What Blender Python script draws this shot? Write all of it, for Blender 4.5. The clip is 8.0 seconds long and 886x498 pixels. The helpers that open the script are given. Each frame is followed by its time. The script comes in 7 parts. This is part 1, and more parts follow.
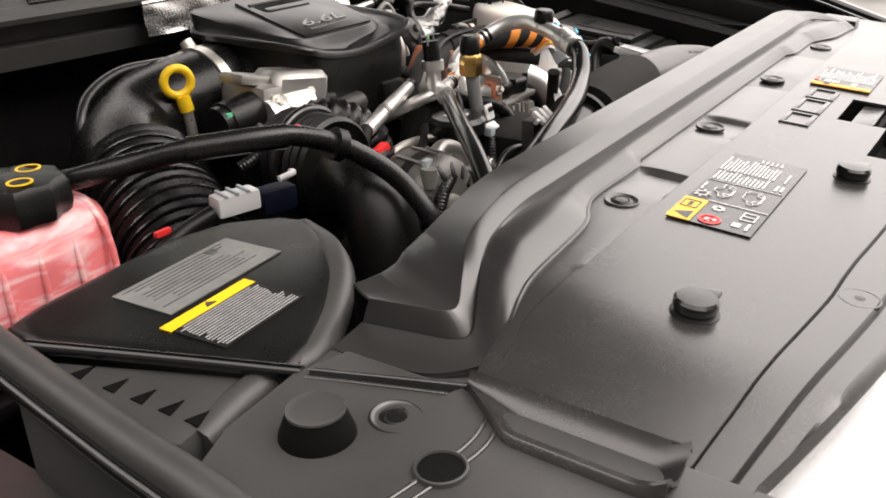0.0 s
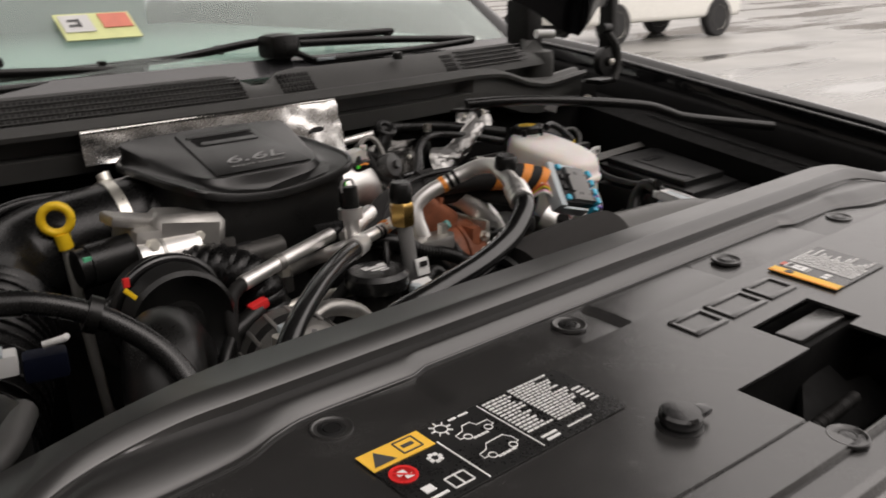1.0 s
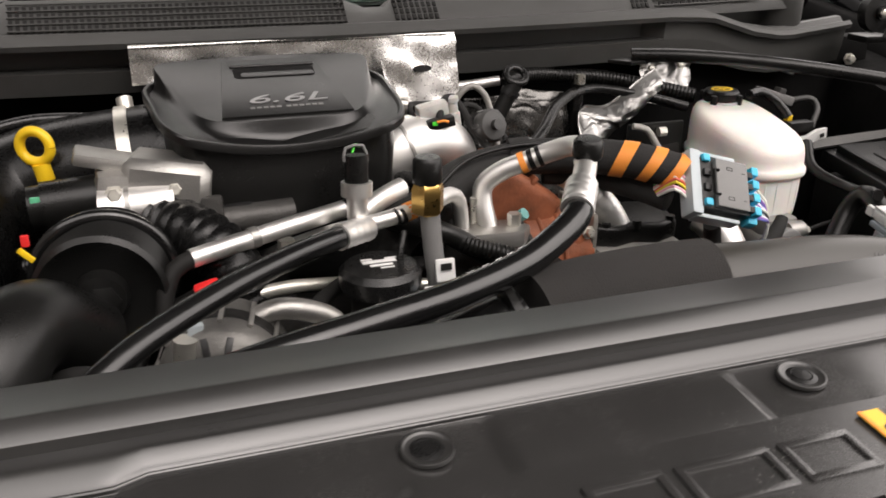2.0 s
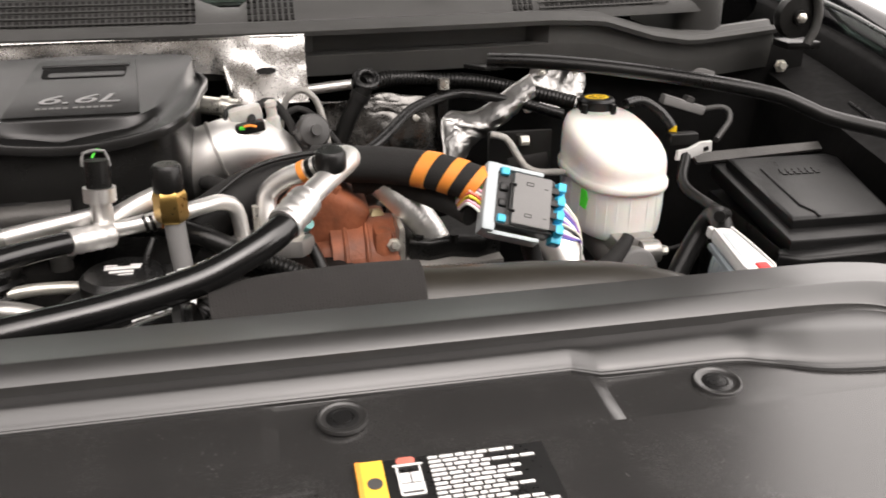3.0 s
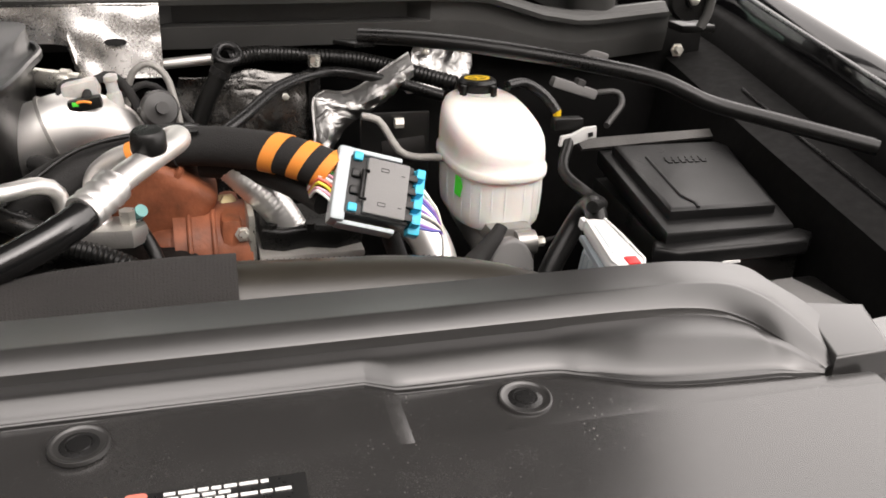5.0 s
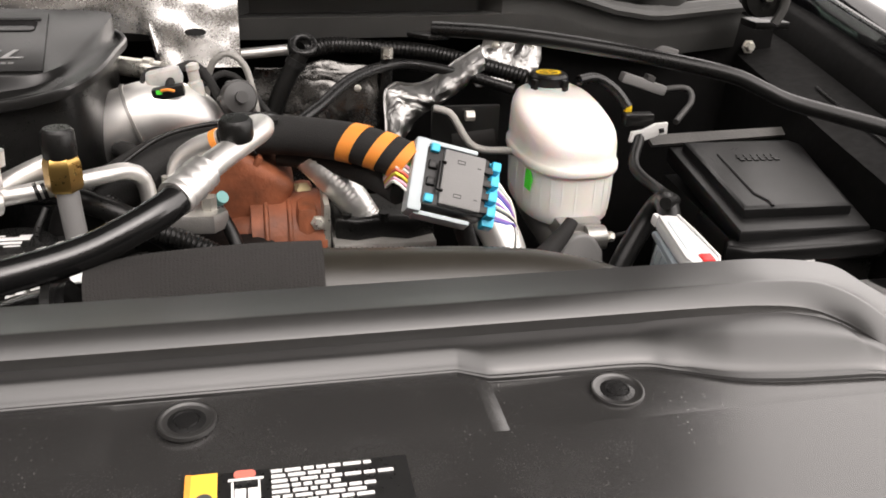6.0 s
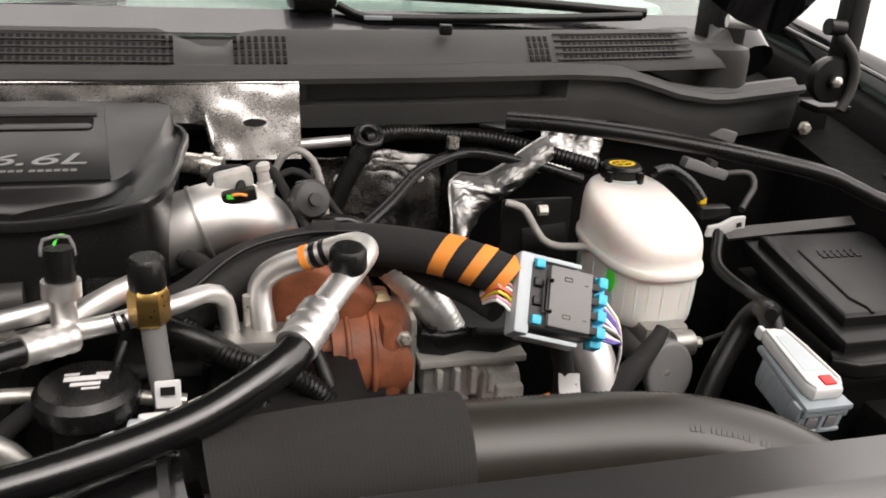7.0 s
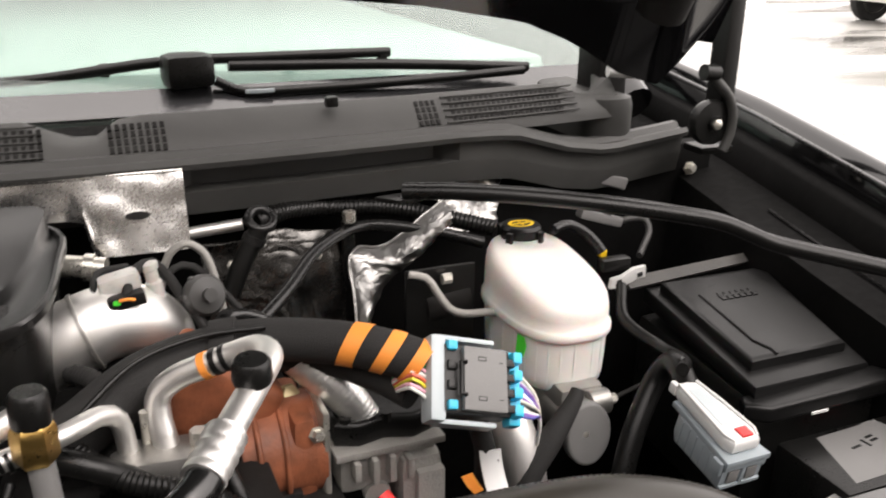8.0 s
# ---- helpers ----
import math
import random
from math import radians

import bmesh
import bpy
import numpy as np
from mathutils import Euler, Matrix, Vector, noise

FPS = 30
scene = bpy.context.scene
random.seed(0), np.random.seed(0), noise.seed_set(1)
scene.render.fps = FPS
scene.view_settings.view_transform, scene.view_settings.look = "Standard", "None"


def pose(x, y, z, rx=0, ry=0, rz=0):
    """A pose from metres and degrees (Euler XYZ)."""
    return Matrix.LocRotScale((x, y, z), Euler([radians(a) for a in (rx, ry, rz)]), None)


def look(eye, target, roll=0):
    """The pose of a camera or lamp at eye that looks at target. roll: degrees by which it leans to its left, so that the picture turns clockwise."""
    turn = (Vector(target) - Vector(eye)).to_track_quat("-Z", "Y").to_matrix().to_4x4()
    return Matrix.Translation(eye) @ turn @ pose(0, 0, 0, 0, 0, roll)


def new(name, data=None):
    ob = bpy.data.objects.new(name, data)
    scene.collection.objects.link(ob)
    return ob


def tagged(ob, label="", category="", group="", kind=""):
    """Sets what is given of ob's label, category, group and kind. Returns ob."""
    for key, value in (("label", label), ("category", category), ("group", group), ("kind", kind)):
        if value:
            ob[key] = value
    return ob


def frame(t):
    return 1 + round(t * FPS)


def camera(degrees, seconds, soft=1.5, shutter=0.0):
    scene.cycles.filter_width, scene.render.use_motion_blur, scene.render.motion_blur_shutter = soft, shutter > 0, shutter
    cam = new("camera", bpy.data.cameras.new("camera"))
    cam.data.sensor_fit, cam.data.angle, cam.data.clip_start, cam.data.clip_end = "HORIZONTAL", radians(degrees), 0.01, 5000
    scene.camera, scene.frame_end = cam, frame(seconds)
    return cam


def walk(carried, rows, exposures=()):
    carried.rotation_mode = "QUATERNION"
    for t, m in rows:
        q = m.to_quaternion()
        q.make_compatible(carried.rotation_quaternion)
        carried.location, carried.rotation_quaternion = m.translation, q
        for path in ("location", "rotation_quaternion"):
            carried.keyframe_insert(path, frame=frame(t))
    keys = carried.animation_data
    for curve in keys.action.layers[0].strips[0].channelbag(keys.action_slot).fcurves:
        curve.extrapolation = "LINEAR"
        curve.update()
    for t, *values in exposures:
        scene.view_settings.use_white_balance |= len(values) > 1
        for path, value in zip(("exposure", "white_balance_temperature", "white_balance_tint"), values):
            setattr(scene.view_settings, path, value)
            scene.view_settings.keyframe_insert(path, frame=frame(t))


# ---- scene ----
cam = camera(53.407, 8.0, soft=1.7, shutter=0.2)
# t, x, y, z, rx, ry, rz
PATH = [
    (0.0, -0.9358, -0.2446, 1.4451, 65.822, 1.309, -56.377),
    (0.2, -0.9180, -0.2660, 1.4442, 65.813, 1.327, -56.436),
    (0.5, -0.8145, -0.3331, 1.4470, 69.481, 1.996, -56.825),
    (0.6, -0.7631, -0.3628, 1.4534, 70.764, 2.431, -56.189),
    (0.7, -0.7137, -0.3847, 1.4572, 72.054, 3.238, -53.738),
    (1.0, -0.5966, -0.4110, 1.4616, 72.507, 1.575, -41.559),
    (1.2, -0.5147, -0.3958, 1.4520, 69.949, 1.403, -35.005),
    (2.3, -0.1134, -0.3358, 1.4584, 67.223, -0.532, -13.245),
    (2.5, -0.0379, -0.3650, 1.4715, 67.670, -0.054, -9.943),
    (2.7, 0.0277, -0.3776, 1.4697, 67.542, -0.199, -9.690),
    (3.0, 0.0824, -0.3915, 1.4617, 66.891, 0.021, -11.879),
    (3.3, 0.1140, -0.3900, 1.4539, 67.285, 0.221, -13.160),
    (3.5, 0.1322, -0.3848, 1.4551, 67.153, 0.043, -13.731),
    (4.0, 0.1719, -0.3631, 1.4520, 66.468, -0.011, -15.545),
    (4.2, 0.1772, -0.3607, 1.4522, 66.488, -0.487, -15.367),
    (5.3, 0.1761, -0.3491, 1.4379, 64.482, -2.684, -14.155),
    (5.5, 0.1638, -0.3471, 1.4324, 63.448, -2.602, -11.990),
    (5.7, 0.1537, -0.3455, 1.4392, 64.472, -1.458, -10.816),
    (6.0, 0.1500, -0.3523, 1.4460, 65.285, -1.900, -11.852),
    (6.3, 0.1413, -0.3485, 1.4562, 66.669, -0.517, -9.877),
    (6.5, 0.1206, -0.3299, 1.4614, 67.488, -0.230, -8.819),
    (6.7, 0.0874, -0.2926, 1.4684, 67.499, -2.421, -10.854),
    (7.0, 0.0471, -0.2399, 1.4861, 67.333, -3.023, -14.466),
    (7.2, 0.0426, -0.2118, 1.4918, 66.267, -3.263, -17.808),
    (7.5, 0.0469, -0.1906, 1.4882, 64.643, -4.568, -21.157),
    (7.8, 0.0526, -0.2010, 1.5073, 67.519, -1.392, -19.977),
    (8.0, 0.0518, -0.2030, 1.5154, 69.826, -0.764, -22.503),
]
EXPOSE = [(t, e, 6900, 16) for t, e in ((0.0, 0.12), (0.5, -0.34), (1.0, -0.90), (2.5, 0.29), (5.5, 0.34), (7.0, 0.06), (8.0, 0.16))]
walk(cam, [(t, pose(x, y, z, rx, ry, rz)) for t, x, y, z, rx, ry, rz in PATH], EXPOSE)

# ---- light: bright overcast sky ----
world = bpy.data.worlds.new("overcast_sky")
scene.world = world
world.use_nodes = True
wn, wl = world.node_tree.nodes, world.node_tree.links
sky = wn.new("ShaderNodeTexSky")
sky.sky_type, sky.sun_disc = "NISHITA", False
sky.sun_elevation, sky.sun_rotation = radians(52), radians(160)
sky.dust_density, sky.air_density = 3.0, 1.0
grey = wn.new("ShaderNodeHueSaturation")
grey.inputs["Saturation"].default_value = 0.12
wl.new(sky.outputs[0], grey.inputs["Color"])
cloud = wn.new("ShaderNodeMix")  # an even cloud layer over most of the clear sky
cloud.data_type = "RGBA"
cloud.inputs[0].default_value = 0.68
cloud.inputs[7].default_value = (4.4, 4.35, 4.2, 1)
wl.new(grey.outputs[0], cloud.inputs[6])
wl.new(cloud.outputs[2], wn["Background"].inputs["Color"])
wn["Background"].inputs["Strength"].default_value = 0.64
sun = bpy.data.lights.new("sun", "SUN")
sun.energy, sun.angle, sun.color = 0.45, radians(50), (1.0, 0.97, 0.93)
sun_ob = new("sun", sun)
sun_ob.matrix_world = look((6.2, -4, 9), (0, 0.3, 1.1))

# ---- materials ----
def mat(name, color, rough=0.5, metal=0.0, bump=0.0, bscale=400.0, var=0.15, vscale=18.0, rvar=0.12, coat=0.0, trans=0.0, ior=1.45, sub=0.0, detail=4.0):
    m = bpy.data.materials.new(name)
    m.use_nodes = True
    n, l = m.node_tree.nodes, m.node_tree.links
    b = n["Principled BSDF"]
    geo = n.new("ShaderNodeNewGeometry")
    big = n.new("ShaderNodeTexNoise")
    big.inputs["Scale"].default_value, big.inputs["Detail"].default_value = vscale, 5.0
    fine = n.new("ShaderNodeTexNoise")
    fine.inputs["Scale"].default_value, fine.inputs["Detail"].default_value = bscale, detail
    l.new(geo.outputs["Position"], big.inputs["Vector"])
    l.new(geo.outputs["Position"], fine.inputs["Vector"])
    ramp = n.new("ShaderNodeMapRange")
    ramp.inputs["From Min"].default_value, ramp.inputs["From Max"].default_value = 0.3, 0.7
    ramp.inputs["To Min"].default_value, ramp.inputs["To Max"].default_value = 1 - var, 1 + var
    l.new(big.outputs["Fac"], ramp.inputs["Value"])
    mul = n.new("ShaderNodeVectorMath")
    mul.operation = "SCALE"
    mul.inputs[0].default_value = color
    l.new(ramp.outputs[0], mul.inputs["Scale"])
    l.new(mul.outputs[0], b.inputs["Base Color"])
    rr = n.new("ShaderNodeMapRange")
    rr.inputs["From Min"].default_value, rr.inputs["From Max"].default_value = 0.3, 0.7
    rr.inputs["To Min"].default_value, rr.inputs["To Max"].default_value = max(0.02, rough - rvar), min(1, rough + rvar)
    mixn = n.new("ShaderNodeMath")
    mixn.operation = "ADD"
    half = n.new("ShaderNodeMath")
    half.operation = "MULTIPLY"
    half.inputs[1].default_value = 0.5
    l.new(big.outputs["Fac"], mixn.inputs[0])
    l.new(fine.outputs["Fac"], mixn.inputs[1])
    l.new(mixn.outputs[0], half.inputs[0])
    l.new(half.outputs[0], rr.inputs["Value"])
    l.new(rr.outputs[0], b.inputs["Roughness"])
    b.inputs["Metallic"].default_value, b.inputs["IOR"].default_value = metal, ior
    b.inputs["Coat Weight"].default_value, b.inputs["Transmission Weight"].default_value = coat, trans
    if sub:
        b.inputs["Subsurface Weight"].default_value, b.inputs["Subsurface Scale"].default_value = sub, 0.02
    if bump:
        bp = n.new("ShaderNodeBump")
        bp.inputs["Strength"].default_value, bp.inputs["Distance"].default_value = bump, 0.001
        l.new(fine.outputs["Fac"], bp.inputs["Height"])
        l.new(bp.outputs[0], b.inputs["Normal"])
    return m


COVER = mat("grained_black_plastic", (0.024, 0.0234, 0.0228), 0.25, bump=0.05, bscale=2000, var=0.15, rvar=0.04, ior=1.85)
def add_dust(m, tone=0.17):
    """Fine pale specks in uneven patches over the base colour."""
    n, l = m.node_tree.nodes, m.node_tree.links
    b = n["Principled BSDF"]
    geo = n.new("ShaderNodeNewGeometry")
    v = n.new("ShaderNodeTexVoronoi")
    v.inputs["Scale"].default_value = 300
    w = n.new("ShaderNodeTexNoise")
    w.inputs["Scale"].default_value, w.inputs["Detail"].default_value = 14, 6
    l.new(geo.outputs["Position"], v.inputs["Vector"])
    l.new(geo.outputs["Position"], w.inputs["Vector"])
    near = n.new("ShaderNodeMapRange")
    near.inputs["From Min"].default_value, near.inputs["From Max"].default_value = 0.04, 0.16
    near.inputs["To Min"].default_value, near.inputs["To Max"].default_value = 1, 0
    patch = n.new("ShaderNodeMapRange")
    patch.inputs["From Min"].default_value, patch.inputs["From Max"].default_value = 0.47, 0.70
    l.new(v.outputs["Distance"], near.inputs["Value"])
    l.new(w.outputs["Fac"], patch.inputs["Value"])
    both = n.new("ShaderNodeMath")
    both.operation = "MULTIPLY"
    l.new(near.outputs[0], both.inputs[0])
    l.new(patch.outputs[0], both.inputs[1])
    mix = n.new("ShaderNodeMix")
    mix.data_type = "RGBA"
    old = b.inputs["Base Color"].links[0].from_socket
    l.new(both.outputs[0], mix.inputs[0])
    l.new(old, mix.inputs[6])
    mix.inputs[7].default_value = (tone, tone * 0.96, tone * 0.9, 1)
    l.new(mix.outputs[2], b.inputs["Base Color"])
    return m


RIDGEP = mat("fine_grained_black_plastic", (0.022, 0.0216, 0.021), 0.31, bump=0.04, bscale=2000, var=0.12, rvar=0.04, ior=1.75)
COVER = add_dust(COVER)
COVERB = mat("engine_cover_plastic", (0.0065, 0.0064, 0.0063), 0.32, bump=0.10, bscale=1200, var=0.12, rvar=0.06, ior=1.5)
SIDEP = mat("matt_grey_black_plastic", (0.045, 0.0443, 0.043), 0.42, bump=0.15, bscale=1100, var=0.15, rvar=0.08)
BLACK = mat("black_plastic", (0.0065, 0.0065, 0.0062), 0.32, bump=0.2, bscale=700, rvar=0.1, ior=1.38)
DARK = mat("dark_grimy_metal", (0.011, 0.0105, 0.010), 0.6, bump=0.4, bscale=120, var=0.4, ior=1.25)
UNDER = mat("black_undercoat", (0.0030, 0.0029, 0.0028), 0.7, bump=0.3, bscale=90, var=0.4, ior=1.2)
LIP = mat("painted_black_edge", (0.012, 0.012, 0.012), 0.30, ior=2.2, var=0.2)
GLOSSB = mat("glossy_black_paint", (0.004, 0.004, 0.0045), 0.12, bump=0.05, bscale=60, rvar=0.06, coat=0.6)
SATIN = mat("satin_black_plastic", (0.009, 0.009, 0.009), 0.28, bump=0.1, bscale=900, rvar=0.06)
RUBBER = mat("black_rubber", (0.006, 0.006, 0.006), 0.20, ior=1.6, bump=0.06, bscale=500, rvar=0.08)
FOAM = mat("charcoal_foam_sleeve", (0.019, 0.0175, 0.0165), 0.9, bump=0.6, bscale=900, rvar=0.04)
CLOTH = mat("black_cloth_tape", (0.014, 0.0135, 0.013), 0.8, bump=0.7, bscale=800)
COWL = mat("grey_cowl_plastic", (0.043, 0.043, 0.041), 0.5, bump=0.4, bscale=900, rvar=0.06)
ALU = mat("brushed_aluminium", (0.86, 0.845, 0.82), 0.47, 1.0, bump=0.06, bscale=500, var=0.12, rvar=0.10)
CAST = mat("cast_aluminium", (0.40, 0.39, 0.37), 0.42, 0.85, bump=0.35, bscale=600, var=0.25)
DULL = mat("dull_grey_casting", (0.33, 0.32, 0.30), 0.6, 0.35, bump=0.8, bscale=380, var=0.2)
STEEL = mat("zinc_steel", (0.66, 0.64, 0.58), 0.34, 0.8, bump=0.2, bscale=300)
IRON = mat("rust_brown_casting", (0.22, 0.070, 0.032), 0.55, bump=0.6, bscale=260, var=0.45, vscale=40)
BRASSY = mat("yellow_zinc", (0.52, 0.44, 0.26), 0.35, 0.8, var=0.15)
BRASS = mat("brass", (0.62, 0.40, 0.13), 0.30, 1.0, bump=0.2, bscale=300)
SHELLP = mat("blue_grey_plug_shell", (0.24, 0.275, 0.295), 0.4, var=0.1)
WHITEP = mat("milky_white_plastic", (0.80, 0.755, 0.715), 0.38, bump=0.15, bscale=200, var=0.05, sub=0.35)
YELLOW = mat("yellow_plastic", (0.85, 0.55, 0.02), 0.35, var=0.06)
ORANGE = mat("orange_tape", (0.88, 0.30, 0.05), 0.55, var=0.08, bump=0.3)
AMBER = mat("amber_label_print", (0.86, 0.50, 0.06), 0.5, var=0.06)
RED = mat("red_plastic", (0.70, 0.03, 0.03), 0.35, var=0.08)
GREEN = mat("green_paint_mark", (0.06, 0.72, 0.05), 0.5, var=0.05)
CLEARP = mat("cloudy_sensor_plastic", (0.46, 0.455, 0.43), 0.32, var=0.12, vscale=60, sub=0.2)
CYAN = mat("blue_connector_plastic", (0.02, 0.42, 0.62), 0.35, var=0.12)
PALE = mat("pale_grey_plastic", (0.42, 0.47, 0.49), 0.38, var=0.06)
GREYP = mat("grey_plastic", (0.17, 0.168, 0.165), 0.48, bump=0.15, bscale=600, var=0.06)
WHITE = mat("white_plastic", (0.66, 0.66, 0.65), 0.38, var=0.05)
LABELG = mat("grey_label", (0.17, 0.172, 0.165), 0.5, var=0.18, vscale=60)
PRINTG = mat("faded_white_print", (0.42, 0.42, 0.42), 0.5, var=0.2, vscale=200)
CASTD = mat("dark_casting", (0.060, 0.058, 0.055), 0.45, 0.5, bump=0.5, bscale=400, var=0.3)
DUCT = mat("black_duct_rubber", (0.0045, 0.0045, 0.0045), 0.28, ior=1.35, bump=0.05, bscale=300, rvar=0.06)
LABELK = mat("black_label", (0.012, 0.012, 0.012), 0.35, var=0.1)
PRINT = mat("white_print", (0.75, 0.75, 0.74), 0.45, var=0.08)
PRINTD = mat("dark_print", (0.06, 0.06, 0.06), 0.45, var=0.08)
EMBOSS = mat("silver_lettering", (0.30, 0.30, 0.30), 0.4, 0.4, var=0.05)
CHROME = mat("chrome", (0.92, 0.92, 0.92), 0.10, 1.0, var=0.02, rvar=0.03)
TYRE = mat("tyre_rubber", (0.022, 0.022, 0.022), 0.75, bump=0.4, bscale=60)
WHITECAR = mat("white_car_paint", (0.78, 0.77, 0.72), 0.22, var=0.03, coat=0.5)
DARKCAR = mat("near_black_car_paint", (0.010, 0.011, 0.014), 0.22, var=0.05, coat=0.4)
WINDOW = mat("dark_car_glass", (0.02, 0.025, 0.03), 0.06, var=0.05, rvar=0.02)
BRICKY = mat("pale_building_wall", (0.42, 0.40, 0.38), 0.8, var=0.15, vscale=0.6)
BLOCKD = mat("dark_sky_blocker", (0.13, 0.12, 0.11), 0.8, var=0.2, vscale=0.6)
SHADE = mat("pale_dashboard_shade", (0.30, 0.40, 0.365), 0.7, var=0.04, vscale=2)


def foil_material(name, color, rough, scale, depth, strength):
    """Metal foil with soft folds and fine creases."""
    m = mat(name, color, rough, 1.0, var=0.15, rvar=0.08)
    n, l = m.node_tree.nodes, m.node_tree.links
    geo = n.new("ShaderNodeNewGeometry")
    w = n.new("ShaderNodeTexNoise")
    w.inputs["Scale"].default_value, w.inputs["Detail"].default_value, w.inputs["Distortion"].default_value = scale, 1.5, 1.2
    l.new(geo.outputs["Position"], w.inputs["Vector"])
    mid = n.new("ShaderNodeMath")
    mid.operation = "SUBTRACT"
    mid.inputs[1].default_value = 0.5
    fold = n.new("ShaderNodeMath")
    fold.operation = "ABSOLUTE"
    l.new(w.outputs["Fac"], mid.inputs[0])
    l.new(mid.outputs[0], fold.inputs[0])
    bp = n.new("ShaderNodeBump")
    bp.inputs["Strength"].default_value, bp.inputs["Distance"].default_value = strength, depth
    l.new(fold.outputs[0], bp.inputs["Height"])
    l.new(bp.outputs[0], n["Principled BSDF"].inputs["Normal"])
    return m


def coolant_material():
    """Milky bottle wall with the red coolant showing through in uneven streaks."""
    m = mat("red_coolant_bottle", (0.80, 0.21, 0.22), 0.22, coat=0.4, bump=0.2, bscale=60, var=0.15, vscale=30, sub=0.3)
    n, l = m.node_tree.nodes, m.node_tree.links
    b = n["Principled BSDF"]
    geo = n.new("ShaderNodeNewGeometry")
    turn = n.new("ShaderNodeMapping")
    turn.inputs["Rotation"].default_value, turn.inputs["Scale"].default_value = (0.5, 0.9, 0.4), (16, 16, 62)
    w = n.new("ShaderNodeTexNoise")
    w.inputs["Scale"].default_value, w.inputs["Detail"].default_value, w.inputs["Distortion"].default_value = 1.0, 4, 0.8
    l.new(geo.outputs["Position"], turn.inputs["Vector"])
    l.new(turn.outputs[0], w.inputs["Vector"])
    streak = n.new("ShaderNodeMapRange")
    streak.inputs["From Min"].default_value, streak.inputs["From Max"].default_value = 0.46, 0.72
    l.new(w.outputs["Fac"], streak.inputs["Value"])
    mix = n.new("ShaderNodeMix")
    mix.data_type = "RGBA"
    old = b.inputs["Base Color"].links[0].from_socket
    l.new(streak.outputs[0], mix.inputs[0])
    l.new(old, mix.inputs[6])
    mix.inputs[7].default_value = (0.86, 0.68, 0.68, 1)
    l.new(mix.outputs[2], b.inputs["Base Color"])
    return m


def wet_ground_material():
    """Concrete with darker wet patches and shallow puddles between drier ones."""
    m = mat("wet_concrete", (0.30, 0.295, 0.28), 0.42, bump=0.3, bscale=9, var=0.25, vscale=0.6, rvar=0.15)
    n, l = m.node_tree.nodes, m.node_tree.links
    b = n["Principled BSDF"]
    geo = n.new("ShaderNodeNewGeometry")
    stretch = n.new("ShaderNodeMapping")
    stretch.inputs["Scale"].default_value, stretch.inputs["Rotation"].default_value = (0.16, 0.55, 1), (0, 0, 0.5)
    w = n.new("ShaderNodeTexNoise")
    w.inputs["Scale"].default_value, w.inputs["Detail"].default_value = 1.0, 7
    l.new(geo.outputs["Position"], stretch.inputs["Vector"])
    l.new(stretch.outputs[0], w.inputs["Vector"])
    wet = n.new("ShaderNodeMapRange")
    wet.inputs["From Min"].default_value, wet.inputs["From Max"].default_value = 0.47, 0.60
    l.new(w.outputs["Fac"], wet.inputs["Value"])
    mix = n.new("ShaderNodeMix")
    mix.data_type = "RGBA"
    old = b.inputs["Base Color"].links[0].from_socket
    l.new(wet.outputs[0], mix.inputs[0])
    l.new(old, mix.inputs[6])
    mix.inputs[7].default_value = (0.11, 0.108, 0.10, 1)
    l.new(mix.outputs[2], b.inputs["Base Color"])
    gloss = n.new("ShaderNodeMapRange")
    gloss.inputs["To Min"].default_value, gloss.inputs["To Max"].default_value = 0.42, 0.07
    l.new(wet.outputs[0], gloss.inputs["Value"])
    l.new(gloss.outputs[0], b.inputs["Roughness"])
    return m


def glass_material():
    """Windscreen: tinted laminated glass with raindrops."""
    m = mat("wet_windscreen_glass", (0.86, 0.96, 0.92), 0.03, trans=0.9, var=0.02, rvar=0.02, ior=1.27)
    n, l = m.node_tree.nodes, m.node_tree.links
    geo = n.new("ShaderNodeNewGeometry")
    v = n.new("ShaderNodeTexVoronoi")
    v.inputs["Scale"].default_value = 90
    r = n.new("ShaderNodeMapRange")
    r.inputs["From Max"].default_value = 0.13
    r.inputs["To Min"].default_value, r.inputs["To Max"].default_value = 1, 0
    l.new(geo.outputs["Position"], v.inputs["Vector"])
    l.new(v.outputs["Distance"], r.inputs["Value"])
    bp = n.new("ShaderNodeBump")
    bp.inputs["Strength"].default_value, bp.inputs["Distance"].default_value = 0.09, 0.002
    l.new(r.outputs[0], bp.inputs["Height"])
    l.new(bp.outputs[0], n["Principled BSDF"].inputs["Normal"])
    return m


COOL = coolant_material()
FOIL, GROUND, GLASS = foil_material("crinkled_foil", (0.80, 0.79, 0.77), 0.27, 9, 0.008, 0.24), wet_ground_material(), glass_material()
# Foil with its dark reflection put into the base colour.
FOILD = foil_material("dark_reflection_foil", (0.10, 0.098, 0.094), 0.26, 17, 0.010, 0.5)
FOILS = foil_material("dulled_foil", (0.36, 0.355, 0.345), 0.36, 55, 0.005, 0.45)
FRIT = mat("wet_black_glass", (0.035, 0.035, 0.037), 0.16, bump=0.3, bscale=140, rvar=0.08, ior=1.9)
FIELD = mat("label_film", (0.010, 0.010, 0.010), 0.30, ior=1.75, var=0.1)


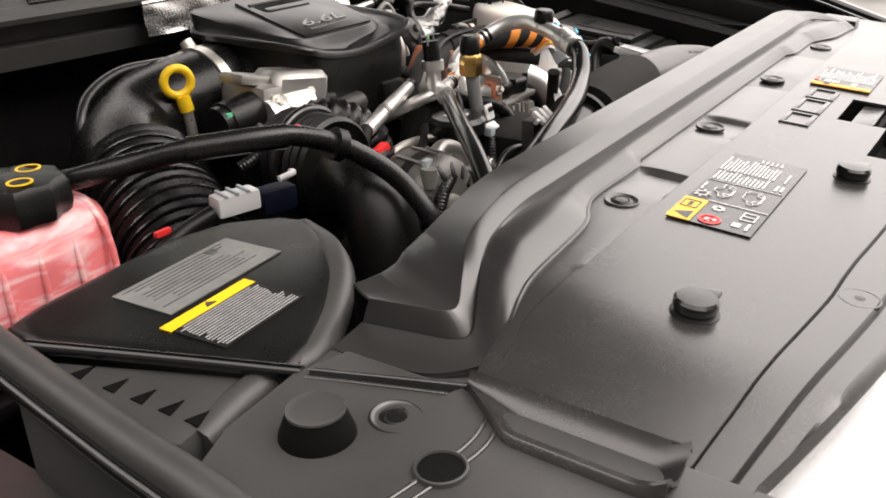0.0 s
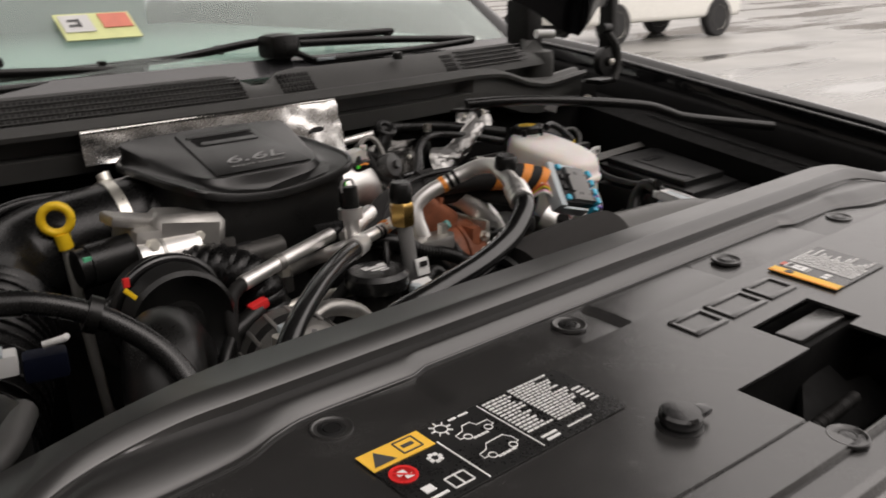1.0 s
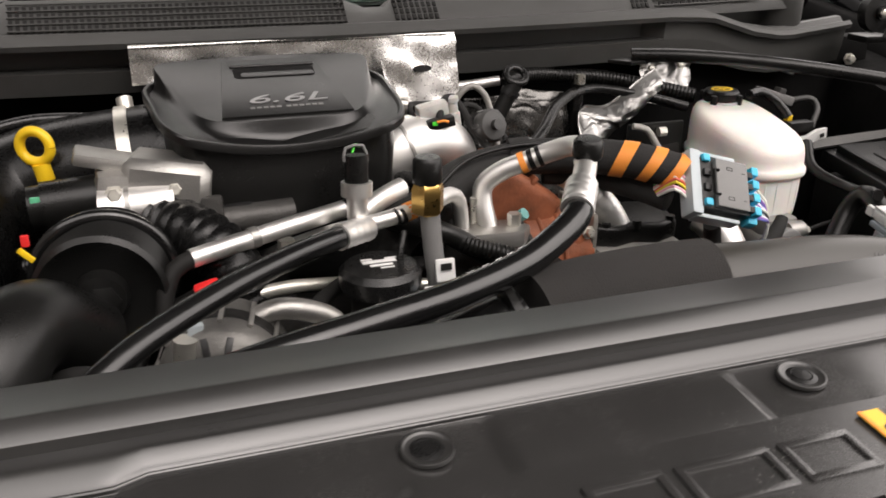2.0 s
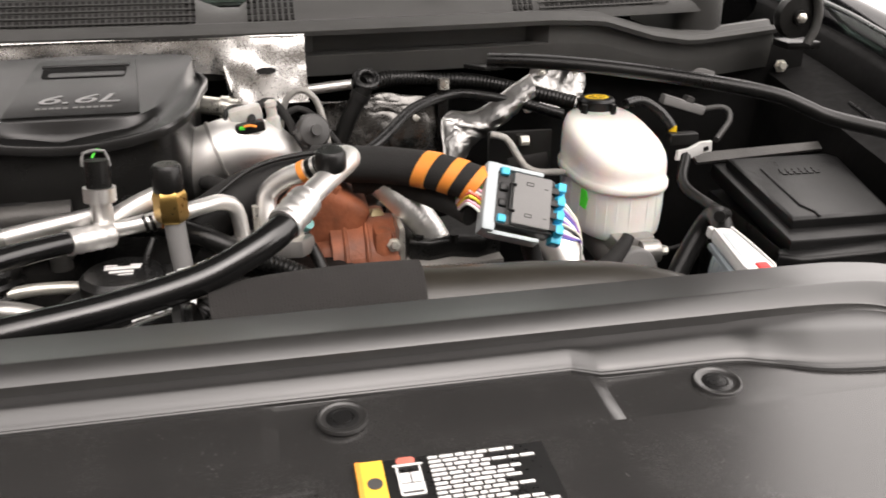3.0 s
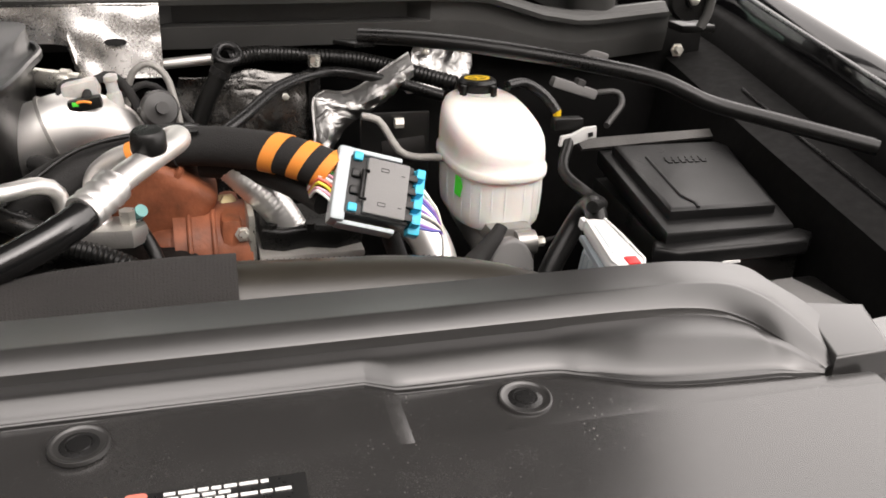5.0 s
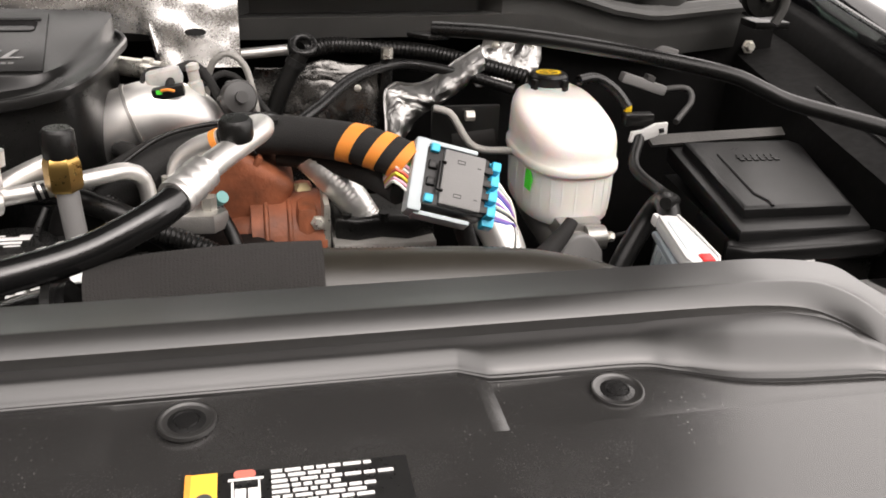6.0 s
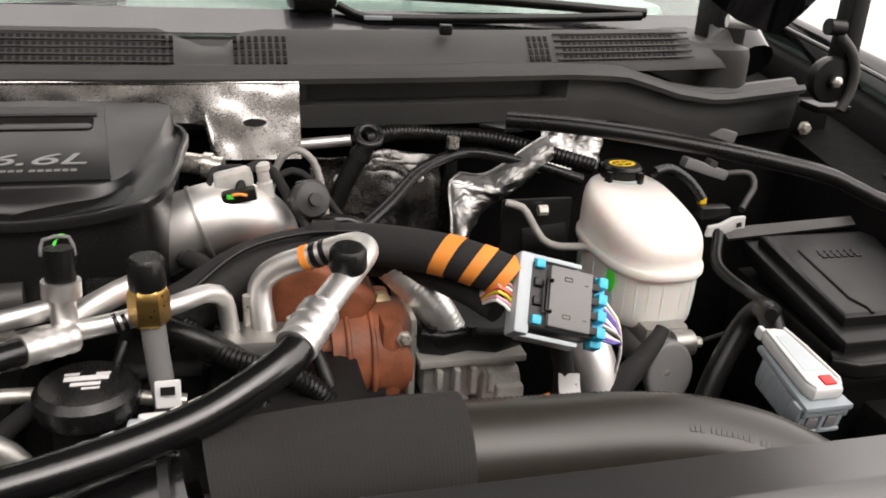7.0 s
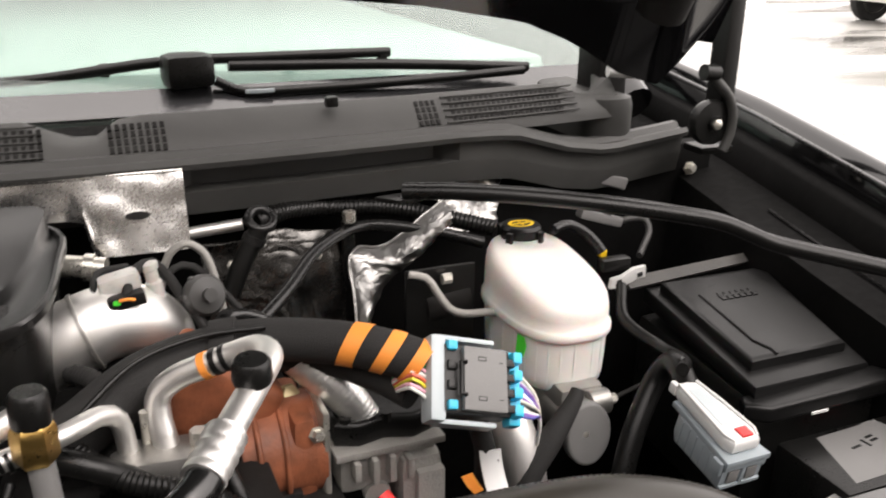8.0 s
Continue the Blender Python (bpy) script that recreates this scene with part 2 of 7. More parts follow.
# ---- builders ----
def link(name, bm, material, parent=None, label="", sharp=38):
    me = bpy.data.meshes.new(name)
    bmesh.ops.recalc_face_normals(bm, faces=bm.faces)
    for f in bm.faces:
        f.smooth = True
    bm.to_mesh(me)
    bm.free()
    me.set_sharp_from_angle(angle=radians(sharp))
    me.materials.append(material)
    ob = new(name, me)
    if parent:
        ob.parent = parent
        ob.matrix_parent_inverse = Matrix.Translation(parent.matrix_basis.translation).inverted()
    if label:
        ob["label"] = label
    return ob


def part(name, bm, material, parent, label="", sharp=38):
    return link(name, bm, material, parent, label, sharp)


def thing(name, at, label, category, group="", kind=""):
    ob = new(name)
    ob.empty_display_size = 0.02
    ob.matrix_basis = Matrix.Translation(at)
    return tagged(ob, label, category, group, kind)


def spline(points, step=0.008):
    """A smooth line through the points."""
    p = [Vector(q) for q in points]
    p = [p[0] * 2 - p[1]] + p + [p[-1] * 2 - p[-2]]
    out = []
    for i in range(1, len(p) - 2):
        k = max(2, int((p[i + 1] - p[i]).length / step))
        for j in range(k):
            u = j / k
            a, b, c, d = p[i - 1], p[i], p[i + 1], p[i + 2]
            out.append(0.5 * (2 * b + (c - a) * u + (2 * a - 5 * b + 4 * c - d) * u * u + (3 * b - a - 3 * c + d) * u ** 3))
    return out + [p[-2]]


def tube(points, r, seg=12, step=0.008, ridges=0.0, pitch=0.006, bm=None, smooth=True, taper=None):
    """A round bar or hose along a line; ridges: height of corrugations every pitch."""
    bm = bm or bmesh.new()
    line = spline(points, min(step, pitch / 3) if ridges else step) if smooth else [Vector(q) for q in points]
    run, rings, side = 0.0, [], None
    total = sum((line[i + 1] - line[i]).length for i in range(len(line) - 1))
    for i, c in enumerate(line):
        t = (line[min(i + 1, len(line) - 1)] - line[max(i - 1, 0)]).normalized()
        if side is None:
            side = t.orthogonal().normalized()
        side = (side - t * side.dot(t)).normalized()
        up = t.cross(side)
        if i:
            run += (c - line[i - 1]).length
        rr = r + (ridges * (0.5 + 0.5 * math.sin(run / pitch * math.tau)) if ridges else 0)
        if taper:
            rr *= taper(run / total)
        rings.append([bm.verts.new(c + rr * (math.cos(a) * side + math.sin(a) * up)) for a in [k / seg * math.tau for k in range(seg)]])
    for a, b in zip(rings, rings[1:]):
        for k in range(seg):
            bm.faces.new((a[k], a[(k + 1) % seg], b[(k + 1) % seg], b[k]))
    bm.faces.new(rings[0])
    bm.faces.new(rings[-1])
    return bm


def box(sx, sy, sz, at=(0, 0, 0), bevel=0.003, m=None, bm=None, segs=2):
    """A block with rounded edges, centred on at, turned by m."""
    own = bmesh.new()
    bmesh.ops.create_cube(own, size=1, matrix=Matrix.Diagonal((sx, sy, sz, 1)))
    if bevel:
        bmesh.ops.bevel(own, geom=own.edges[:], offset=bevel, segments=segs, affect="EDGES", profile=0.6)
    bmesh.ops.transform(own, matrix=Matrix.Translation(at) @ (m or Matrix()), verts=own.verts)
    return join(bm, own)


def join(bm, own):
    if bm is None:
        return own
    me = bpy.data.meshes.new("tmp")
    own.to_mesh(me)
    own.free()
    bm.from_mesh(me)
    bpy.data.meshes.remove(me)
    return bm


def lathe(profile, at=(0, 0, 0), m=None, seg=24, bm=None):
    """A turned shape: (radius, height) pairs about z."""
    own = bmesh.new()
    rings = []
    for r, z in profile:
        rings.append([own.verts.new((r * math.cos(k / seg * math.tau), r * math.sin(k / seg * math.tau), z)) for k in range(seg)])
    for a, b in zip(rings, rings[1:]):
        for k in range(seg):
            own.faces.new((a[k], a[(k + 1) % seg], b[(k + 1) % seg], b[k]))
    own.faces.new(rings[0])
    own.faces.new(rings[-1])
    bmesh.ops.transform(own, matrix=Matrix.Translation(at) @ (m or Matrix()), verts=own.verts)
    return join(bm, own)


def slab(outline, z0, z1, bevel=0.004, m=None, bm=None, segs=2):
    """A plate with a free outline in x, y, from z0 up to z1, rounded at the rims."""
    own = bmesh.new()
    low = own.faces.new([own.verts.new((x, y, z0)) for x, y in outline])
    res = bmesh.ops.extrude_face_region(own, geom=[low])
    bmesh.ops.translate(own, verts=[v for v in res["geom"] if isinstance(v, bmesh.types.BMVert)], vec=(0, 0, z1 - z0))
    if bevel:
        rim = [e for e in own.edges if abs(e.verts[0].co.z - e.verts[1].co.z) < 1e-6]
        bmesh.ops.bevel(own, geom=rim, offset=bevel, segments=segs, affect="EDGES", profile=0.6)
    if m:
        bmesh.ops.transform(own, matrix=m, verts=own.verts)
    return join(bm, own)


def rounded(cx, cy, sx, sy, r, k=5):
    """Outline of a rectangle with round corners."""
    out = []
    for qx, qy, a0 in ((1, 1, 0), (-1, 1, 90), (-1, -1, 180), (1, -1, 270)):
        for j in range(k + 1):
            a = radians(a0 + 90 * j / k)
            out.append((cx + qx * (sx / 2 - r) + r * math.cos(a), cy + qy * (sy / 2 - r) + r * math.sin(a)))
    return out


def axis(a, b):
    """A pose at a whose z runs to b."""
    a, b = Vector(a), Vector(b)
    return Matrix.Translation(a) @ (b - a).to_track_quat("Z", "Y").to_matrix().to_4x4()


def bolt(parent, at, toward, r=0.006, h=0.006, material=None, name="bolt"):
    bm = lathe([(r * 1.5, 0), (r * 1.5, h * 0.25), (r, h * 0.25), (r, h), (r * 0.8, h * 1.15)], seg=6)
    a = Vector(at)
    bmesh.ops.transform(bm, matrix=axis(a, a + Vector(toward)), verts=bm.verts)
    return part(name, bm, material or STEEL, parent)


def letters(body, size, depth=0.001):
    """A mesh of words in the built-in font, lying in x, y."""
    cu = bpy.data.curves.new("words", "FONT")
    cu.body, cu.size, cu.extrude, cu.align_x, cu.align_y = body, size, depth, "CENTER", "CENTER"
    ob = bpy.data.objects.new("words", cu)
    me = bpy.data.meshes.new_from_object(ob)
    bm = bmesh.new()
    bm.from_mesh(me)
    bpy.data.objects.remove(ob)
    bpy.data.curves.remove(cu)
    bpy.data.meshes.remove(me)
    return bm


def bars(rows, bm=None, m=None, h=0.0006):
    """Unreadable print: flat bars (x, y, width, height)."""
    bm = bm or bmesh.new()
    for x, y, w, hh in rows:
        box(w, hh, h, (x, y, 0), 0, None, bm)
    if m:
        bmesh.ops.transform(bm, matrix=m, verts=bm.verts)
    return bm


def words(x0, x1, y, h, rng, lo=0.0030, hi=0.0085, gap=0.0013):
    """One printed line as short bars between x0 and x1."""
    out = []
    x = x0
    while x < x1 - lo:
        w = min(lo + (hi - lo) * rng.random(), x1 - x)
        out.append((x + w / 2, y, w, h))
        x += w + gap
    return out


def moved(bm, m):
    bmesh.ops.transform(bm, matrix=m, verts=bm.verts)
    return bm


# ---- ground and distance ----
bm = bmesh.new()
bmesh.ops.create_grid(bm, x_segments=24, y_segments=24, size=400)
tagged(link("ground", bm, GROUND), "pale wet concrete of a parking lot", "ground", kind="structure")
# The last two are unseen dark blocks, added to cut low sky light.
for k, (x, y, w, h, ry) in enumerate(((62, 34, 46, 5.5, 62), (-20, 75, 70, 6.0, 5), (-6, -17, 44, 10, 4), (-13, 4, 34, 8, 92))):
    b = thing("building_or_sky_blocker", (x, y, 0), "long low pale building across the parking lot" if k < 2 else "long dark block added out of view to cut low sky light", "building", "buildings round the lot")
    part("wall", box(w, 9, h, (x, y, h / 2), 0.05, Matrix.Rotation(radians(-ry), 4, "Z")), BRICKY if k < 2 else BLOCKD, b)
    part("roof", box(w + 0.8, 9.8, 0.35, (x, y, h + 0.176), 0.05, Matrix.Rotation(radians(-ry), 4, "Z")), DARK, b)


def wheel(car, at, r=0.33, turn=0.0):
    m = Matrix.Translation(at) @ Matrix.Rotation(turn, 4, "Z") @ Matrix.Rotation(radians(90), 4, "X")
    w = part("wheel", lathe([(r * 0.62, -0.11), (r * 0.93, -0.11), (r, -0.08), (r, 0.08), (r * 0.93, 0.11), (r * 0.62, 0.11)], m=m, seg=32), TYRE, car)
    part("rim", lathe([(r * 0.1, -0.10), (r * 0.6, -0.09), (r * 0.64, -0.115), (r * 0.64, 0.115), (r * 0.6, 0.09), (r * 0.1, 0.10)], m=m, seg=20), STEEL, w)
    return w


def parked_car(x, y, heading, paint, label, lift=0.0, length=4.5, half=2.65, radius=0.34):
    """Saloon body along its own x; front wheel at +half/2."""
    c = thing("parked_car", (x, y, 0), label, "car", "cars in the lot")
    M = Matrix.Translation((x, y, lift)) @ Matrix.Rotation(heading, 4, "Z")
    L = length / 2
    side = [(-L, 0.42), (-L + 0.05, 0.95), (-L + 0.55, 1.02), (-L + 1.25, 1.42), (0.3, 1.45), (1.05, 1.02), (L - 0.25, 0.88), (L, 0.62), (L - 0.05, 0.25), (-L + 0.1, 0.25)]
    own = slab(side, -0.88, 0.88, 0.12, segs=3)
    part("body", moved(own, M @ Matrix.Rotation(radians(90), 4, "X")), paint, c)
    glass = [(-L + 0.75, 1.05), (-L + 1.32, 1.36), (0.25, 1.38), (0.85, 1.05)]
    part("side_window", moved(slab(glass, -0.885, 0.885, 0.0), M @ Matrix.Rotation(radians(90), 4, "X")), WINDOW, c)
    for sx in (-1, 1):
        for sy in (-1, 1):
            arch = M @ Vector((sx * half / 2, sy * 0.80, radius - 0.01 - lift))
            wheel(c, arch, radius, heading)
    for sy in (-0.6, 0.6):
        part("headlight", moved(box(0.08, 0.35, 0.14, (L - 0.12, sy, 0.72), 0.03), M), CHROME, c)
    return c


parked_car(15.03, 11.15, radians(-5.5), WHITECAR, "white car parked on wet concrete", lift=0.14, length=4.7, half=3.1, radius=0.40)
parked_car(11.27, 0.48, radians(170), DARKCAR, "near-black car parked on wet concrete", lift=0.16)

# ---- truck body ----
truck = thing("pickup_truck", (0, 0.6, 0), "black pickup truck with its hood open on wet concrete", "truck")


def strip(lines, bm=None, closed=False):
    """A skin over lines of points, each line of the same count."""
    bm = bm or bmesh.new()
    rows = [[bm.verts.new(p) for p in line] for line in lines]
    for a, b in zip(rows, rows[1:]):
        for i in range(len(a) - 1):
            bm.faces.new((a[i], a[i + 1], b[i + 1], b[i]))
    return bm


def thick(bm, t):
    bmesh.ops.recalc_face_normals(bm, faces=bm.faces)
    bmesh.ops.solidify(bm, geom=bm.faces[:], thickness=t)
    return bm


def shell(lines, t):
    """A skin over lines with a lower face t below it."""
    low = [[(p[0], p[1], p[2] - t) for p in line] for line in lines]
    bm = strip(lines)
    strip(low, bm)
    strip([lines[0], low[0]], bm)
    strip([lines[-1], low[-1]], bm)
    for k in (0, -1):
        strip([[line[k] for line in lines], [line[k] for line in low]], bm)
    bmesh.ops.remove_doubles(bm, verts=bm.verts, dist=0.00002)
    bmesh.ops.recalc_face_normals(bm, faces=bm.faces)
    return bm


def lerp_table(x, table):
    """Value between rows of (x, value)."""
    for (a, va), (b, vb) in zip(table, table[1:]):
        if x <= b:
            u = max(0.0, (x - a) / (b - a))
            return va + (vb - va) * u
    return table[-1][1]


EDGE_Z = [(-0.42, 0.98), (-0.25, 1.07), (-0.07, 1.136), (0.14, 1.192), (0.2, 1.203), (0.49, 1.248), (0.76, 1.29), (1.2, 1.34)]
EDGE_X = [(-0.42, 0.70), (-0.25, 0.79), (-0.07, 0.86), (0.14, 0.915), (0.2, 0.925), (0.49, 0.935), (0.76, 0.95), (1.2, 0.965)]
for s in (-1, 1):
    lines, inner = [], []
    for k in range(28):
        y = -0.42 + 1.6 * k / 27
        z, x = lerp_table(y, EDGE_Z), lerp_table(y, EDGE_X)
        prof = [(-0.030, -0.045), (-0.026, -0.020), (-0.016, -0.006), (-0.010, -0.0005), (0.0, 0.0), (0.010, -0.004), (0.03, -0.03), (0.05, -0.10), (0.06, -0.25), (0.05, -0.55)]
        inner.append([(s * (x + dx), y, z + dz) for dx, dz in ((-0.16, -0.25), (-0.150, -0.13), (-0.142, -0.095), (-0.10, -0.088), (-0.060, -0.084), (-0.052, -0.050), (-0.044, -0.044), (-0.029, -0.044))])
        lines.append([(s * (x + dx), y, z + dz) for dx, dz in prof])
    part("fender", thick(strip(lines), 0.003), GLOSSB, truck, sharp=50)
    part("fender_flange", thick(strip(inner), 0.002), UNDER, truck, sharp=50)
    part("fender_lip", tube([(s * (lerp_table(y, EDGE_X) - 0.030), y, lerp_table(y, EDGE_Z) - 0.013) for y in [-0.30 + 0.07 * k for k in range(20)]], 0.0035, 8), LIP, truck)
    part("wing_seam", tube([(s * (lerp_table(y, EDGE_X) - 0.098), y, lerp_table(y, EDGE_Z) - 0.085) for y in [-0.10 + 0.06 * k for k in range(13)]], 0.0016, 6), SATIN, truck)
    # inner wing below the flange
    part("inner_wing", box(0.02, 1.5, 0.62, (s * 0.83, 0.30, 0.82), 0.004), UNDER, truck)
    part("door", box(0.14, 1.5, 0.9, (s * 0.93, 2.0, 0.95), 0.05), GLOSSB, truck)
    w = Matrix.Rotation(radians(90), 4, "Y")
    part("wheel", lathe([(0.25, -0.12), (0.36, -0.13), (0.41, -0.09), (0.41, 0.09), (0.36, 0.13), (0.25, 0.12)], (s * 0.88, 0.25, 0.41), w, 32), TYRE, truck)

# front: chrome grille surround below the cover's lip
def front_edge(x):
    return -0.245 + (0.18 if x < 0 else 0.33) * x * x


lines = []
for k in range(41):
    x = -0.80 + 1.60 * k / 40
    y = front_edge(max(-0.62, min(0.55, x))) + 0.3 * max(0, abs(x) - 0.60) ** 1.2
    lines.append([(x, y + dy, z) for dy, z in ((0.03, 1.135), (-0.008, 1.138), (-0.025, 1.133), (-0.042, 1.124), (-0.052, 1.112), (-0.060, 1.085), (-0.064, 1.05), (-0.06, 1.01), (-0.05, 1.00))])
part("grille_surround", thick(strip(lines), 0.003), CHROME, truck, "chrome grille surround", sharp=60)
part("grille", box(1.4, 0.05, 0.42, (0, -0.24, 0.80), 0.02), DARK, truck)
part("bumper", box(1.9, 0.16, 0.26, (0, -0.38, 0.52), 0.06), CHROME, truck)
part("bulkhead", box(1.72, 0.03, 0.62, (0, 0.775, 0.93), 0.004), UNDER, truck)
part("bay_floor", box(1.66, 1.0, 0.03, (0, 0.28, 0.62), 0.004), DARK, truck)
part("radiator", box(1.2, 0.10, 0.5, (0, -0.07, 0.88), 0.01), DARK, truck)
part("cab_roof", box(1.5, 1.5, 0.06, (0, 2.35, 1.92), 0.03), GLOSSB, truck)
for s in (-1, 1):
    part("side_window", slab([(1.32, 1.42), (1.80, 1.84), (3.02, 1.84), (3.06, 1.42)], -0.004, 0.004, 0.0, Matrix.Translation((s * 0.86, 0, 0)) @ Matrix(((0, 0, 1, 0), (1, 0, 0, 0), (0, 1, 0, 0), (0, 0, 0, 1)))), WINDOW, truck)
    part("rear_door", box(0.14, 0.42, 0.9, (s * 0.93, 2.93, 0.95), 0.05), GLOSSB, truck)
    part("bed_side", box(0.12, 1.95, 0.62, (s * 0.93, 4.12, 1.09), 0.05), GLOSSB, truck)
    part("wheel", lathe([(0.25, -0.12), (0.36, -0.13), (0.41, -0.09), (0.41, 0.09), (0.36, 0.13), (0.25, 0.12)], (s * 0.86, 4.1, 0.41), Matrix.Rotation(radians(90), 4, "Y"), 32), TYRE, truck)
part("bed_floor", box(1.75, 1.95, 0.05, (0, 4.12, 0.86), 0.01), DARK, truck)
part("tailgate", box(1.85, 0.08, 0.60, (0, 5.10, 1.09), 0.03), GLOSSB, truck)
part("chassis", box(1.1, 5.0, 0.14, (0, 2.55, 0.56), 0.03), DARK, truck)
part("cab_back", box(1.6, 0.05, 0.9, (0, 3.1, 1.45), 0.03), GLOSSB, truck)

# windscreen, dashboard behind it, pillars
lines, dash = [], []
for k in range(25):
    x = -0.80 + 1.6 * k / 24
    sag = 0.09 * (x / 0.8) ** 2
    lines.append([(x * (1 - 0.10 * u), 0.835 + sag * (1 - 0.5 * u) + 0.80 * u, 1.305 - 0.01 * (x / 0.8) ** 2 + 0.56 * u) for u in [j / 10 for j in range(11)]])
ws = part("windscreen", thick(strip(lines), 0.005), GLASS, truck, "tinted windscreen wet with raindrops", sharp=60)
ws.visible_shadow = False
border = [[Vector(line[0]).lerp(Vector(line[10]), u) + Vector((0, -0.0034, 0.0049)) for u in (0.0, 0.015, 0.03, 0.042)] for line in lines]
part("windscreen_border", thick(strip(border), 0.001), FRIT, truck, "wet black printed border of the windscreen", sharp=60)
part("dashboard", box(1.5, 1.35, 0.05, (0, 1.72, 1.30), 0.02), SHADE, truck)
part("seat_back", box(1.4, 0.2, 0.6, (0, 2.62, 1.45), 0.08), SHADE, truck)
for s in (-1, 1):
    part("windscreen_pillar", tube([(s * 0.84, 0.93, 1.26), (s * 0.81, 1.28, 1.50), (s * 0.74, 1.70, 1.86)], 0.035), GLOSSB, truck)

# cowl: vent panel, front channel and its dropped ends
BOW = 0.076
COWL_Z = [(0.0, 0.0), (0.447, 0.0), (0.52, -0.004), (0.60, -0.028), (0.66, -0.038), (0.80, -0.030)]
lines = []
for k in range(65):
    x = -0.80 + 1.6 * k / 64
    d = lerp_table(abs(x), COWL_Z)
    b = BOW * (x / 0.8) ** 2
    deep = 0.022 if 0.15 < abs(x) < 0.447 else 0.0
    lines.append([(x, y + b, z + d) for y, z in ((0.735, 1.232), (0.682, 1.235), (0.676, 1.260), (0.676 + deep, 1.262), (0.674 + deep, 1.284), (0.664, 1.286), (0.662, 1.292), (0.668, 1.297), (0.676, 1.293), (0.684, 1.294), (0.690, 1.300), (0.70, 1.300))])
part("cowl_channel", thick(strip(lines), 0.003), COWL, truck, "grey plastic cowl channel with a rubber seal", sharp=30)
lines = []
for k in range(65):
    x = -0.70 + 1.4 * k / 64
    b = BOW * (x / 0.8) ** 2
    notch = 0.0
    for c in (-0.40, 0.050, 0.66):
        notch = max(notch, max(0.0, 1 - abs(x - c) / 0.042))
    notch = min(1.0, notch * 1.6)
    lines.append([(x, y + b, z - notch * dn) for y, z, dn in ((0.690, 1.288, 0), (0.693, 1.298, 0), (0.705, 1.312, 0.003), (0.720, 1.326, 0.014), (0.728, 1.331, 0.018), (0.736, 1.330, 0.018), (0.742, 1.324, 0.014), (0.75, 1.30, 0.0))])
vent = part("cowl_vent_panel", thick(strip(lines), 0.003), COWL, truck, sharp=30)
# slots of the vent grilles
slot = bmesh.new()
for x0, x1 in ((-0.66, -0.45), (-0.35, 0.022), (0.074, 0.136), (0.406, 0.438), (0.450, 0.612)):
    n = int((x1 - x0) / 0.0072)
    for i in range(n):
        x = x0 + 0.0072 * (i + 0.5)
        b = BOW * (x / 0.8) ** 2
        for j in range(4):
            u = (j + 0.6) / 4.6
            box(0.0042, 0.0066, 0.0040, (x, 0.6935 + 0.030 * u + b, 1.2995 + 0.0285 * u), 0, Matrix.Rotation(radians(43), 4, "X"), slot)
for j in range(5):
    u = j / 4.6 + 0.02
    part("vent_rib", tube([(x, 0.6935 + 0.030 * u + BOW * (x / 0.8) ** 2 - 0.0008, 1.2995 + 0.0285 * u + 0.0030) for x in (-0.66, -0.45)], 0.0011, 6), COWL, vent)
    part("vent_rib", tube([(x, 0.6935 + 0.030 * u + BOW * (x / 0.8) ** 2 - 0.0008, 1.2995 + 0.0285 * u + 0.0030) for x in (-0.35, -0.17, 0.012)], 0.0011, 6), COWL, vent)
    part("vent_rib", tube([(x, 0.6935 + 0.030 * u + BOW * (x / 0.8) ** 2 - 0.0008, 1.2995 + 0.0285 * u + 0.0030) for x in (0.442, 0.50, 0.56, 0.630)], 0.0013, 6), COWL, vent)
tagged(part("vent_mesh", slot, DARK, vent), kind="stuff")
part("cowl_clip", box(0.014, 0.012, 0.012, (0.307, 0.724, 1.334), 0.003), BLACK, truck)
for s in (-1, 1):
    part("cowl_side", slab(rounded(s * 0.690, 0.845, 0.072, 0.2, 0.03), 1.25, 1.312, 0.012), COWL, truck)
    part("windscreen_corner_trim", tube([(s * 0.655, 0.795, 1.298), (s * 0.685, 0.795, 1.302), (s * 0.705, 0.815, 1.326), (s * 0.715, 0.87, 1.370)], 0.013), COWL, truck)
    part("washer_jet", tube([(s * 0.690, 0.775, 1.342), (s * 0.728, 0.765, 1.340)], 0.0085), WHITE, truck)

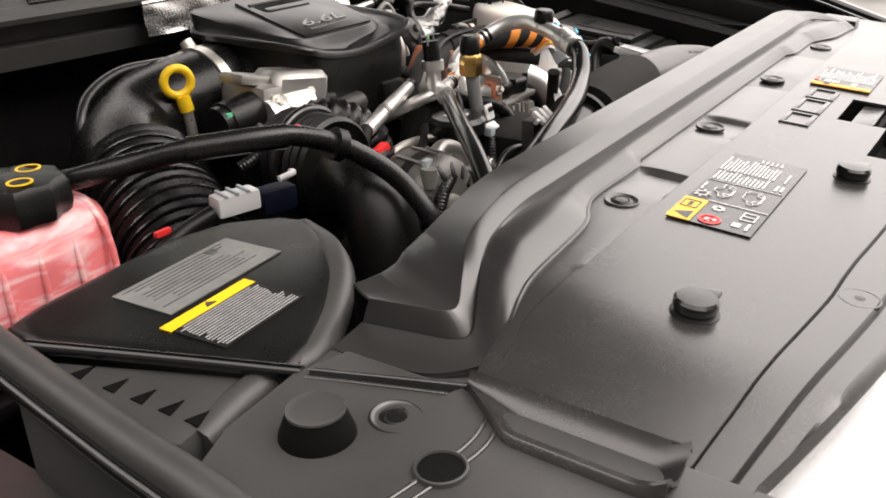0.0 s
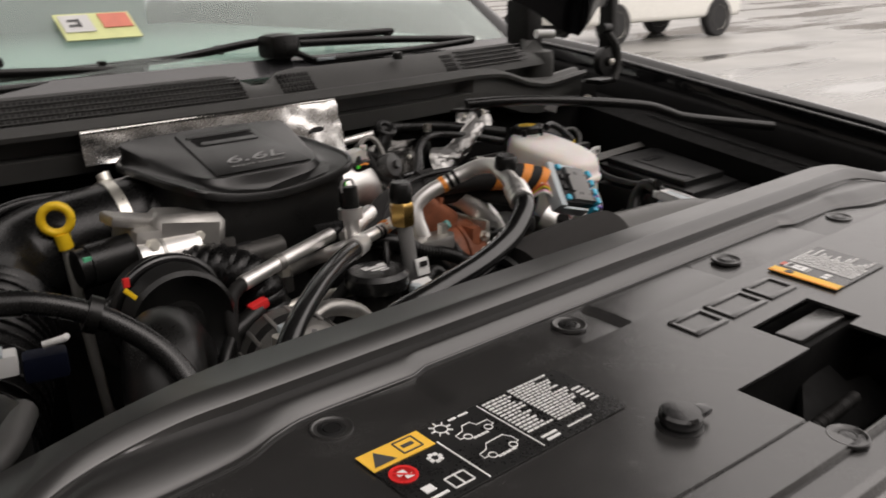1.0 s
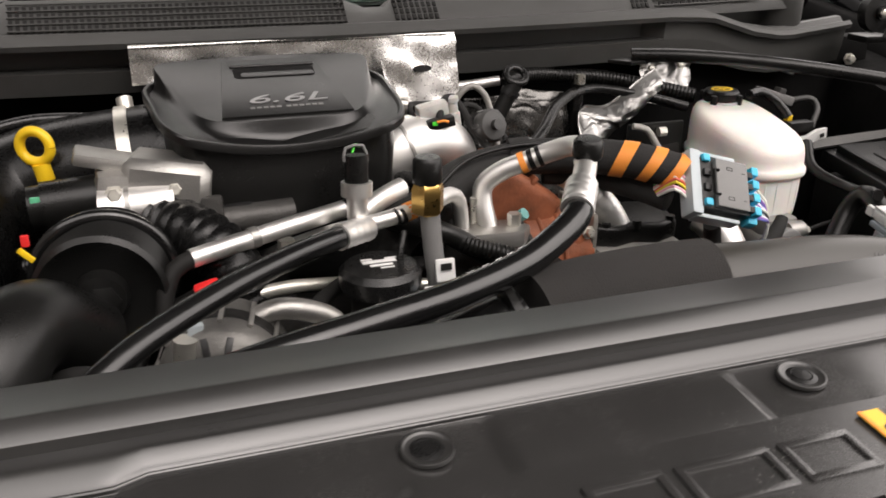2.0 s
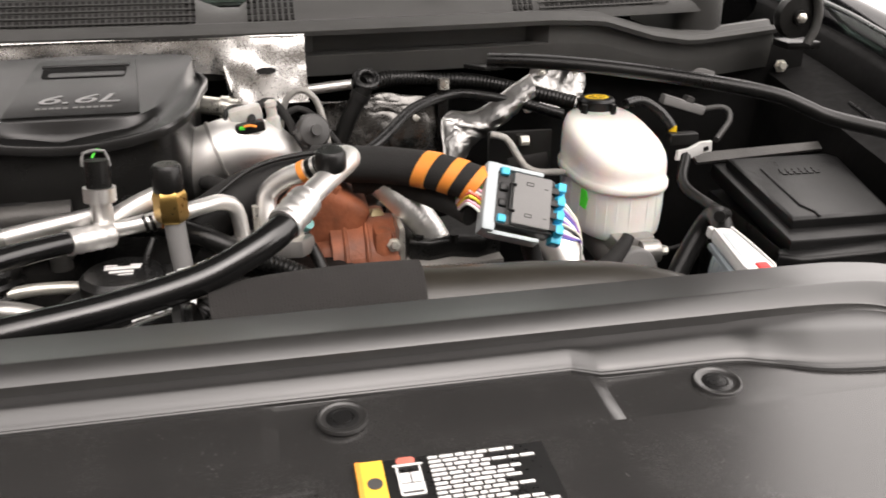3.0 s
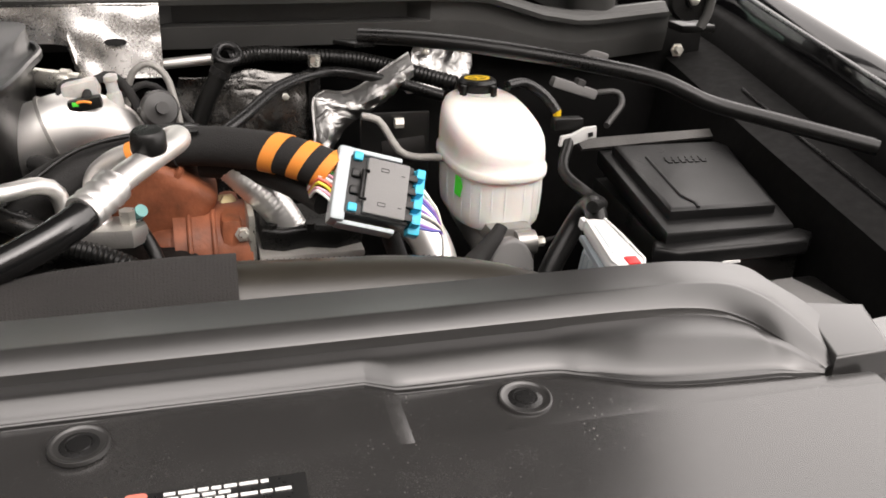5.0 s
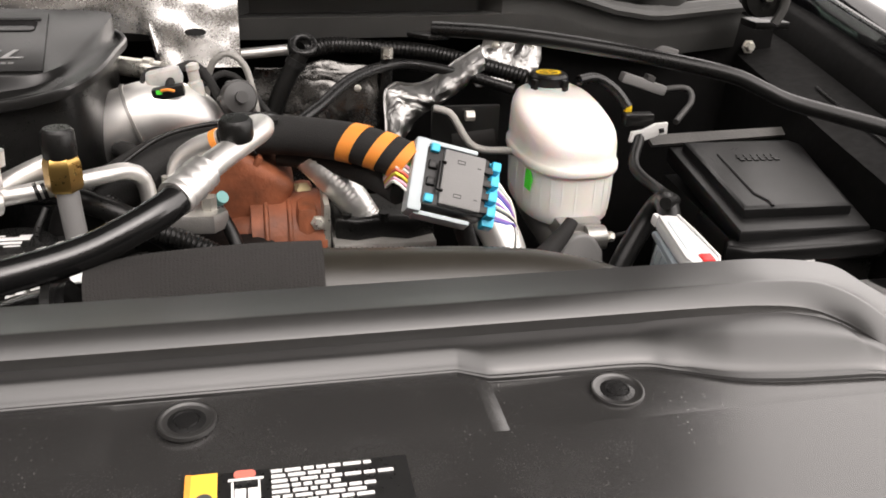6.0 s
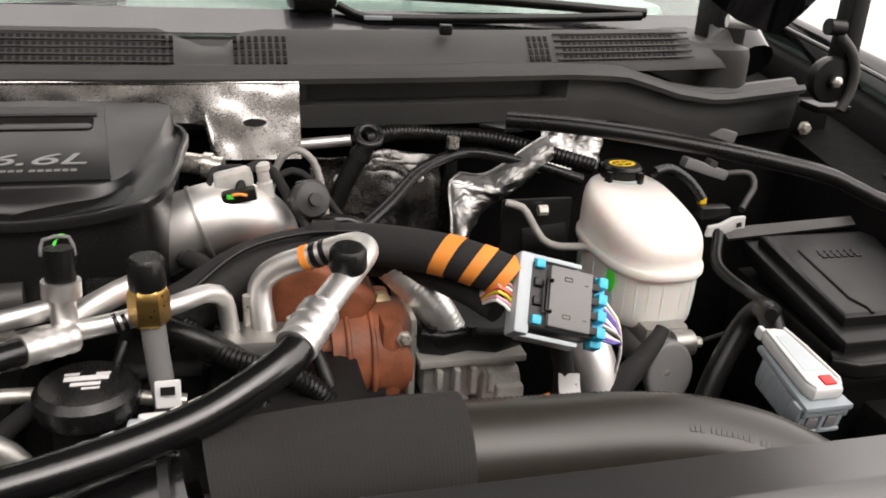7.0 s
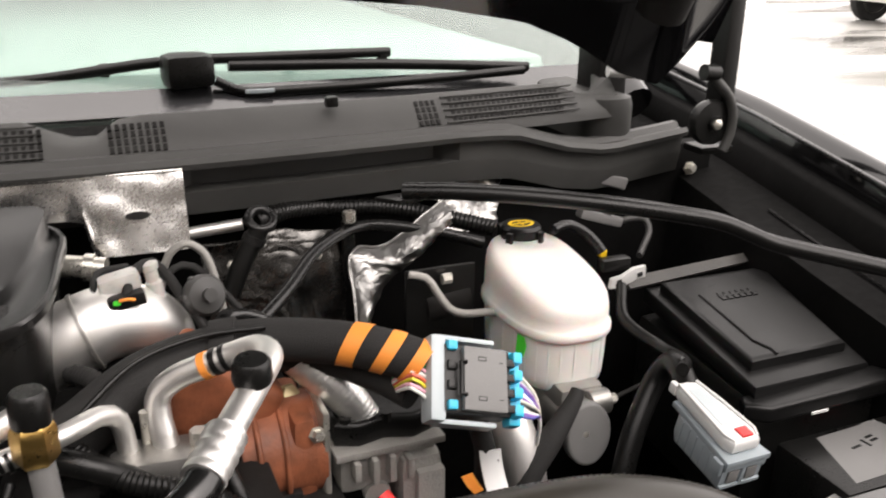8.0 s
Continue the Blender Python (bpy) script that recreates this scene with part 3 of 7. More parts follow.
# wipers
def wiper(x):
    wp = thing("windscreen_wiper", (x, 0.86, 1.33), "black windscreen wiper arm lying on wet glass", "wiper", "wipers")
    part("pivot_cap", box(0.058, 0.045, 0.040, (x, 0.868, 1.353), 0.012, Matrix.Rotation(radians(8), 4, "Z")), BLACK, wp)
    arm = part("arm", tube([(x + 0.03, 0.862, 1.340), (x + 0.06, 0.858, 1.327), (x + 0.10, 0.858, 1.325), (x + 0.26, 0.868, 1.326), (x + 0.45, 0.885, 1.330)], 0.006), BLACK, wp)
    part("arm_window", box(0.035, 0.003, 0.005, (x + 0.08, 0.851, 1.327), 0.001), PALE, arm)
    part("blade", tube([(x - 0.42, 0.905, 1.338), (x - 0.19, 0.90, 1.343), (x - 0.03, 0.89, 1.360), (x + 0.10, 0.893, 1.361), (x + 0.26, 0.90, 1.360)], 0.0065), BLACK, wp)
    part("blade_spine", tube([(x + 0.05, 0.888, 1.353), (x + 0.25, 0.89, 1.346), (x + 0.46, 0.893, 1.333)], 0.007), BLACK, wp)
    for d in (-0.28, -0.09, 0.13, 0.25):
        part("blade_clip", box(0.012, 0.014, 0.016, (x + d, 0.90, 1.352 if d > -0.2 else 1.343), 0.003), BLACK, wp)


wiper(0.175)
wiper(-0.50)
st = thing("window_sticker", (-0.08, 0.95, 1.38), "yellow and white inspection sticker on the windscreen", "sticker")
sm = Matrix.Translation((-0.080, 0.958, 1.3975)) @ Matrix.Rotation(radians(35), 4, "X")
part("paper", moved(box(0.115, 0.062, 0.0015, (0, 0, 0), 0), sm), mat("sticker_yellow_green", (0.72, 0.76, 0.35), 0.5), st)
part("white_panel", moved(box(0.045, 0.040, 0.001, (-0.030, 0.006, 0.002), 0), sm), WHITE, st)
part("red_panel", moved(box(0.045, 0.034, 0.001, (0.030, 0.010, 0.002), 0), sm), mat("sticker_red", (0.75, 0.22, 0.15), 0.5), st)
part("print_mark", moved(bars([(-0.034, 0.012, 0.018, 0.005), (-0.034, 0.0, 0.018, 0.005), (-0.027, 0.006, 0.005, 0.018)]), sm @ Matrix.Translation((0, 0, 0.003))), PRINTD, st)

# open hood overhead, with its inner frame and hinges
lines = []
for k in range(65):
    x = -0.76 + 1.52 * k / 64
    row = []
    for j in range(15):
        u = j / 14
        z = lerp_table(abs(x), [(0, 1.475), (0.41, 1.440), (0.52, 1.422), (0.585, 1.397), (0.645, 1.360), (0.69, 1.347), (0.737, 1.398), (0.77, 1.392)])
        z += (1.43 - z) * u
        row.append((x * (1 + 0.005 * u), 0.72 - 0.05 * (abs(x) / 0.76) ** 2 - u * 0.66, z + u * 1.14 + 0.03 * math.sin(u * math.pi)))
    lines.append(row)
hood = part("hood", thick(strip(lines), 0.012), GLOSSB, truck, "open black hood seen from below", sharp=50)
for s in (-1, 1):
    part("hood_frame_rail", tube([(s * 0.66, 0.635, 1.43), (s * 0.66, 0.54, 1.59), (s * 0.66, 0.30, 2.02), (s * 0.66, 0.12, 2.33)], 0.03), DARK, hood)
part("hood_liner", thick(strip([[(x, 0.60 - 0.42 * u, 1.52 + 0.74 * u) for u in (0, 0.5, 1)] for x in (-0.6, -0.2, 0.2, 0.6)]), 0.02), DARK, hood)
for s in (-1, 1):
    h = part("hood_hinge", lathe([(0.004, -0.008), (0.027, -0.008), (0.029, 0), (0.027, 0.008), (0.010, 0.009), (0.009, 0.014), (0.003, 0.014)], (s * 0.785, 0.681, 1.287), Matrix.Rotation(radians(90), 4, "X"), 28), BLACK, truck)
    part("hinge_arm", tube([(s * 0.772, 0.672, 1.350), (s * 0.785, 0.670, 1.336), (s * 0.801, 0.669, 1.320), (s * 0.810, 0.669, 1.296), (s * 0.808, 0.669, 1.270), (s * 0.800, 0.669, 1.252)], 0.0062), COWL, h)
    part("hinge_link", box(0.022, 0.03, 0.17, (s * 0.806, 0.692, 1.388), 0.003), BLACK, h)
    part("hinge_knuckle", tube([(s * 0.760, 0.672, 1.352), (s * 0.781, 0.672, 1.350)], 0.010), BLACK, h)
    part("hub_bolt", lathe([(0.007, 0), (0.007, 0.004), (0.004, 0.006)], (s * 0.785, 0.668, 1.287), Matrix.Rotation(radians(90), 4, "X"), 6), STEEL, h)
    part("hinge_bracket", box(0.05, 0.04, 0.010, (s * 0.815, 0.715, 1.245), 0.003), BLACK, h)
    part("corner_seal", box(0.045, 0.06, 0.15, (s * 0.716, 0.83, 1.330), 0.008), DARK, truck)
    bolt(truck, (s * 0.822, 0.757, 1.205), (0, -1, 0.2), 0.0065, 0.009)

# ---- radiator cover ----
cover = thing("radiator_cover", (0, -0.08, 1.19), "grained black plastic radiator cover with push pins and labels", "cover")


def pocket(x):
    """Shallow ramps beside the push pins, falling outwards and fading back."""
    for c, far in ((0.073, 0.15), (0.256, 0.32)):
        if c - 0.0046 < x < far:
            return 0.0042 * min(1.0, (x - c + 0.0046) / 0.009, (far - x) / (far - c - 0.0046))
    return 0.0


def cover_z(y):
    return 1.2 + 0.07 * min(y, 0.0)


FOOT = [(-0.66, -0.028), (-0.59, -0.028), (-0.547, -0.0235), (-0.515, -0.0145), (-0.483, -0.009), (-0.40, -0.003), (-0.365, 0.010), (-0.335, 0.016), (-0.25, 0.014), (-0.242, 0.0205), (0.246, 0.0205), (0.257, 0.0125), (0.335, 0.0115), (0.355, 0.006), (0.385, -0.006), (0.412, -0.011), (0.462, -0.0145), (0.490, -0.022), (0.56, -0.024)]
HOLES = [(-0.103, 0.060, -0.2185, -0.138), (-0.006, 0.082, -0.141, -0.094)]
xs = sorted(set([round(-0.595 + 0.0095 * k, 4) for k in range(118)] + [-0.103, 0.060, -0.006, 0.082]
                + [s * c + d for s in (-1, 1) for c in (0.073, 0.256) for d in (-0.006, -0.0045, 0.0045, 0.006)]))
flat_y = [-0.241, -0.235, -0.2235, -0.2215, -0.2195, -0.2175, -0.208, -0.1905, -0.1890, -0.1875, -0.17, -0.152, -0.140, -0.115, -0.094, -0.07, -0.045, -0.0290, -0.0275, -0.026, -0.012, 0.0, 0.012]
bm = bmesh.new()
cols = []
for x in xs:
    f, foot = front_edge(x), lerp_table(x, FOOT)
    k = (foot - f) / (0.019 + 0.245)
    col = [(x, f, cover_z(f) - 0.075), (x, f - 0.003, cover_z(f) - 0.012), (x, f, cover_z(f) - 0.006)]
    for y0 in flat_y:
        y = f + (y0 + 0.245) * k
        if y0 > -0.03:  # the fine seam runs straight until it meets the foot
            seam = min(-0.0275, foot - 0.008)
            y = seam + (y0 + 0.0275) if y0 < -0.02 else seam + 0.0015 + (foot - seam - 0.0015) * (y0 + 0.026) / 0.045
        z = cover_z(y)
        if y0 < -0.2215:
            z -= 0.0035
        elif y0 == -0.2215:
            z -= 0.0045
        if y0 == -0.1890 and abs(x) < 0.60:
            z -= 0.0025
        if y0 == -0.0275 and -0.46 < x:
            z -= 0.0015
        if y0 > -0.027:
            z -= 0.0012
            z -= pocket(abs(x))
        z -= 1.3 * max(0.0, -0.48 - x) ** 2
        col.append((x, y, z))
    low = cover_z(foot) - 1.3 * max(0.0, -0.48 - x) ** 2
    col += [(x, foot + 0.003, low - 0.0014), (x, foot + 0.006, low - 0.006)]
    cols.append(col)
first = [(x - 0.006, y, min(z, 1.193) if k else z) for k, (x, y, z) in enumerate(cols[0])]
last = [(x + 0.006, y, z - 0.012) for x, y, z in cols[-1]]
cols = [[(x - 0.003, y, z - 0.05) for x, y, z in first], first] + cols + [last, [(x + 0.003, y, z - 0.06) for x, y, z in last]]
verts = [[bm.verts.new(p) for p in c] for c in cols]
for a, b in zip(verts, verts[1:]):
    for i in range(len(a) - 1):
        mid = (a[i].co + b[i + 1].co) / 2
        if any(x0 < mid.x < x1 and y0 < mid.y < y1 for x0, x1, y0, y1 in HOLES):
            continue
        bm.faces.new((a[i], a[i + 1], b[i + 1], b[i]))
bmesh.ops.delete(bm, geom=[v for v in bm.verts if not v.link_faces], context="VERTS")
panel = part("panel", thick(bm, 0.0028), COVER, cover, sharp=24)

# ridge along the back of the cover: foot, front and rear edge of its flat band, back edge, height of the bulge
RIDGE = [
    ((-0.597, 0.068, 1.1775), (-0.564, 0.070, 1.1795), (-0.561, 0.066, 1.1960), (-0.550, 0.088, 1.196), 0.0),
    ((-0.596, 0.036, 1.1785), (-0.558, 0.038, 1.1795), (-0.555, 0.041, 1.1955), (-0.538, 0.084, 1.197), 0.0),
    ((-0.592, 0.000, 1.1800), (-0.5525, 0.011, 1.1795), (-0.549, 0.019, 1.1950), (-0.528, 0.080, 1.1985), 0.0),
    ((-0.572, -0.026, 1.1855), (-0.5445, 0.003, 1.1815), (-0.540, 0.0145, 1.1960), (-0.516, 0.079, 1.200), 0.0),
    ((-0.547, -0.0235, 1.1905), (-0.528, 0.0095, 1.1910), (-0.521, 0.0235, 1.2035), (-0.500, 0.083, 1.202), 0.002),
    ((-0.515, -0.0145, 1.1965), (-0.499, 0.0235, 1.2055), (-0.490, 0.0395, 1.2125), (-0.470, 0.0860, 1.2055), 0.0075),
    ((-0.483, -0.0090, 1.1990), (-0.463, 0.0355, 1.2105), (-0.454, 0.0490, 1.2185), (-0.436, 0.0900, 1.2095), 0.0115),
    ((-0.400, -0.003, 1.200), (-0.412, 0.0420, 1.2142), (-0.405, 0.0555, 1.2212), (-0.392, 0.0940, 1.2140), 0.0104),
    ((-0.365, 0.010, 1.200), (-0.365, 0.0420, 1.2148), (-0.363, 0.0558, 1.2214), (-0.355, 0.0930, 1.2180), 0.0086),
    ((-0.335, 0.016, 1.200), (-0.330, 0.0420, 1.2148), (-0.330, 0.0558, 1.2214), (-0.330, 0.0930, 1.2180), 0.0086),
    ((-0.255, 0.0145, 1.200), (-0.255, 0.0420, 1.2148), (-0.255, 0.0558, 1.2214), (-0.255, 0.0930, 1.2180), 0.0086),
    ((-0.240, 0.0205, 1.200), (-0.240, 0.0420, 1.2148), (-0.240, 0.0558, 1.2214), (-0.240, 0.0930, 1.2180), 0.0086),
    ((0.0, 0.0205, 1.200), (0.0, 0.0425, 1.2148), (0.0, 0.0558, 1.2214), (0.0, 0.0930, 1.2180), 0.0086),
    ((0.244, 0.0205, 1.200), (0.244, 0.0425, 1.2148), (0.244, 0.0558, 1.2214), (0.244, 0.0930, 1.2180), 0.0086),
    ((0.259, 0.0125, 1.200), (0.259, 0.0425, 1.2148), (0.259, 0.0558, 1.2214), (0.259, 0.0930, 1.2180), 0.0086),
    ((0.335, 0.0115, 1.200), (0.335, 0.0425, 1.2148), (0.340, 0.0558, 1.2214), (0.345, 0.0930, 1.2180), 0.0086),
    ((0.358, 0.005, 1.200), (0.364, 0.0425, 1.2148), (0.370, 0.0558, 1.2214), (0.380, 0.0930, 1.2180), 0.0104),
    ((0.385, -0.006, 1.200), (0.400, 0.0420, 1.2148), (0.410, 0.0558, 1.2214), (0.422, 0.0930, 1.2180), 0.0110),
    ((0.412, -0.011, 1.200), (0.430, 0.0410, 1.2140), (0.442, 0.0556, 1.2212), (0.458, 0.0925, 1.2175), 0.0108),
    ((0.437, -0.013, 1.200), (0.452, 0.0360, 1.2130), (0.466, 0.0505, 1.2208), (0.496, 0.084, 1.2155), 0.0104),
    ((0.460, -0.0145, 1.200), (0.466, 0.0235, 1.2110), (0.481, 0.0385, 1.2180), (0.507, 0.062, 1.2120), 0.0098),
    ((0.471, -0.0160, 1.1995), (0.475, 0.0040, 1.2085), (0.490, 0.0200, 1.2135), (0.517, 0.036, 1.2075), 0.0060),
    ((0.480, -0.0165, 1.199), (0.483, -0.0080, 1.2035), (0.497, 0.0000, 1.2065), (0.521, 0.012, 1.200), 0.0025),
    ((0.488, -0.0170, 1.198), (0.490, -0.0145, 1.1995), (0.501, -0.0120, 1.2000), (0.522, -0.006, 1.196), 0.0),
]


def between(a, b, c, d, u):
    """Smooth value from b to c."""
    return b + 0.5 * u * (c - a + u * (2 * a - 5 * b + 4 * c - d + u * (3 * (b - c) + d - a)))


def ridge_section(foot, front, rear, back, bulge):
    foot, front, rear, back = Vector(foot), Vector(front), Vector(rear), Vector(back)
    line = [foot + Vector((0, 0, -0.004))]
    way = front - foot
    for u, h, bead in ((-0.02, 0, 0.0004), (0.01, 0, 0.0010), (0.035, 0, 0.0010), (0.05, 0.05, 0.0005), (0.075, 0.15, 0), (0.11, 0.28, 0), (0.15, 0.40, 0), (0.21, 0.55, 0), (0.28, 0.70, 0), (0.35, 0.83, 0), (0.42, 0.94, 0), (0.48, 1.0, 0), (0.57, 1.0, 0), (0.68, 0.97, 0), (0.80, 0.93, 0), (0.91, 0.89, 0), (0.965, 0.88, 0)):
        share = min(1.0, bulge / 0.009)
        z = foot.z + h * bulge + bead * share + (1 - share) * u * way.z
        line.append(Vector((foot.x + u * way.x, foot.y + u * way.y, z)))
    flat = (rear - front)
    side = Vector((way.x, way.y, 0)).normalized()
    line += [front - side * 0.0005 + Vector((0, 0, -0.0020)), front - side * 0.0002 + Vector((0, 0, -0.0006)), front + flat * 0.06, front + flat * 0.5 + Vector((0, 0, 0.0004)), front + flat * 0.92, rear + Vector((0, 0, -0.0004))]
    fall = back - rear
    line += [rear + fall * 0.06 + Vector((0, 0, -0.0006)), rear + fall * 0.5 + Vector((0, 0, -0.0010)), rear + fall * 0.94, back + Vector((0, 0, -0.0015)), back + Vector((0, 0, -0.012)), back + Vector((0, 0, -0.05))]
    return [tuple(p) for p in line]


sections = []
for i in range(len(RIDGE) - 1):
    near = [RIDGE[max(0, min(len(RIDGE) - 1, i + k))] for k in (-1, 0, 1, 2)]
    straight = near[2][0][0] - near[1][0][0] > 0.2
    for k in range(8 if not straight else 2):
        u = k / (8 if not straight else 2)
        sections.append(ridge_section(*[[between(*[n[j][c] for n in near], u) if abs(near[1][0][0]) > 0.262 or abs(near[2][0][0]) > 0.262 else near[1][j][c] + u * (near[2][j][c] - near[1][j][c]) for c in range(3)] for j in range(4)],
                                      near[1][4] + u * (near[2][4] - near[1][4])))
sections.append(ridge_section(*RIDGE[-1]))
part("ridge", shell(sections, 0.0025), RIDGEP, cover, sharp=26)
part("end_block", slab([(0.514, 0.046), (0.553, 0.036), (0.533, -0.014), (0.494, -0.016)], 1.176, 1.2060, 0.0025, segs=3), RIDGEP, cover)
part("end_flange", slab([(0.516, -0.150), (0.575, -0.110), (0.630, 0.020), (0.612, 0.050), (0.552, 0.042), (0.510, 0.000), (0.488, -0.022)], 1.174, 1.190, 0.004), COVER, cover)


# corner panel on the passenger side and its drain channel
corner = part("corner_panel", slab([(-0.596, -0.195), (-0.596, -0.02), (-0.597, 0.055), (-0.632, 0.066), (-0.690, 0.060), (-0.728, 0.045), (-0.742, 0.00), (-0.755, -0.08), (-0.745, -0.175), (-0.70, -0.20)], 1.165, 1.181, 0.004), SIDEP, cover)
part("corner_web", slab([(-0.618, -0.026), (-0.545, -0.030), (-0.520, 0.074), (-0.622, 0.066)], 1.163, 1.1772, 0.002), SIDEP, corner)
part("seam_rib", tube([(-0.594, -0.026, 1.1812), (-0.610, 0.016, 1.1812), (-0.626, 0.060, 1.1805)], 0.0016), COVER, corner)
part("seam_rib", tube([(-0.606, -0.021, 1.1810), (-0.619, 0.016, 1.1810), (-0.633, 0.056, 1.1805)], 0.0013), COVER, corner)
part("seam_groove", slab([(-0.596, -0.024), (-0.611, 0.016), (-0.627, 0.058), (-0.632, 0.055), (-0.618, 0.016), (-0.605, -0.021)], 1.1806, 1.1812, 0), BLACK, corner)
lines = []
for k in range(26):
    u = k / 25
    grow, lift = min(1.0, 0.12 + 2.6 * u), 0.007 * max(0.0, (u - 0.88) / 0.12) ** 1.5
    row = []
    for q in (0.0, 0.04, 0.14, 0.28, 0.44, 0.60, 0.74, 0.84, 0.90, 0.95, 1.0, 1.04):
        dip = 0.0095 * math.sin(math.pi * min(1.0, q / 0.80)) ** 0.8 if q < 0.80 else 0.0
        bead = 0.0016 if 0.83 < q < 0.97 else (-0.006 if q > 1.0 else 0.0)
        row.append((-0.5925 - 0.004 * u - 0.034 * grow * q, -0.027 - 0.124 * u, 1.1915 - 0.007 * min(1.0, q / 0.8) - dip * grow + bead + (lift if 0.02 < q < 0.97 else 0.0)))
    lines.append(row)
part("channel", shell(lines, 0.003), COVER, corner, sharp=40)
part("rib", tube([(-0.608, -0.048, 1.1805), (-0.628, -0.053, 1.1808), (-0.653, -0.052, 1.1808), (-0.705, -0.042, 1.1805)], 0.0016), COVER, corner)
part("rib", tube([(-0.610, -0.055, 1.1805), (-0.628, -0.061, 1.1808), (-0.653, -0.060, 1.1808), (-0.712, -0.048, 1.1805)], 0.0016), COVER, corner)
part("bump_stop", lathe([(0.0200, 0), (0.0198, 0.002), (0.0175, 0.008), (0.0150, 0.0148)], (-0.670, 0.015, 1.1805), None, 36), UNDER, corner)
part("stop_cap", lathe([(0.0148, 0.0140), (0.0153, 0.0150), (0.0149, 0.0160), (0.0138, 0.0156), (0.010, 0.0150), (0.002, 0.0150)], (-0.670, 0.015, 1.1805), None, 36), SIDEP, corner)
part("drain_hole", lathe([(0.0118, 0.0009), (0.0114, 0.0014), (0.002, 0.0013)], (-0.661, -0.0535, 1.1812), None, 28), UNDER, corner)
part("hole_rim", lathe([(0.0136, 0), (0.0132, 0.0022), (0.0122, 0.0026), (0.0114, 0.0014), (0.0114, 0)], (-0.661, -0.0535, 1.1812), None, 28), SIDEP, corner)


def push_pin(x, y, r=0.0086, flush=True, z=None):
    z = cover_z(y) if z is None else z
    c = thing("push_pin", (x, y, z), "black plastic push pin with a split head" if not flush else "flush black push pin in a round recess", "push pin", "push pins of the radiator cover")
    m = Matrix.Translation((x, y, z)) @ Matrix.Rotation(radians(4), 4, "X")
    if flush:
        part("ring", lathe([(r * 1.60, -0.002), (r * 1.57, 0.0000), (r * 1.50, 0.00025), (r * 1.42, 0.0001), (r * 1.34, -0.0005), (r * 1.24, -0.0010)], m=m, seg=40), RIDGEP, c)
        part("head", lathe([(r * 1.2, -0.003), (r * 1.15, -0.0014), (r * 0.9, -0.0006), (r * 0.72, -0.0002), (r * 0.66, -0.0011), (r * 0.60, -0.0001), (r * 0.1, 0.0002)], m=m, seg=28), SATIN, c)
        part("well", lathe([(r * 1.24, -0.004), (r * 1.24, -0.003), (0.001, -0.003)], m=m, seg=20), LABELK, c)
    else:
        part("collar", lathe([(r * 1.42, -0.002), (r * 1.42, 0.0008), (r * 1.3, 0.0012), (r * 1.1, 0.001)], m=m, seg=32), LABELK, c)
        part("head", lathe([(r * 1.15, 0.0), (r * 1.3, 0.005), (r * 1.3, 0.0085), (r * 1.15, 0.0105), (r * 0.4, 0.0110), (0.001, 0.0110)], m=m, seg=28), RUBBER, c)
        part("lip", moved(box(0.012, 0.010, 0.005, (r * 1.5, -r * 0.4, 0.006), 0.002), m), RUBBER, c)
    return c


for x, y in ((-0.336, -0.004), (-0.111, 0.001), (0.111, 0.001), (0.321, -0.006)):
    push_pin(x, y)
for x, y in ((-0.39, -0.186), (-0.10, -0.212), (0.15, -0.214), (0.36, -0.182)):
    push_pin(x, y, 0.0082)
push_pin(-0.637, -0.010, 0.0092, True, 1.1815)
for x, y in ((-0.470, -0.108), (-0.170, -0.139), (0.185, -0.141), (0.475, -0.116)):
    push_pin(x, y, 0.0105, False)

# raised badge letters of the maker, kept as plain strokes
bm = bmesh.new()
for cx, w in ((-0.046, 0.038), (0.004, 0.048), (0.054, 0.038)):
    for sx, sy, bw, bh in ((0, 0.012, w + 0.004, 0.0045), (0, -0.012, w + 0.004, 0.0045), (-w / 2, 0, 0.0045, 0.028), (w / 2, 0, 0.0045, 0.028)):
        box(bw, bh, 0.0020, (cx * 1.08 + sx, sy, 0), 0.0006, None, bm)
tagged(part("raised_emblem", moved(bm, Matrix.Translation((0.018, -0.062, cover_z(-0.062) + 0.0006)) @ Matrix.Rotation(radians(4), 4, "X")), COVER, cover, "raised emblem strokes"), kind="stuff")

# hood latch in the opening
latch = thing("hood_latch", (0.0, -0.16, 1.15), "black steel hood latch in the opening of the cover", "latch")
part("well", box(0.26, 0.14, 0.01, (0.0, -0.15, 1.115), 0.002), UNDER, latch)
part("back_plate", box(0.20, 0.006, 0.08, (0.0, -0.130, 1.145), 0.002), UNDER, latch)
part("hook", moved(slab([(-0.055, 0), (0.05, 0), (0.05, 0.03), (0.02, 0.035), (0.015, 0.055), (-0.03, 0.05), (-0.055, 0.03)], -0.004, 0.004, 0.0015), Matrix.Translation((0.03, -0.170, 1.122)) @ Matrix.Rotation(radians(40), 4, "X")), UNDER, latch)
part("release_tab", slab(rounded(0.045, -0.115, 0.075, 0.022, 0.004), 1.183, 1.188, 0.0015), COVER, latch)
part("spring", tube([(-0.08, -0.165, 1.15), (-0.04, -0.17, 1.155), (0.02, -0.165, 1.15)], 0.004, ridges=0.0015, pitch=0.004), DARK, latch)


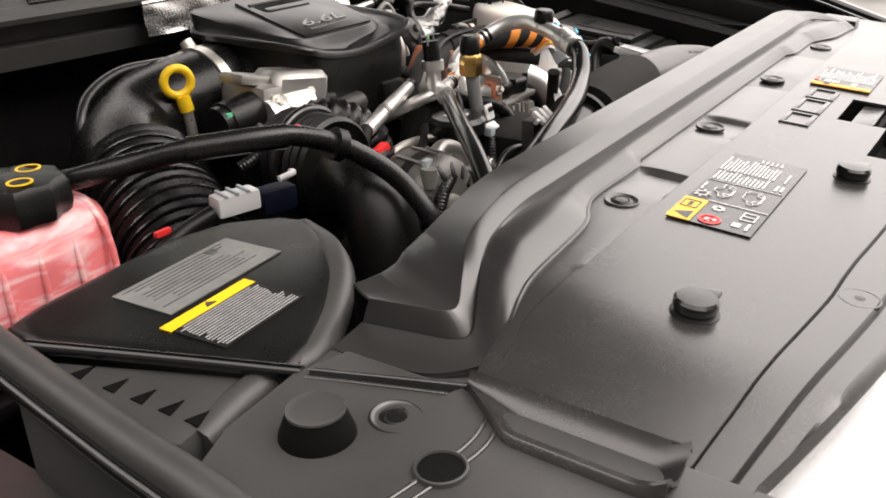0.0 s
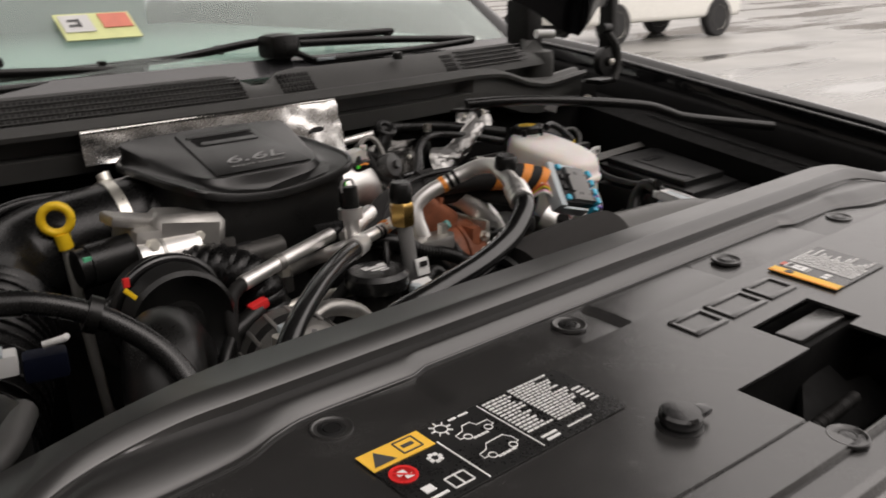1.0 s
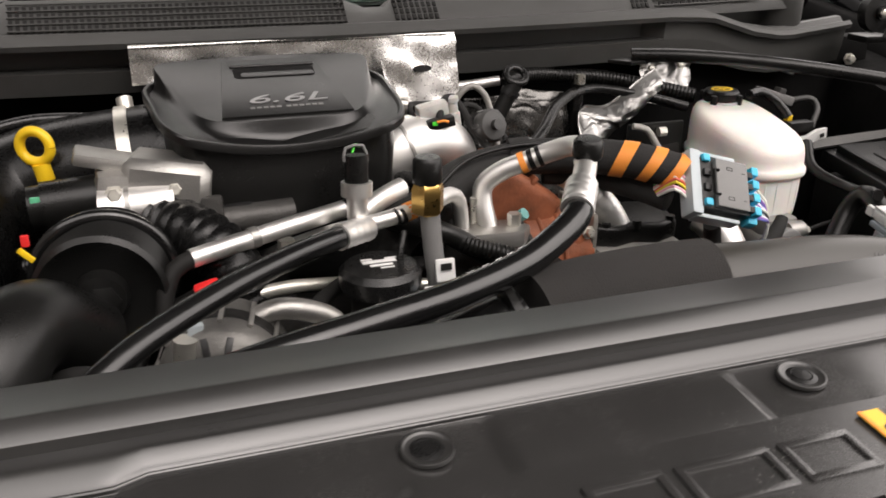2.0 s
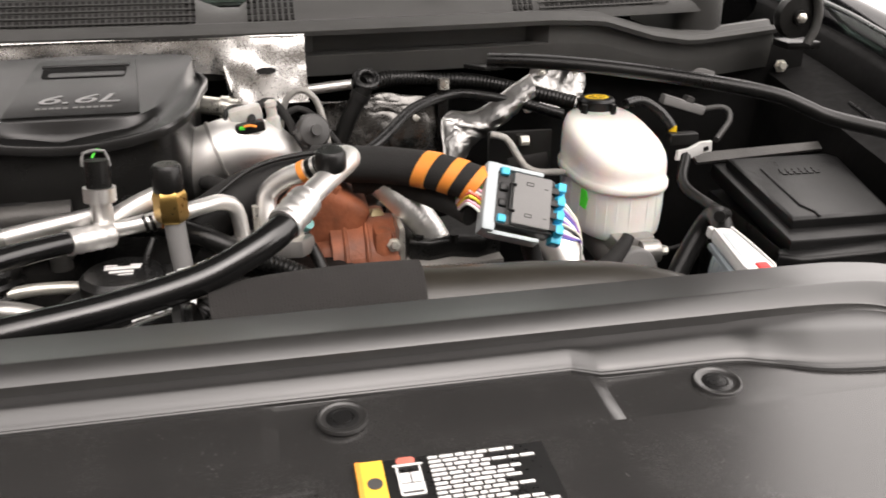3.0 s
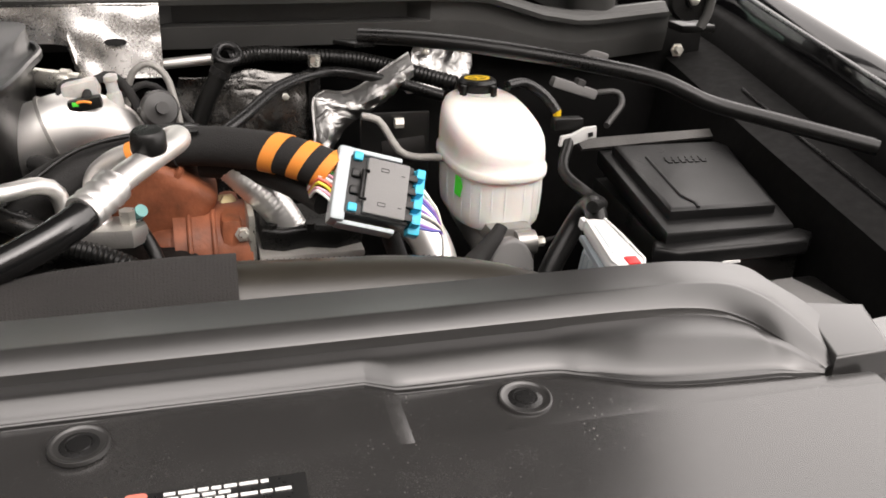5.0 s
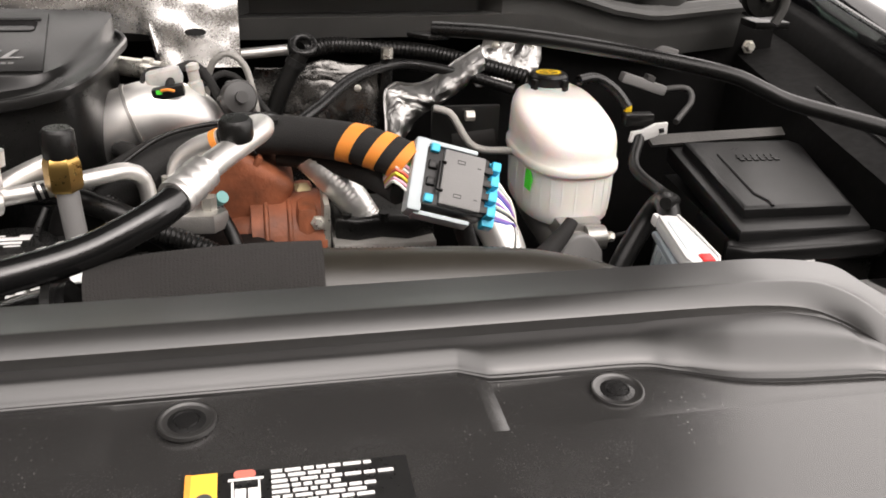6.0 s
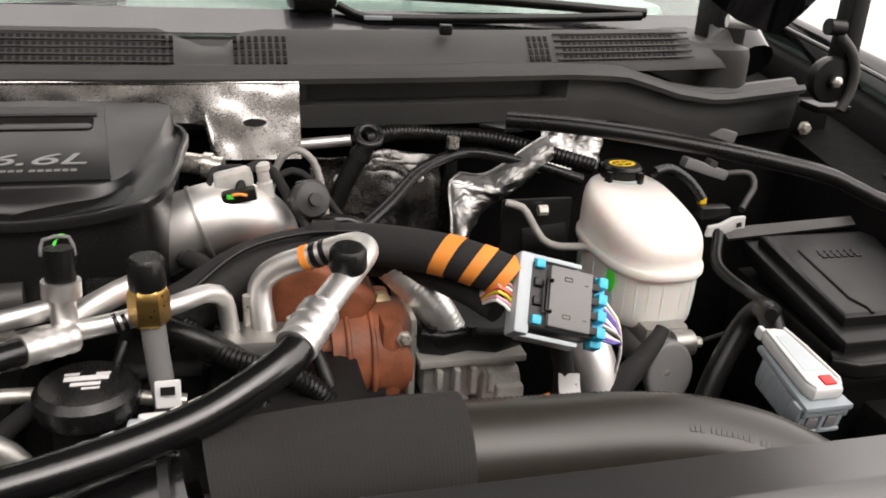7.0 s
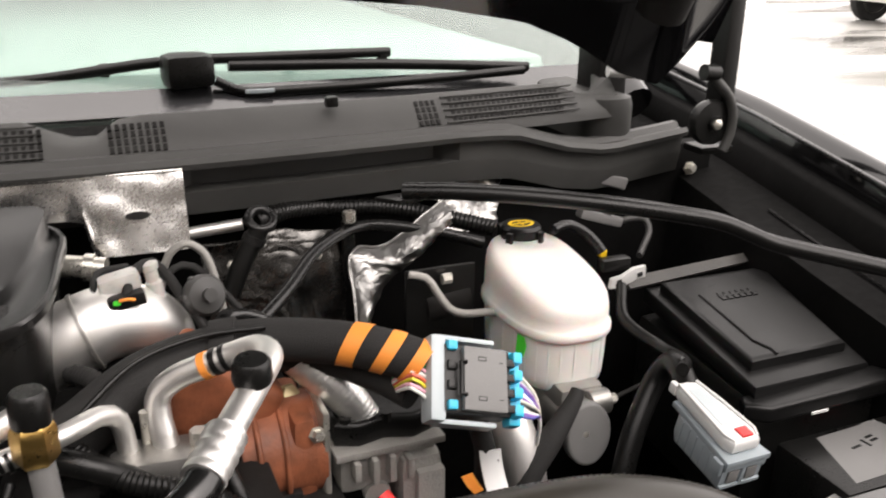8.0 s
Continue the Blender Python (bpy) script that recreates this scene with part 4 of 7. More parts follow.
def printed_label(x, y, turn, label, z=None):
    z = cover_z(y) + 0.0012 if z is None else z
    t = thing("warning_label", (x, y, z), label, "label", "labels under the hood")
    return t, Matrix.Translation((x, y, z)) @ Matrix.Rotation(radians(turn), 4, "Z") @ Matrix.Rotation(radians(4), 4, "X")


# coolant system label: black field, amber warning, pictograms and print
lab, m = printed_label(-0.262, -0.074, 0, "black label with amber warning panel, pictograms and white print")
part("field", moved(box(0.168, 0.062, 0.0008, (0, 0, 0), 0), m), FIELD, lab)
part("warning_panel", moved(box(0.045, 0.018, 0.0006, (-0.062, 0.0225, 0.0008), 0), m), AMBER, lab)
tri = bmesh.new()
f = tri.faces.new([tri.verts.new(p) for p in ((-0.082, 0.0160, 0.0014), (-0.066, 0.0160, 0.0014), (-0.074, 0.0290, 0.0014))])
part("warning_triangle", moved(tri, m), PRINTD, lab)
part("book_mark", moved(bars([(-0.053, 0.029, 0.014, 0.001), (-0.053, 0.017, 0.014, 0.001), (-0.060, 0.023, 0.001, 0.012), (-0.046, 0.023, 0.001, 0.012), (-0.053, 0.023, 0.008, 0.003)], h=0.0004), m @ Matrix.Translation((0, 0, 0.0014))), PRINTD, lab)
part("prohibition_ring", moved(lathe([(0.0085, 0), (0.0085, 0.0006), (0.0065, 0.0006), (0.0065, 0)], (-0.073, 0.002, 0.0006), None, 28), m), RED, lab)
part("prohibition_bar", moved(box(0.012, 0.0016, 0.0006, (-0.073, 0.002, 0.0010), 0, Matrix.Rotation(radians(-40), 4, "Z")), m), RED, lab)
rng = random.Random(4)
rows = [(-0.0735, 0.0035, 0.006, 0.004), (-0.071, -0.001, 0.005, 0.003)]
for k in range(7):  # fan, droplets and sun pictograms
    a = k / 7 * math.tau
    rows.append((-0.049 + 0.0036 * math.cos(a), 0.003 + 0.0036 * math.sin(a), 0.0026, 0.0024))
rows += [(-0.071, -0.017, 0.007, 0.006), (-0.070, -0.025, 0.013, 0.002), (-0.052, -0.016, 0.014, 0.001), (-0.052, -0.026, 0.014, 0.001), (-0.059, -0.021, 0.001, 0.010), (-0.045, -0.021, 0.001, 0.010), (-0.052, -0.021, 0.001, 0.010)]
rows += [(-0.0375, -0.008, 0.0010, 0.045), (-0.014, 0.0275, 0.006, 0.0016), (-0.005, 0.0275, 0.008, 0.0016)]


def pictogram(cx, cy, line, wheels, spokes=0, hub=0.0):
    """Thin outline drawing on a label: a closed line, wheel rings, or a ring with rays."""
    bm = bmesh.new()
    if line:
        tube([(cx + x, cy + y, 0.0012) for x, y in line], 0.00042, 6, bm=bm, smooth=False)
    for x, y, r in wheels:
        tube([(cx + x + r * math.cos(k / 16 * math.tau), cy + y + r * math.sin(k / 16 * math.tau), 0.0012) for k in range(17)], 0.00042, 6, bm=bm, smooth=False)
    for k in range(spokes):
        a = k / spokes * math.tau
        tube([(cx + q * math.cos(a), cy + q * math.sin(a), 0.0012) for q in (hub, hub + 0.0032)], 0.0006, 6, bm=bm, smooth=False)
    tagged(part("pictogram", moved(bm, m), PRINT, lab), kind="stuff")


pictogram(-0.027, 0.023, None, ((0, 0, 0.0042),), 8, 0.0042)
pictogram(-0.012, 0.010, ((-0.0105, -0.0030), (-0.0135, -0.0030), (-0.0135, 0.0015), (-0.0065, 0.0030), (-0.0030, 0.0075), (0.0035, 0.0075), (0.0050, 0.0030), (0.0140, 0.0030), (0.0140, -0.0025), (0.0115, -0.0030)), ((-0.0080, -0.0036, 0.0026), (0.0088, -0.0036, 0.0026)))
pictogram(-0.014, -0.013, ((-0.0105, -0.0030), (-0.0140, -0.0030), (-0.0135, 0.0015), (-0.0070, 0.0030), (-0.0030, 0.0075), (0.0110, 0.0080), (0.0142, 0.0030), (0.0140, -0.0025), (0.0115, -0.0030)), ((-0.0080, -0.0036, 0.0026), (0.0088, -0.0036, 0.0026)))
for cx, cy in ((-0.012, 0.0035), (-0.014, -0.0195)):
    rows += words(cx - 0.006, cx + 0.008, cy, 0.0017, rng, 0.002, 0.004, 0.0007)
rows.append((0.0085, 0.0, 0.0008, 0.058))
for k in range(13):
    rows += words(0.0115, 0.0115 + 0.015 + 0.008 * rng.random(), 0.027 - 0.0033 * k, 0.0015, rng, 0.002, 0.005, 0.0009)
for k in range(16):
    rows += words(0.0365, 0.0365 + 0.022 + 0.014 * rng.random(), 0.029 - 0.0029 * k, 0.0014, rng, 0.002, 0.005, 0.0009)
rows += [(0.075, -0.012 + 0.004 * k, 0.008, 0.0014) for k in range(5)] + [(0.020, -0.022, 0.013, 0.002), (0.020, -0.026, 0.011, 0.002), (0.046, -0.024, 0.022, 0.0012)]
part("print", moved(bars(rows, h=0.0005), m @ Matrix.Translation((0, 0, 0.0008))), PRINT, lab, sharp=30)

# jump start label on the driver side
lab, m = printed_label(0.160, -0.071, 0, "black label with amber and orange strip, small diagram and white print")
m = m @ Matrix.Diagonal((0.92, 0.95, 1, 1))
part("field", moved(box(0.102, 0.066, 0.0008, (0, 0, 0), 0), m), FIELD, lab)
part("warning_strip", moved(box(0.0145, 0.066, 0.0006, (-0.0445, 0, 0.0008), 0), m), AMBER, lab)
part("orange_edge", moved(box(0.0025, 0.066, 0.0006, (-0.0503, 0, 0.0012), 0), m), ORANGE, lab)
part("strip_dot", moved(lathe([(0.004, 0), (0.004, 0.0005), (0.001, 0.0005)], (-0.043, 0.016, 0.0011), None, 16), m), PRINTD, lab)
part("helmet_mark", moved(slab(rounded(-0.025, 0.0305, 0.010, 0.005, 0.0024), 0.0006, 0.0012, 0), m), mat("faded_red_print", (0.62, 0.16, 0.12), 0.5), lab)
part("helmet_brim", moved(box(0.016, 0.0012, 0.0005, (-0.0245, 0.0272, 0.0010), 0), m), PRINT, lab)
rows = [(-0.0305, 0.016, 0.001, 0.020), (-0.0185, 0.016, 0.001, 0.020), (-0.0245, 0.006, 0.012, 0.0012), (-0.027, 0.018, 0.005, 0.007), (-0.021, 0.018, 0.005, 0.007), (-0.0245, 0.011, 0.011, 0.005), (-0.030, -0.012, 0.006, 0.006), (-0.022, -0.012, 0.006, 0.006)]
y = 0.0305
for k in range(19):
    rows += words(-0.013, -0.013 + 0.030 + 0.032 * rng.random(), y, 0.0017, rng)
    y -= 0.0033
part("print", moved(bars(rows, h=0.0005), m @ Matrix.Translation((0, 0, 0.0008))), PRINT, lab)

# ---- passenger side: air filter box, coolant bottle, intake duct ----
air = thing("air_filter_box", (-0.58, 0.18, 1.0), "black plastic air filter box with two printed labels", "air box")
TOP = [(-0.690, 0.225), (-0.688, 0.262), (-0.66, 0.272), (-0.54, 0.285), (-0.49, 0.272), (-0.455, 0.240), (-0.450, 0.215), (-0.470, 0.180), (-0.515, 0.130), (-0.556, 0.098), (-0.600, 0.077), (-0.632, 0.070)]
part("lid", slab(TOP, 1.120, 1.180, 0.012, segs=4), BLACK, air)
part("body", slab([(x * 0.98 - 0.011, y * 0.96 + 0.006) for x, y in TOP], 0.80, 1.121, 0.006), BLACK, air)
part("seam_groove", tube([(-0.694, 0.228, 1.1785), (-0.660, 0.145, 1.1785), (-0.628, 0.063, 1.1785)], 0.0045), GLOSSB, air)
shoulder = part("shoulder", slab([(-0.636, 0.090), (-0.694, 0.222), (-0.715, 0.21), (-0.728, 0.12), (-0.705, 0.078), (-0.68, 0.082)], 1.10, 1.172, 0.006), SIDEP, air)
for k, y in enumerate((0.180, 0.151, 0.128, 0.106, 0.086)):
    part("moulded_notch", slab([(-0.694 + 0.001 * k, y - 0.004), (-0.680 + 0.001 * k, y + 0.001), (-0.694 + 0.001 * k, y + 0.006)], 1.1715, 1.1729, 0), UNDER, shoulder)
part("raised_edge", tube([(-0.452, 0.222, 1.166), (-0.478, 0.172, 1.170), (-0.522, 0.125, 1.170), (-0.595, 0.083, 1.168), (-0.629, 0.087, 1.166), (-0.657, 0.087, 1.164), (-0.690, 0.083, 1.160)], 0.0115), SIDEP, air)
lab, m = printed_label(-0.570, 0.210, 4, "grey printed specification label on the air box", 1.1808)
part("field", moved(box(0.110, 0.054, 0.0008, (0, 0, 0), 0), m @ Matrix.Rotation(radians(-4), 4, "X")), LABELG, lab)
rng = random.Random(8)
rows = [(-0.012 * rng.random(), 0.022 - 0.0042 * k, 0.055 + 0.04 * rng.random(), 0.0005) for k in range(10)] + [(0.030, 0.019, 0.009, 0.007)]
part("print", moved(bars(rows, h=0.0004), m @ Matrix.Rotation(radians(-4), 4, "X") @ Matrix.Translation((0, 0, 0.0007))), PRINTD, lab)
lab, m = printed_label(-0.598, 0.147, 4, "caution label with yellow heading strip and white print", 1.1808)
m = m @ Matrix.Rotation(radians(-4), 4, "X")
part("heading_strip", moved(box(0.078, 0.010, 0.0008, (0, 0.022, 0), 0), m), YELLOW, lab)
part("field", moved(box(0.076, 0.043, 0.0006, (0, -0.005, 0), 0), m), LABELK, lab)
rows = [(-0.002 * rng.random(), 0.0140 - 0.0027 * k, 0.060 + 0.012 * rng.random(), 0.0007) for k in range(15)]
part("print", moved(bars(rows, h=0.0004), m @ Matrix.Translation((0, 0, 0.0006))), PRINTG, lab)
part("warning_mark", moved(bars([(0, 0.0205, 0.008, 0.0016), (0, 0.0225, 0.005, 0.0016), (0, 0.0243, 0.002, 0.0016)], h=0.0006), m @ Matrix.Translation((0, 0, 0.0006))), PRINTD, lab)

bottle = thing("coolant_bottle", (-0.64, 0.41, 0.95), "translucent coolant bottle filled with red coolant", "bottle")
bm = slab(rounded(-0.615, 0.405, 0.170, 0.150, 0.05, 6), 1.085, 1.205, 0.035, segs=5)
part("tank", bm, COOL, bottle, sharp=60)
part("shelf", box(0.20, 0.17, 0.012, (-0.615, 0.41, 1.080), 0.003), DARK, bottle)
part("shelf_leg", box(0.10, 0.03, 0.44, (-0.60, 0.47, 0.856), 0.003), DARK, bottle)
for k in range(5):
    part("moulded_rib", tube([(-0.675 + 0.030 * k, 0.330, 1.10), (-0.675 + 0.030 * k, 0.330, 1.165), (-0.672 + 0.029 * k, 0.345, 1.196), (-0.665 + 0.028 * k, 0.40, 1.206)], 0.0028), COOL, bottle)
part("waist_rib", tube([(-0.69, 0.345, 1.10), (-0.66, 0.329, 1.10), (-0.58, 0.329, 1.10), (-0.532, 0.36, 1.10), (-0.53, 0.43, 1.10)], 0.003), COOL, bottle)
cap = lathe([(0.036, 0), (0.038, 0.006), (0.038, 0.022), (0.034, 0.028), (0.020, 0.030), (0.002, 0.030)], (-0.600, 0.372, 1.203), None, 36)
for v in cap.verts:
    d = Vector((v.co.x + 0.600, v.co.y - 0.372, 0))
    if d.length > 0.03:
        v.co += d.normalized() * 0.0022 * math.cos(9 * math.atan2(d.y, d.x))
capo = part("cap", cap, BLACK, bottle, "black screw cap with yellow symbols")
for k in range(3):
    a = k * math.tau / 3 + 0.3
    part("cap_symbol", lathe([(0.0095, 0), (0.0095, 0.0008), (0.0075, 0.0008), (0.0075, 0)], (-0.600 + 0.019 * math.cos(a), 0.372 + 0.019 * math.sin(a), 1.2327), None, 20), YELLOW, capo)

duct = thing("intake_duct", (-0.42, 0.48, 1.1), "corrugated black rubber intake duct with steel clamp", "duct")
part("bellows", tube([(-0.49, 0.30, 1.09), (-0.455, 0.37, 1.115), (-0.425, 0.44, 1.135), (-0.395, 0.495, 1.150)], 0.056, 32, ridges=0.006, pitch=0.0135), DUCT, duct)
fold = spline([(-0.49, 0.30, 1.09), (-0.455, 0.37, 1.115), (-0.425, 0.44, 1.135), (-0.395, 0.495, 1.150)], 0.0135)
for a, b in list(zip(fold, fold[1:]))[2:-1]:
    d = (b - a).normalized() * 0.0011
    part("bellows_ring", tube([a - d, a + d], 0.0632, 40), RUBBER, duct)
part("elbow", tube([(-0.400, 0.488, 1.150), (-0.385, 0.53, 1.162), (-0.35, 0.560, 1.172), (-0.30, 0.565, 1.185), (-0.20, 0.562, 1.195)], 0.055, 28), DUCT, duct)
part("clamp", tube([(-0.246, 0.5635, 1.190), (-0.234, 0.563, 1.191)], 0.058, 32), STEEL, duct)
part("clamp_screw", tube([(-0.240, 0.585, 1.252), (-0.238, 0.575, 1.236)], 0.008), STEEL, duct)
part("side_pipe", tube([(-0.425, 0.545, 1.16), (-0.418, 0.55, 1.20), (-0.39, 0.57, 1.222), (-0.333, 0.59, 1.234), (-0.26, 0.60, 1.230)], 0.006), SATIN, duct)

dip = thing("dipstick", (-0.32, 0.515, 1.17), "yellow plastic dipstick handle with a ring grip", "dipstick")
ring = [(0.0145 * math.cos(k / 20 * math.tau), 0, 0.0145 * math.sin(k / 20 * math.tau)) for k in range(21)]
mm = Matrix.Translation((-0.320, 0.512, 1.229)) @ Matrix.Rotation(radians(-25), 4, "Z")
part("ring_grip", moved(tube(ring, 0.0048, 10, step=0.003), mm), YELLOW, dip)
part("stem", moved(tube([(0.003, 0, -0.016), (0.006, 0, -0.032)], 0.008), mm), YELLOW, dip)
part("tube", tube([(-0.314, 0.510, 1.20), (-0.310, 0.505, 1.12), (-0.30, 0.50, 1.0)], 0.006), STEEL, dip)

# filler box behind: mass air meter plug and wiring by the air box
plug = thing("sensor_plug", (-0.44, 0.285, 1.16), "white and navy wiring plug beside the air box", "plug")
part("white_half", box(0.040, 0.020, 0.018, (-0.450, 0.300, 1.177), 0.003, Matrix.Rotation(radians(-15), 4, "Z")), WHITE, plug)
part("navy_half", box(0.034, 0.022, 0.022, (-0.412, 0.290, 1.170), 0.004, Matrix.Rotation(radians(-15), 4, "Z")), mat("navy_plastic", (0.004, 0.006, 0.016), 0.5, ior=1.25), plug)
for k in range(3):
    part("key_rib", box(0.003, 0.021, 0.003, (-0.462 + 0.010 * k, 0.3025 - 0.0027 * k, 1.1868), 0.001, Matrix.Rotation(radians(-15), 4, "Z")), PALE, plug)
part("clip", tube([(-0.415, 0.28, 1.19), (-0.40, 0.277, 1.192), (-0.395, 0.285, 1.19)], 0.003), WHITE, plug)
part("red_lock", box(0.015, 0.005, 0.005, (-0.512, 0.322, 1.166), 0.001), RED, plug)
part("lead", tube([(-0.47, 0.305, 1.172), (-0.50, 0.315, 1.160), (-0.53, 0.32, 1.14), (-0.54, 0.34, 1.08)], 0.008), BLACK, plug)


def hose(name, pts, r, material, label, category="hose", ridges=0.0, pitch=0.006, seg=14):
    mid = pts[len(pts) // 2]
    t = thing(name, mid, label, category)
    part("sheath", tube(pts, r, seg, ridges=ridges, pitch=pitch), material, t)
    return t


h = hose("vent_hose", [(-0.59, 0.45, 1.17), (-0.557, 0.40, 1.205), (-0.546, 0.36, 1.219), (-0.514, 0.33, 1.227), (-0.492, 0.30, 1.235), (-0.46, 0.27, 1.238), (-0.423, 0.249, 1.236), (-0.378, 0.230, 1.215), (-0.345, 0.200, 1.180), (-0.335, 0.165, 1.13), (-0.33, 0.14, 1.04)], 0.0090, SATIN, "black vent hose arching over the air box")
part("sleeve", tube([(-0.492, 0.300, 1.235), (-0.46, 0.270, 1.238), (-0.43, 0.252, 1.237)], 0.0105), SATIN, h)
part("clip_band", tube([(-0.392, 0.236, 1.223), (-0.384, 0.233, 1.219)], 0.0145), BLACK, h)
rh = hose("radiator_hose", [(-0.285, 0.325, 1.12), (-0.315, 0.285, 1.158), (-0.336, 0.240, 1.150), (-0.346, 0.215, 1.09), (-0.347, 0.205, 1.0)], 0.034, BLACK, "thick black radiator hose bending down behind the cover", seg=28)
part("hose_clamp", tube([(-0.3462, 0.2145, 1.088), (-0.3465, 0.213, 1.078)], 0.0352, 28), DARK, rh)
fl = thing("fan_shroud", (-0.40, 0.17, 0.9), "black plastic fan shroud behind the cover", "shroud")
part("rim", tube([(-0.52, 0.115, 1.02), (-0.45, 0.13, 1.09), (-0.38, 0.13, 1.11), (-0.2, 0.115, 1.12), (0.1, 0.11, 1.115), (0.4, 0.11, 1.10), (0.5, 0.11, 1.02)], 0.02), BLACK, fl)
part("skirt", box(1.0, 0.05, 0.36, (0, 0.105, 0.90), 0.01), DARK, fl)

# ---- engine ----
block = thing("engine_block", (0, 0.45, 0.65), "dark diesel engine block low in the bay", "engine")
part("casting", box(0.52, 0.42, 0.40, (-0.03, 0.50, 0.86), 0.03), DARK, block)
part("valve_cover", box(0.13, 0.34, 0.06, (0.10, 0.45, 1.075), 0.018), DARK, block)
part("valve_cover", box(0.13, 0.34, 0.06, (-0.17, 0.47, 1.075), 0.018), DARK, block)
part("front_casting", box(0.34, 0.12, 0.20, (-0.07, 0.26, 0.96), 0.03), DARK, block)

eng = thing("engine_cover", (-0.095, 0.52, 1.16), "black plastic engine intake cover marked 6.6L", "engine cover")


# half outlines from the front middle round to the rear middle: the rim, and the edge of the raised top
RIM = [(0.0, 0.438, 1.230), (0.036, 0.4365, 1.2325), (0.068, 0.4330, 1.2385), (0.096, 0.4340, 1.2465), (0.113, 0.463, 1.2520), (0.121, 0.530, 1.2555), (0.121, 0.600, 1.2590), (0.062, 0.634, 1.2715), (0.0, 0.635, 1.275)]
TOPE = [(0.0, 0.467, 1.2490), (0.030, 0.4672, 1.2492), (0.058, 0.468, 1.2500), (0.078, 0.484, 1.2535), (0.094, 0.530, 1.2595), (0.106, 0.580, 1.2715), (0.107, 0.612, 1.2790), (0.058, 0.619, 1.2805), (0.0, 0.620, 1.2815)]


def all_round(half, k=4):
    """Closed smooth outline from half of it."""
    loop = [Vector((x, y, z)) for x, y, z in half] + [Vector((-x, y, z)) for x, y, z in half[-2:0:-1]]
    n, out = len(loop), []
    for i in range(n):
        a, b, c, d = (loop[(i + j) % n] for j in (-1, 0, 1, 2))
        out += [between(a, b, c, d, j / k) for j in range(k)]
    return [Vector((p.x - 0.097, p.y, p.z)) for p in out]


rim, edge = all_round(RIM), all_round(TOPE)
mid = Vector((-0.097, 0.535, 1.245))
down = Vector((0, 0, -1))


def ring_skin(rings, cap_first=False, cap_last=False):
    bm = bmesh.new()
    rows = [[bm.verts.new(p) for p in r] for r in rings]
    for a, b in zip(rows, rows[1:]):
        for i in range(len(a)):
            bm.faces.new((a[i], a[(i + 1) % len(a)], b[(i + 1) % len(b)], b[i]))
    if cap_first:
        bm.faces.new(rows[0])
    if cap_last:
        bm.faces.new(rows[-1])
    bmesh.ops.recalc_face_normals(bm, faces=bm.faces)
    return bm


def inward(ring, f, dz=0.0):
    return [p + Vector(((mid.x - p.x) * f, (mid.y - p.y) * f, dz)) for p in ring]


part("dome", ring_skin([inward(rim, 0.05, -0.008), inward(rim, 0.0, -0.006), rim, inward(rim, 0.012, 0.0022), inward(rim, 0.035, 0.0020), inward(rim, 0.05, -0.001)]
                       + [[Vector((a.x + u * (b.x - a.x), a.y + u * (b.y - a.y), a.z + f * (b.z - a.z))) for a, b in zip(inward(rim, 0.05, -0.001), edge)] for u, f in ((0.15, -0.06), (0.40, -0.05), (0.62, 0.02), (0.76, 0.16), (0.87, 0.46), (0.95, 0.82))]
                       + [edge] + [[Vector((p.x, p.y, 1.2490 + 0.2124 * (p.y - 0.467))) for p in inward(edge, f)] for f in (0.06, 0.5)], True, True), COVERB, eng, sharp=30)
part("lower_body", ring_skin([inward([Vector((p.x, p.y, 1.135)) for p in rim], 0.16), inward([Vector((p.x, p.y, 1.15)) for p in rim], 0.12), inward([Vector((p.x, p.y, p.z - 0.030)) for p in rim], 0.08), inward(rim, 0.10, -0.005)], True, True), BLACK, eng)
tilt = Matrix.Translation((-0.095, 0.504, 1.2562)) @ Matrix.Rotation(radians(12.6), 4, "X")
part("badge_plate", moved(slab([(-0.060, -0.030), (0.064, -0.030), (0.050, 0.100), (-0.046, 0.100)], -0.003, 0.0030, 0.0010), tilt), COVERB, eng)
part("finger_slot", moved(slab(rounded(0.003, 0.066, 0.082, 0.026, 0.006), 0.0010, 0.0034, 0), tilt), UNDER, eng)
part("slot_floor", moved(slab(rounded(0.006, 0.060, 0.074, 0.011, 0.004), 0.0010, 0.0039, 0.0004), tilt), COVERB, eng)
part("slot_lip", moved(tube([(-0.040, 0.082, 0.0030), (0.046, 0.082, 0.0030)], 0.0022), tilt), COVERB, eng)
part("displacement_mark", moved(letters("6.6L", 0.022, 0.0006), tilt @ Matrix.Translation((0.008, 0.002, 0.0034)) @ Matrix(((2.1, 0.60, 0, 0), (0, 1.15, 0, 0), (0, 0, 1, 0), (0, 0, 0, 1)))), EMBOSS, eng, "silver raised lettering")
tagged(part("script_line", moved(bars([(-0.030 + 0.0062 * k + (0.003 if k > 4 else 0), -0.0145, 0.0044, 0.0036) for k in range(11)], h=0.0005), tilt @ Matrix.Translation((0, 0, 0.0031))), GREYP, eng), kind="stuff")
part("front_plate", box(0.085, 0.006, 0.05, (-0.062, 0.462, 1.165), 0.004), SATIN, eng)
for x in (-0.06, 0.06):
    part("front_boss", box(0.04, 0.03, 0.04, (-0.095 + x, 0.452, 1.160), 0.006), SATIN, eng)
part("inlet_neck", tube([(-0.22, 0.56, 1.195), (-0.17, 0.55, 1.20)], 0.05, 24), SATIN, eng)

shield = thing("heat_shield", (-0.05, 0.675, 1.24), "crinkled silver foil heat shield along the bulkhead", "heat shield")
rng = random.Random(2)
lines = []
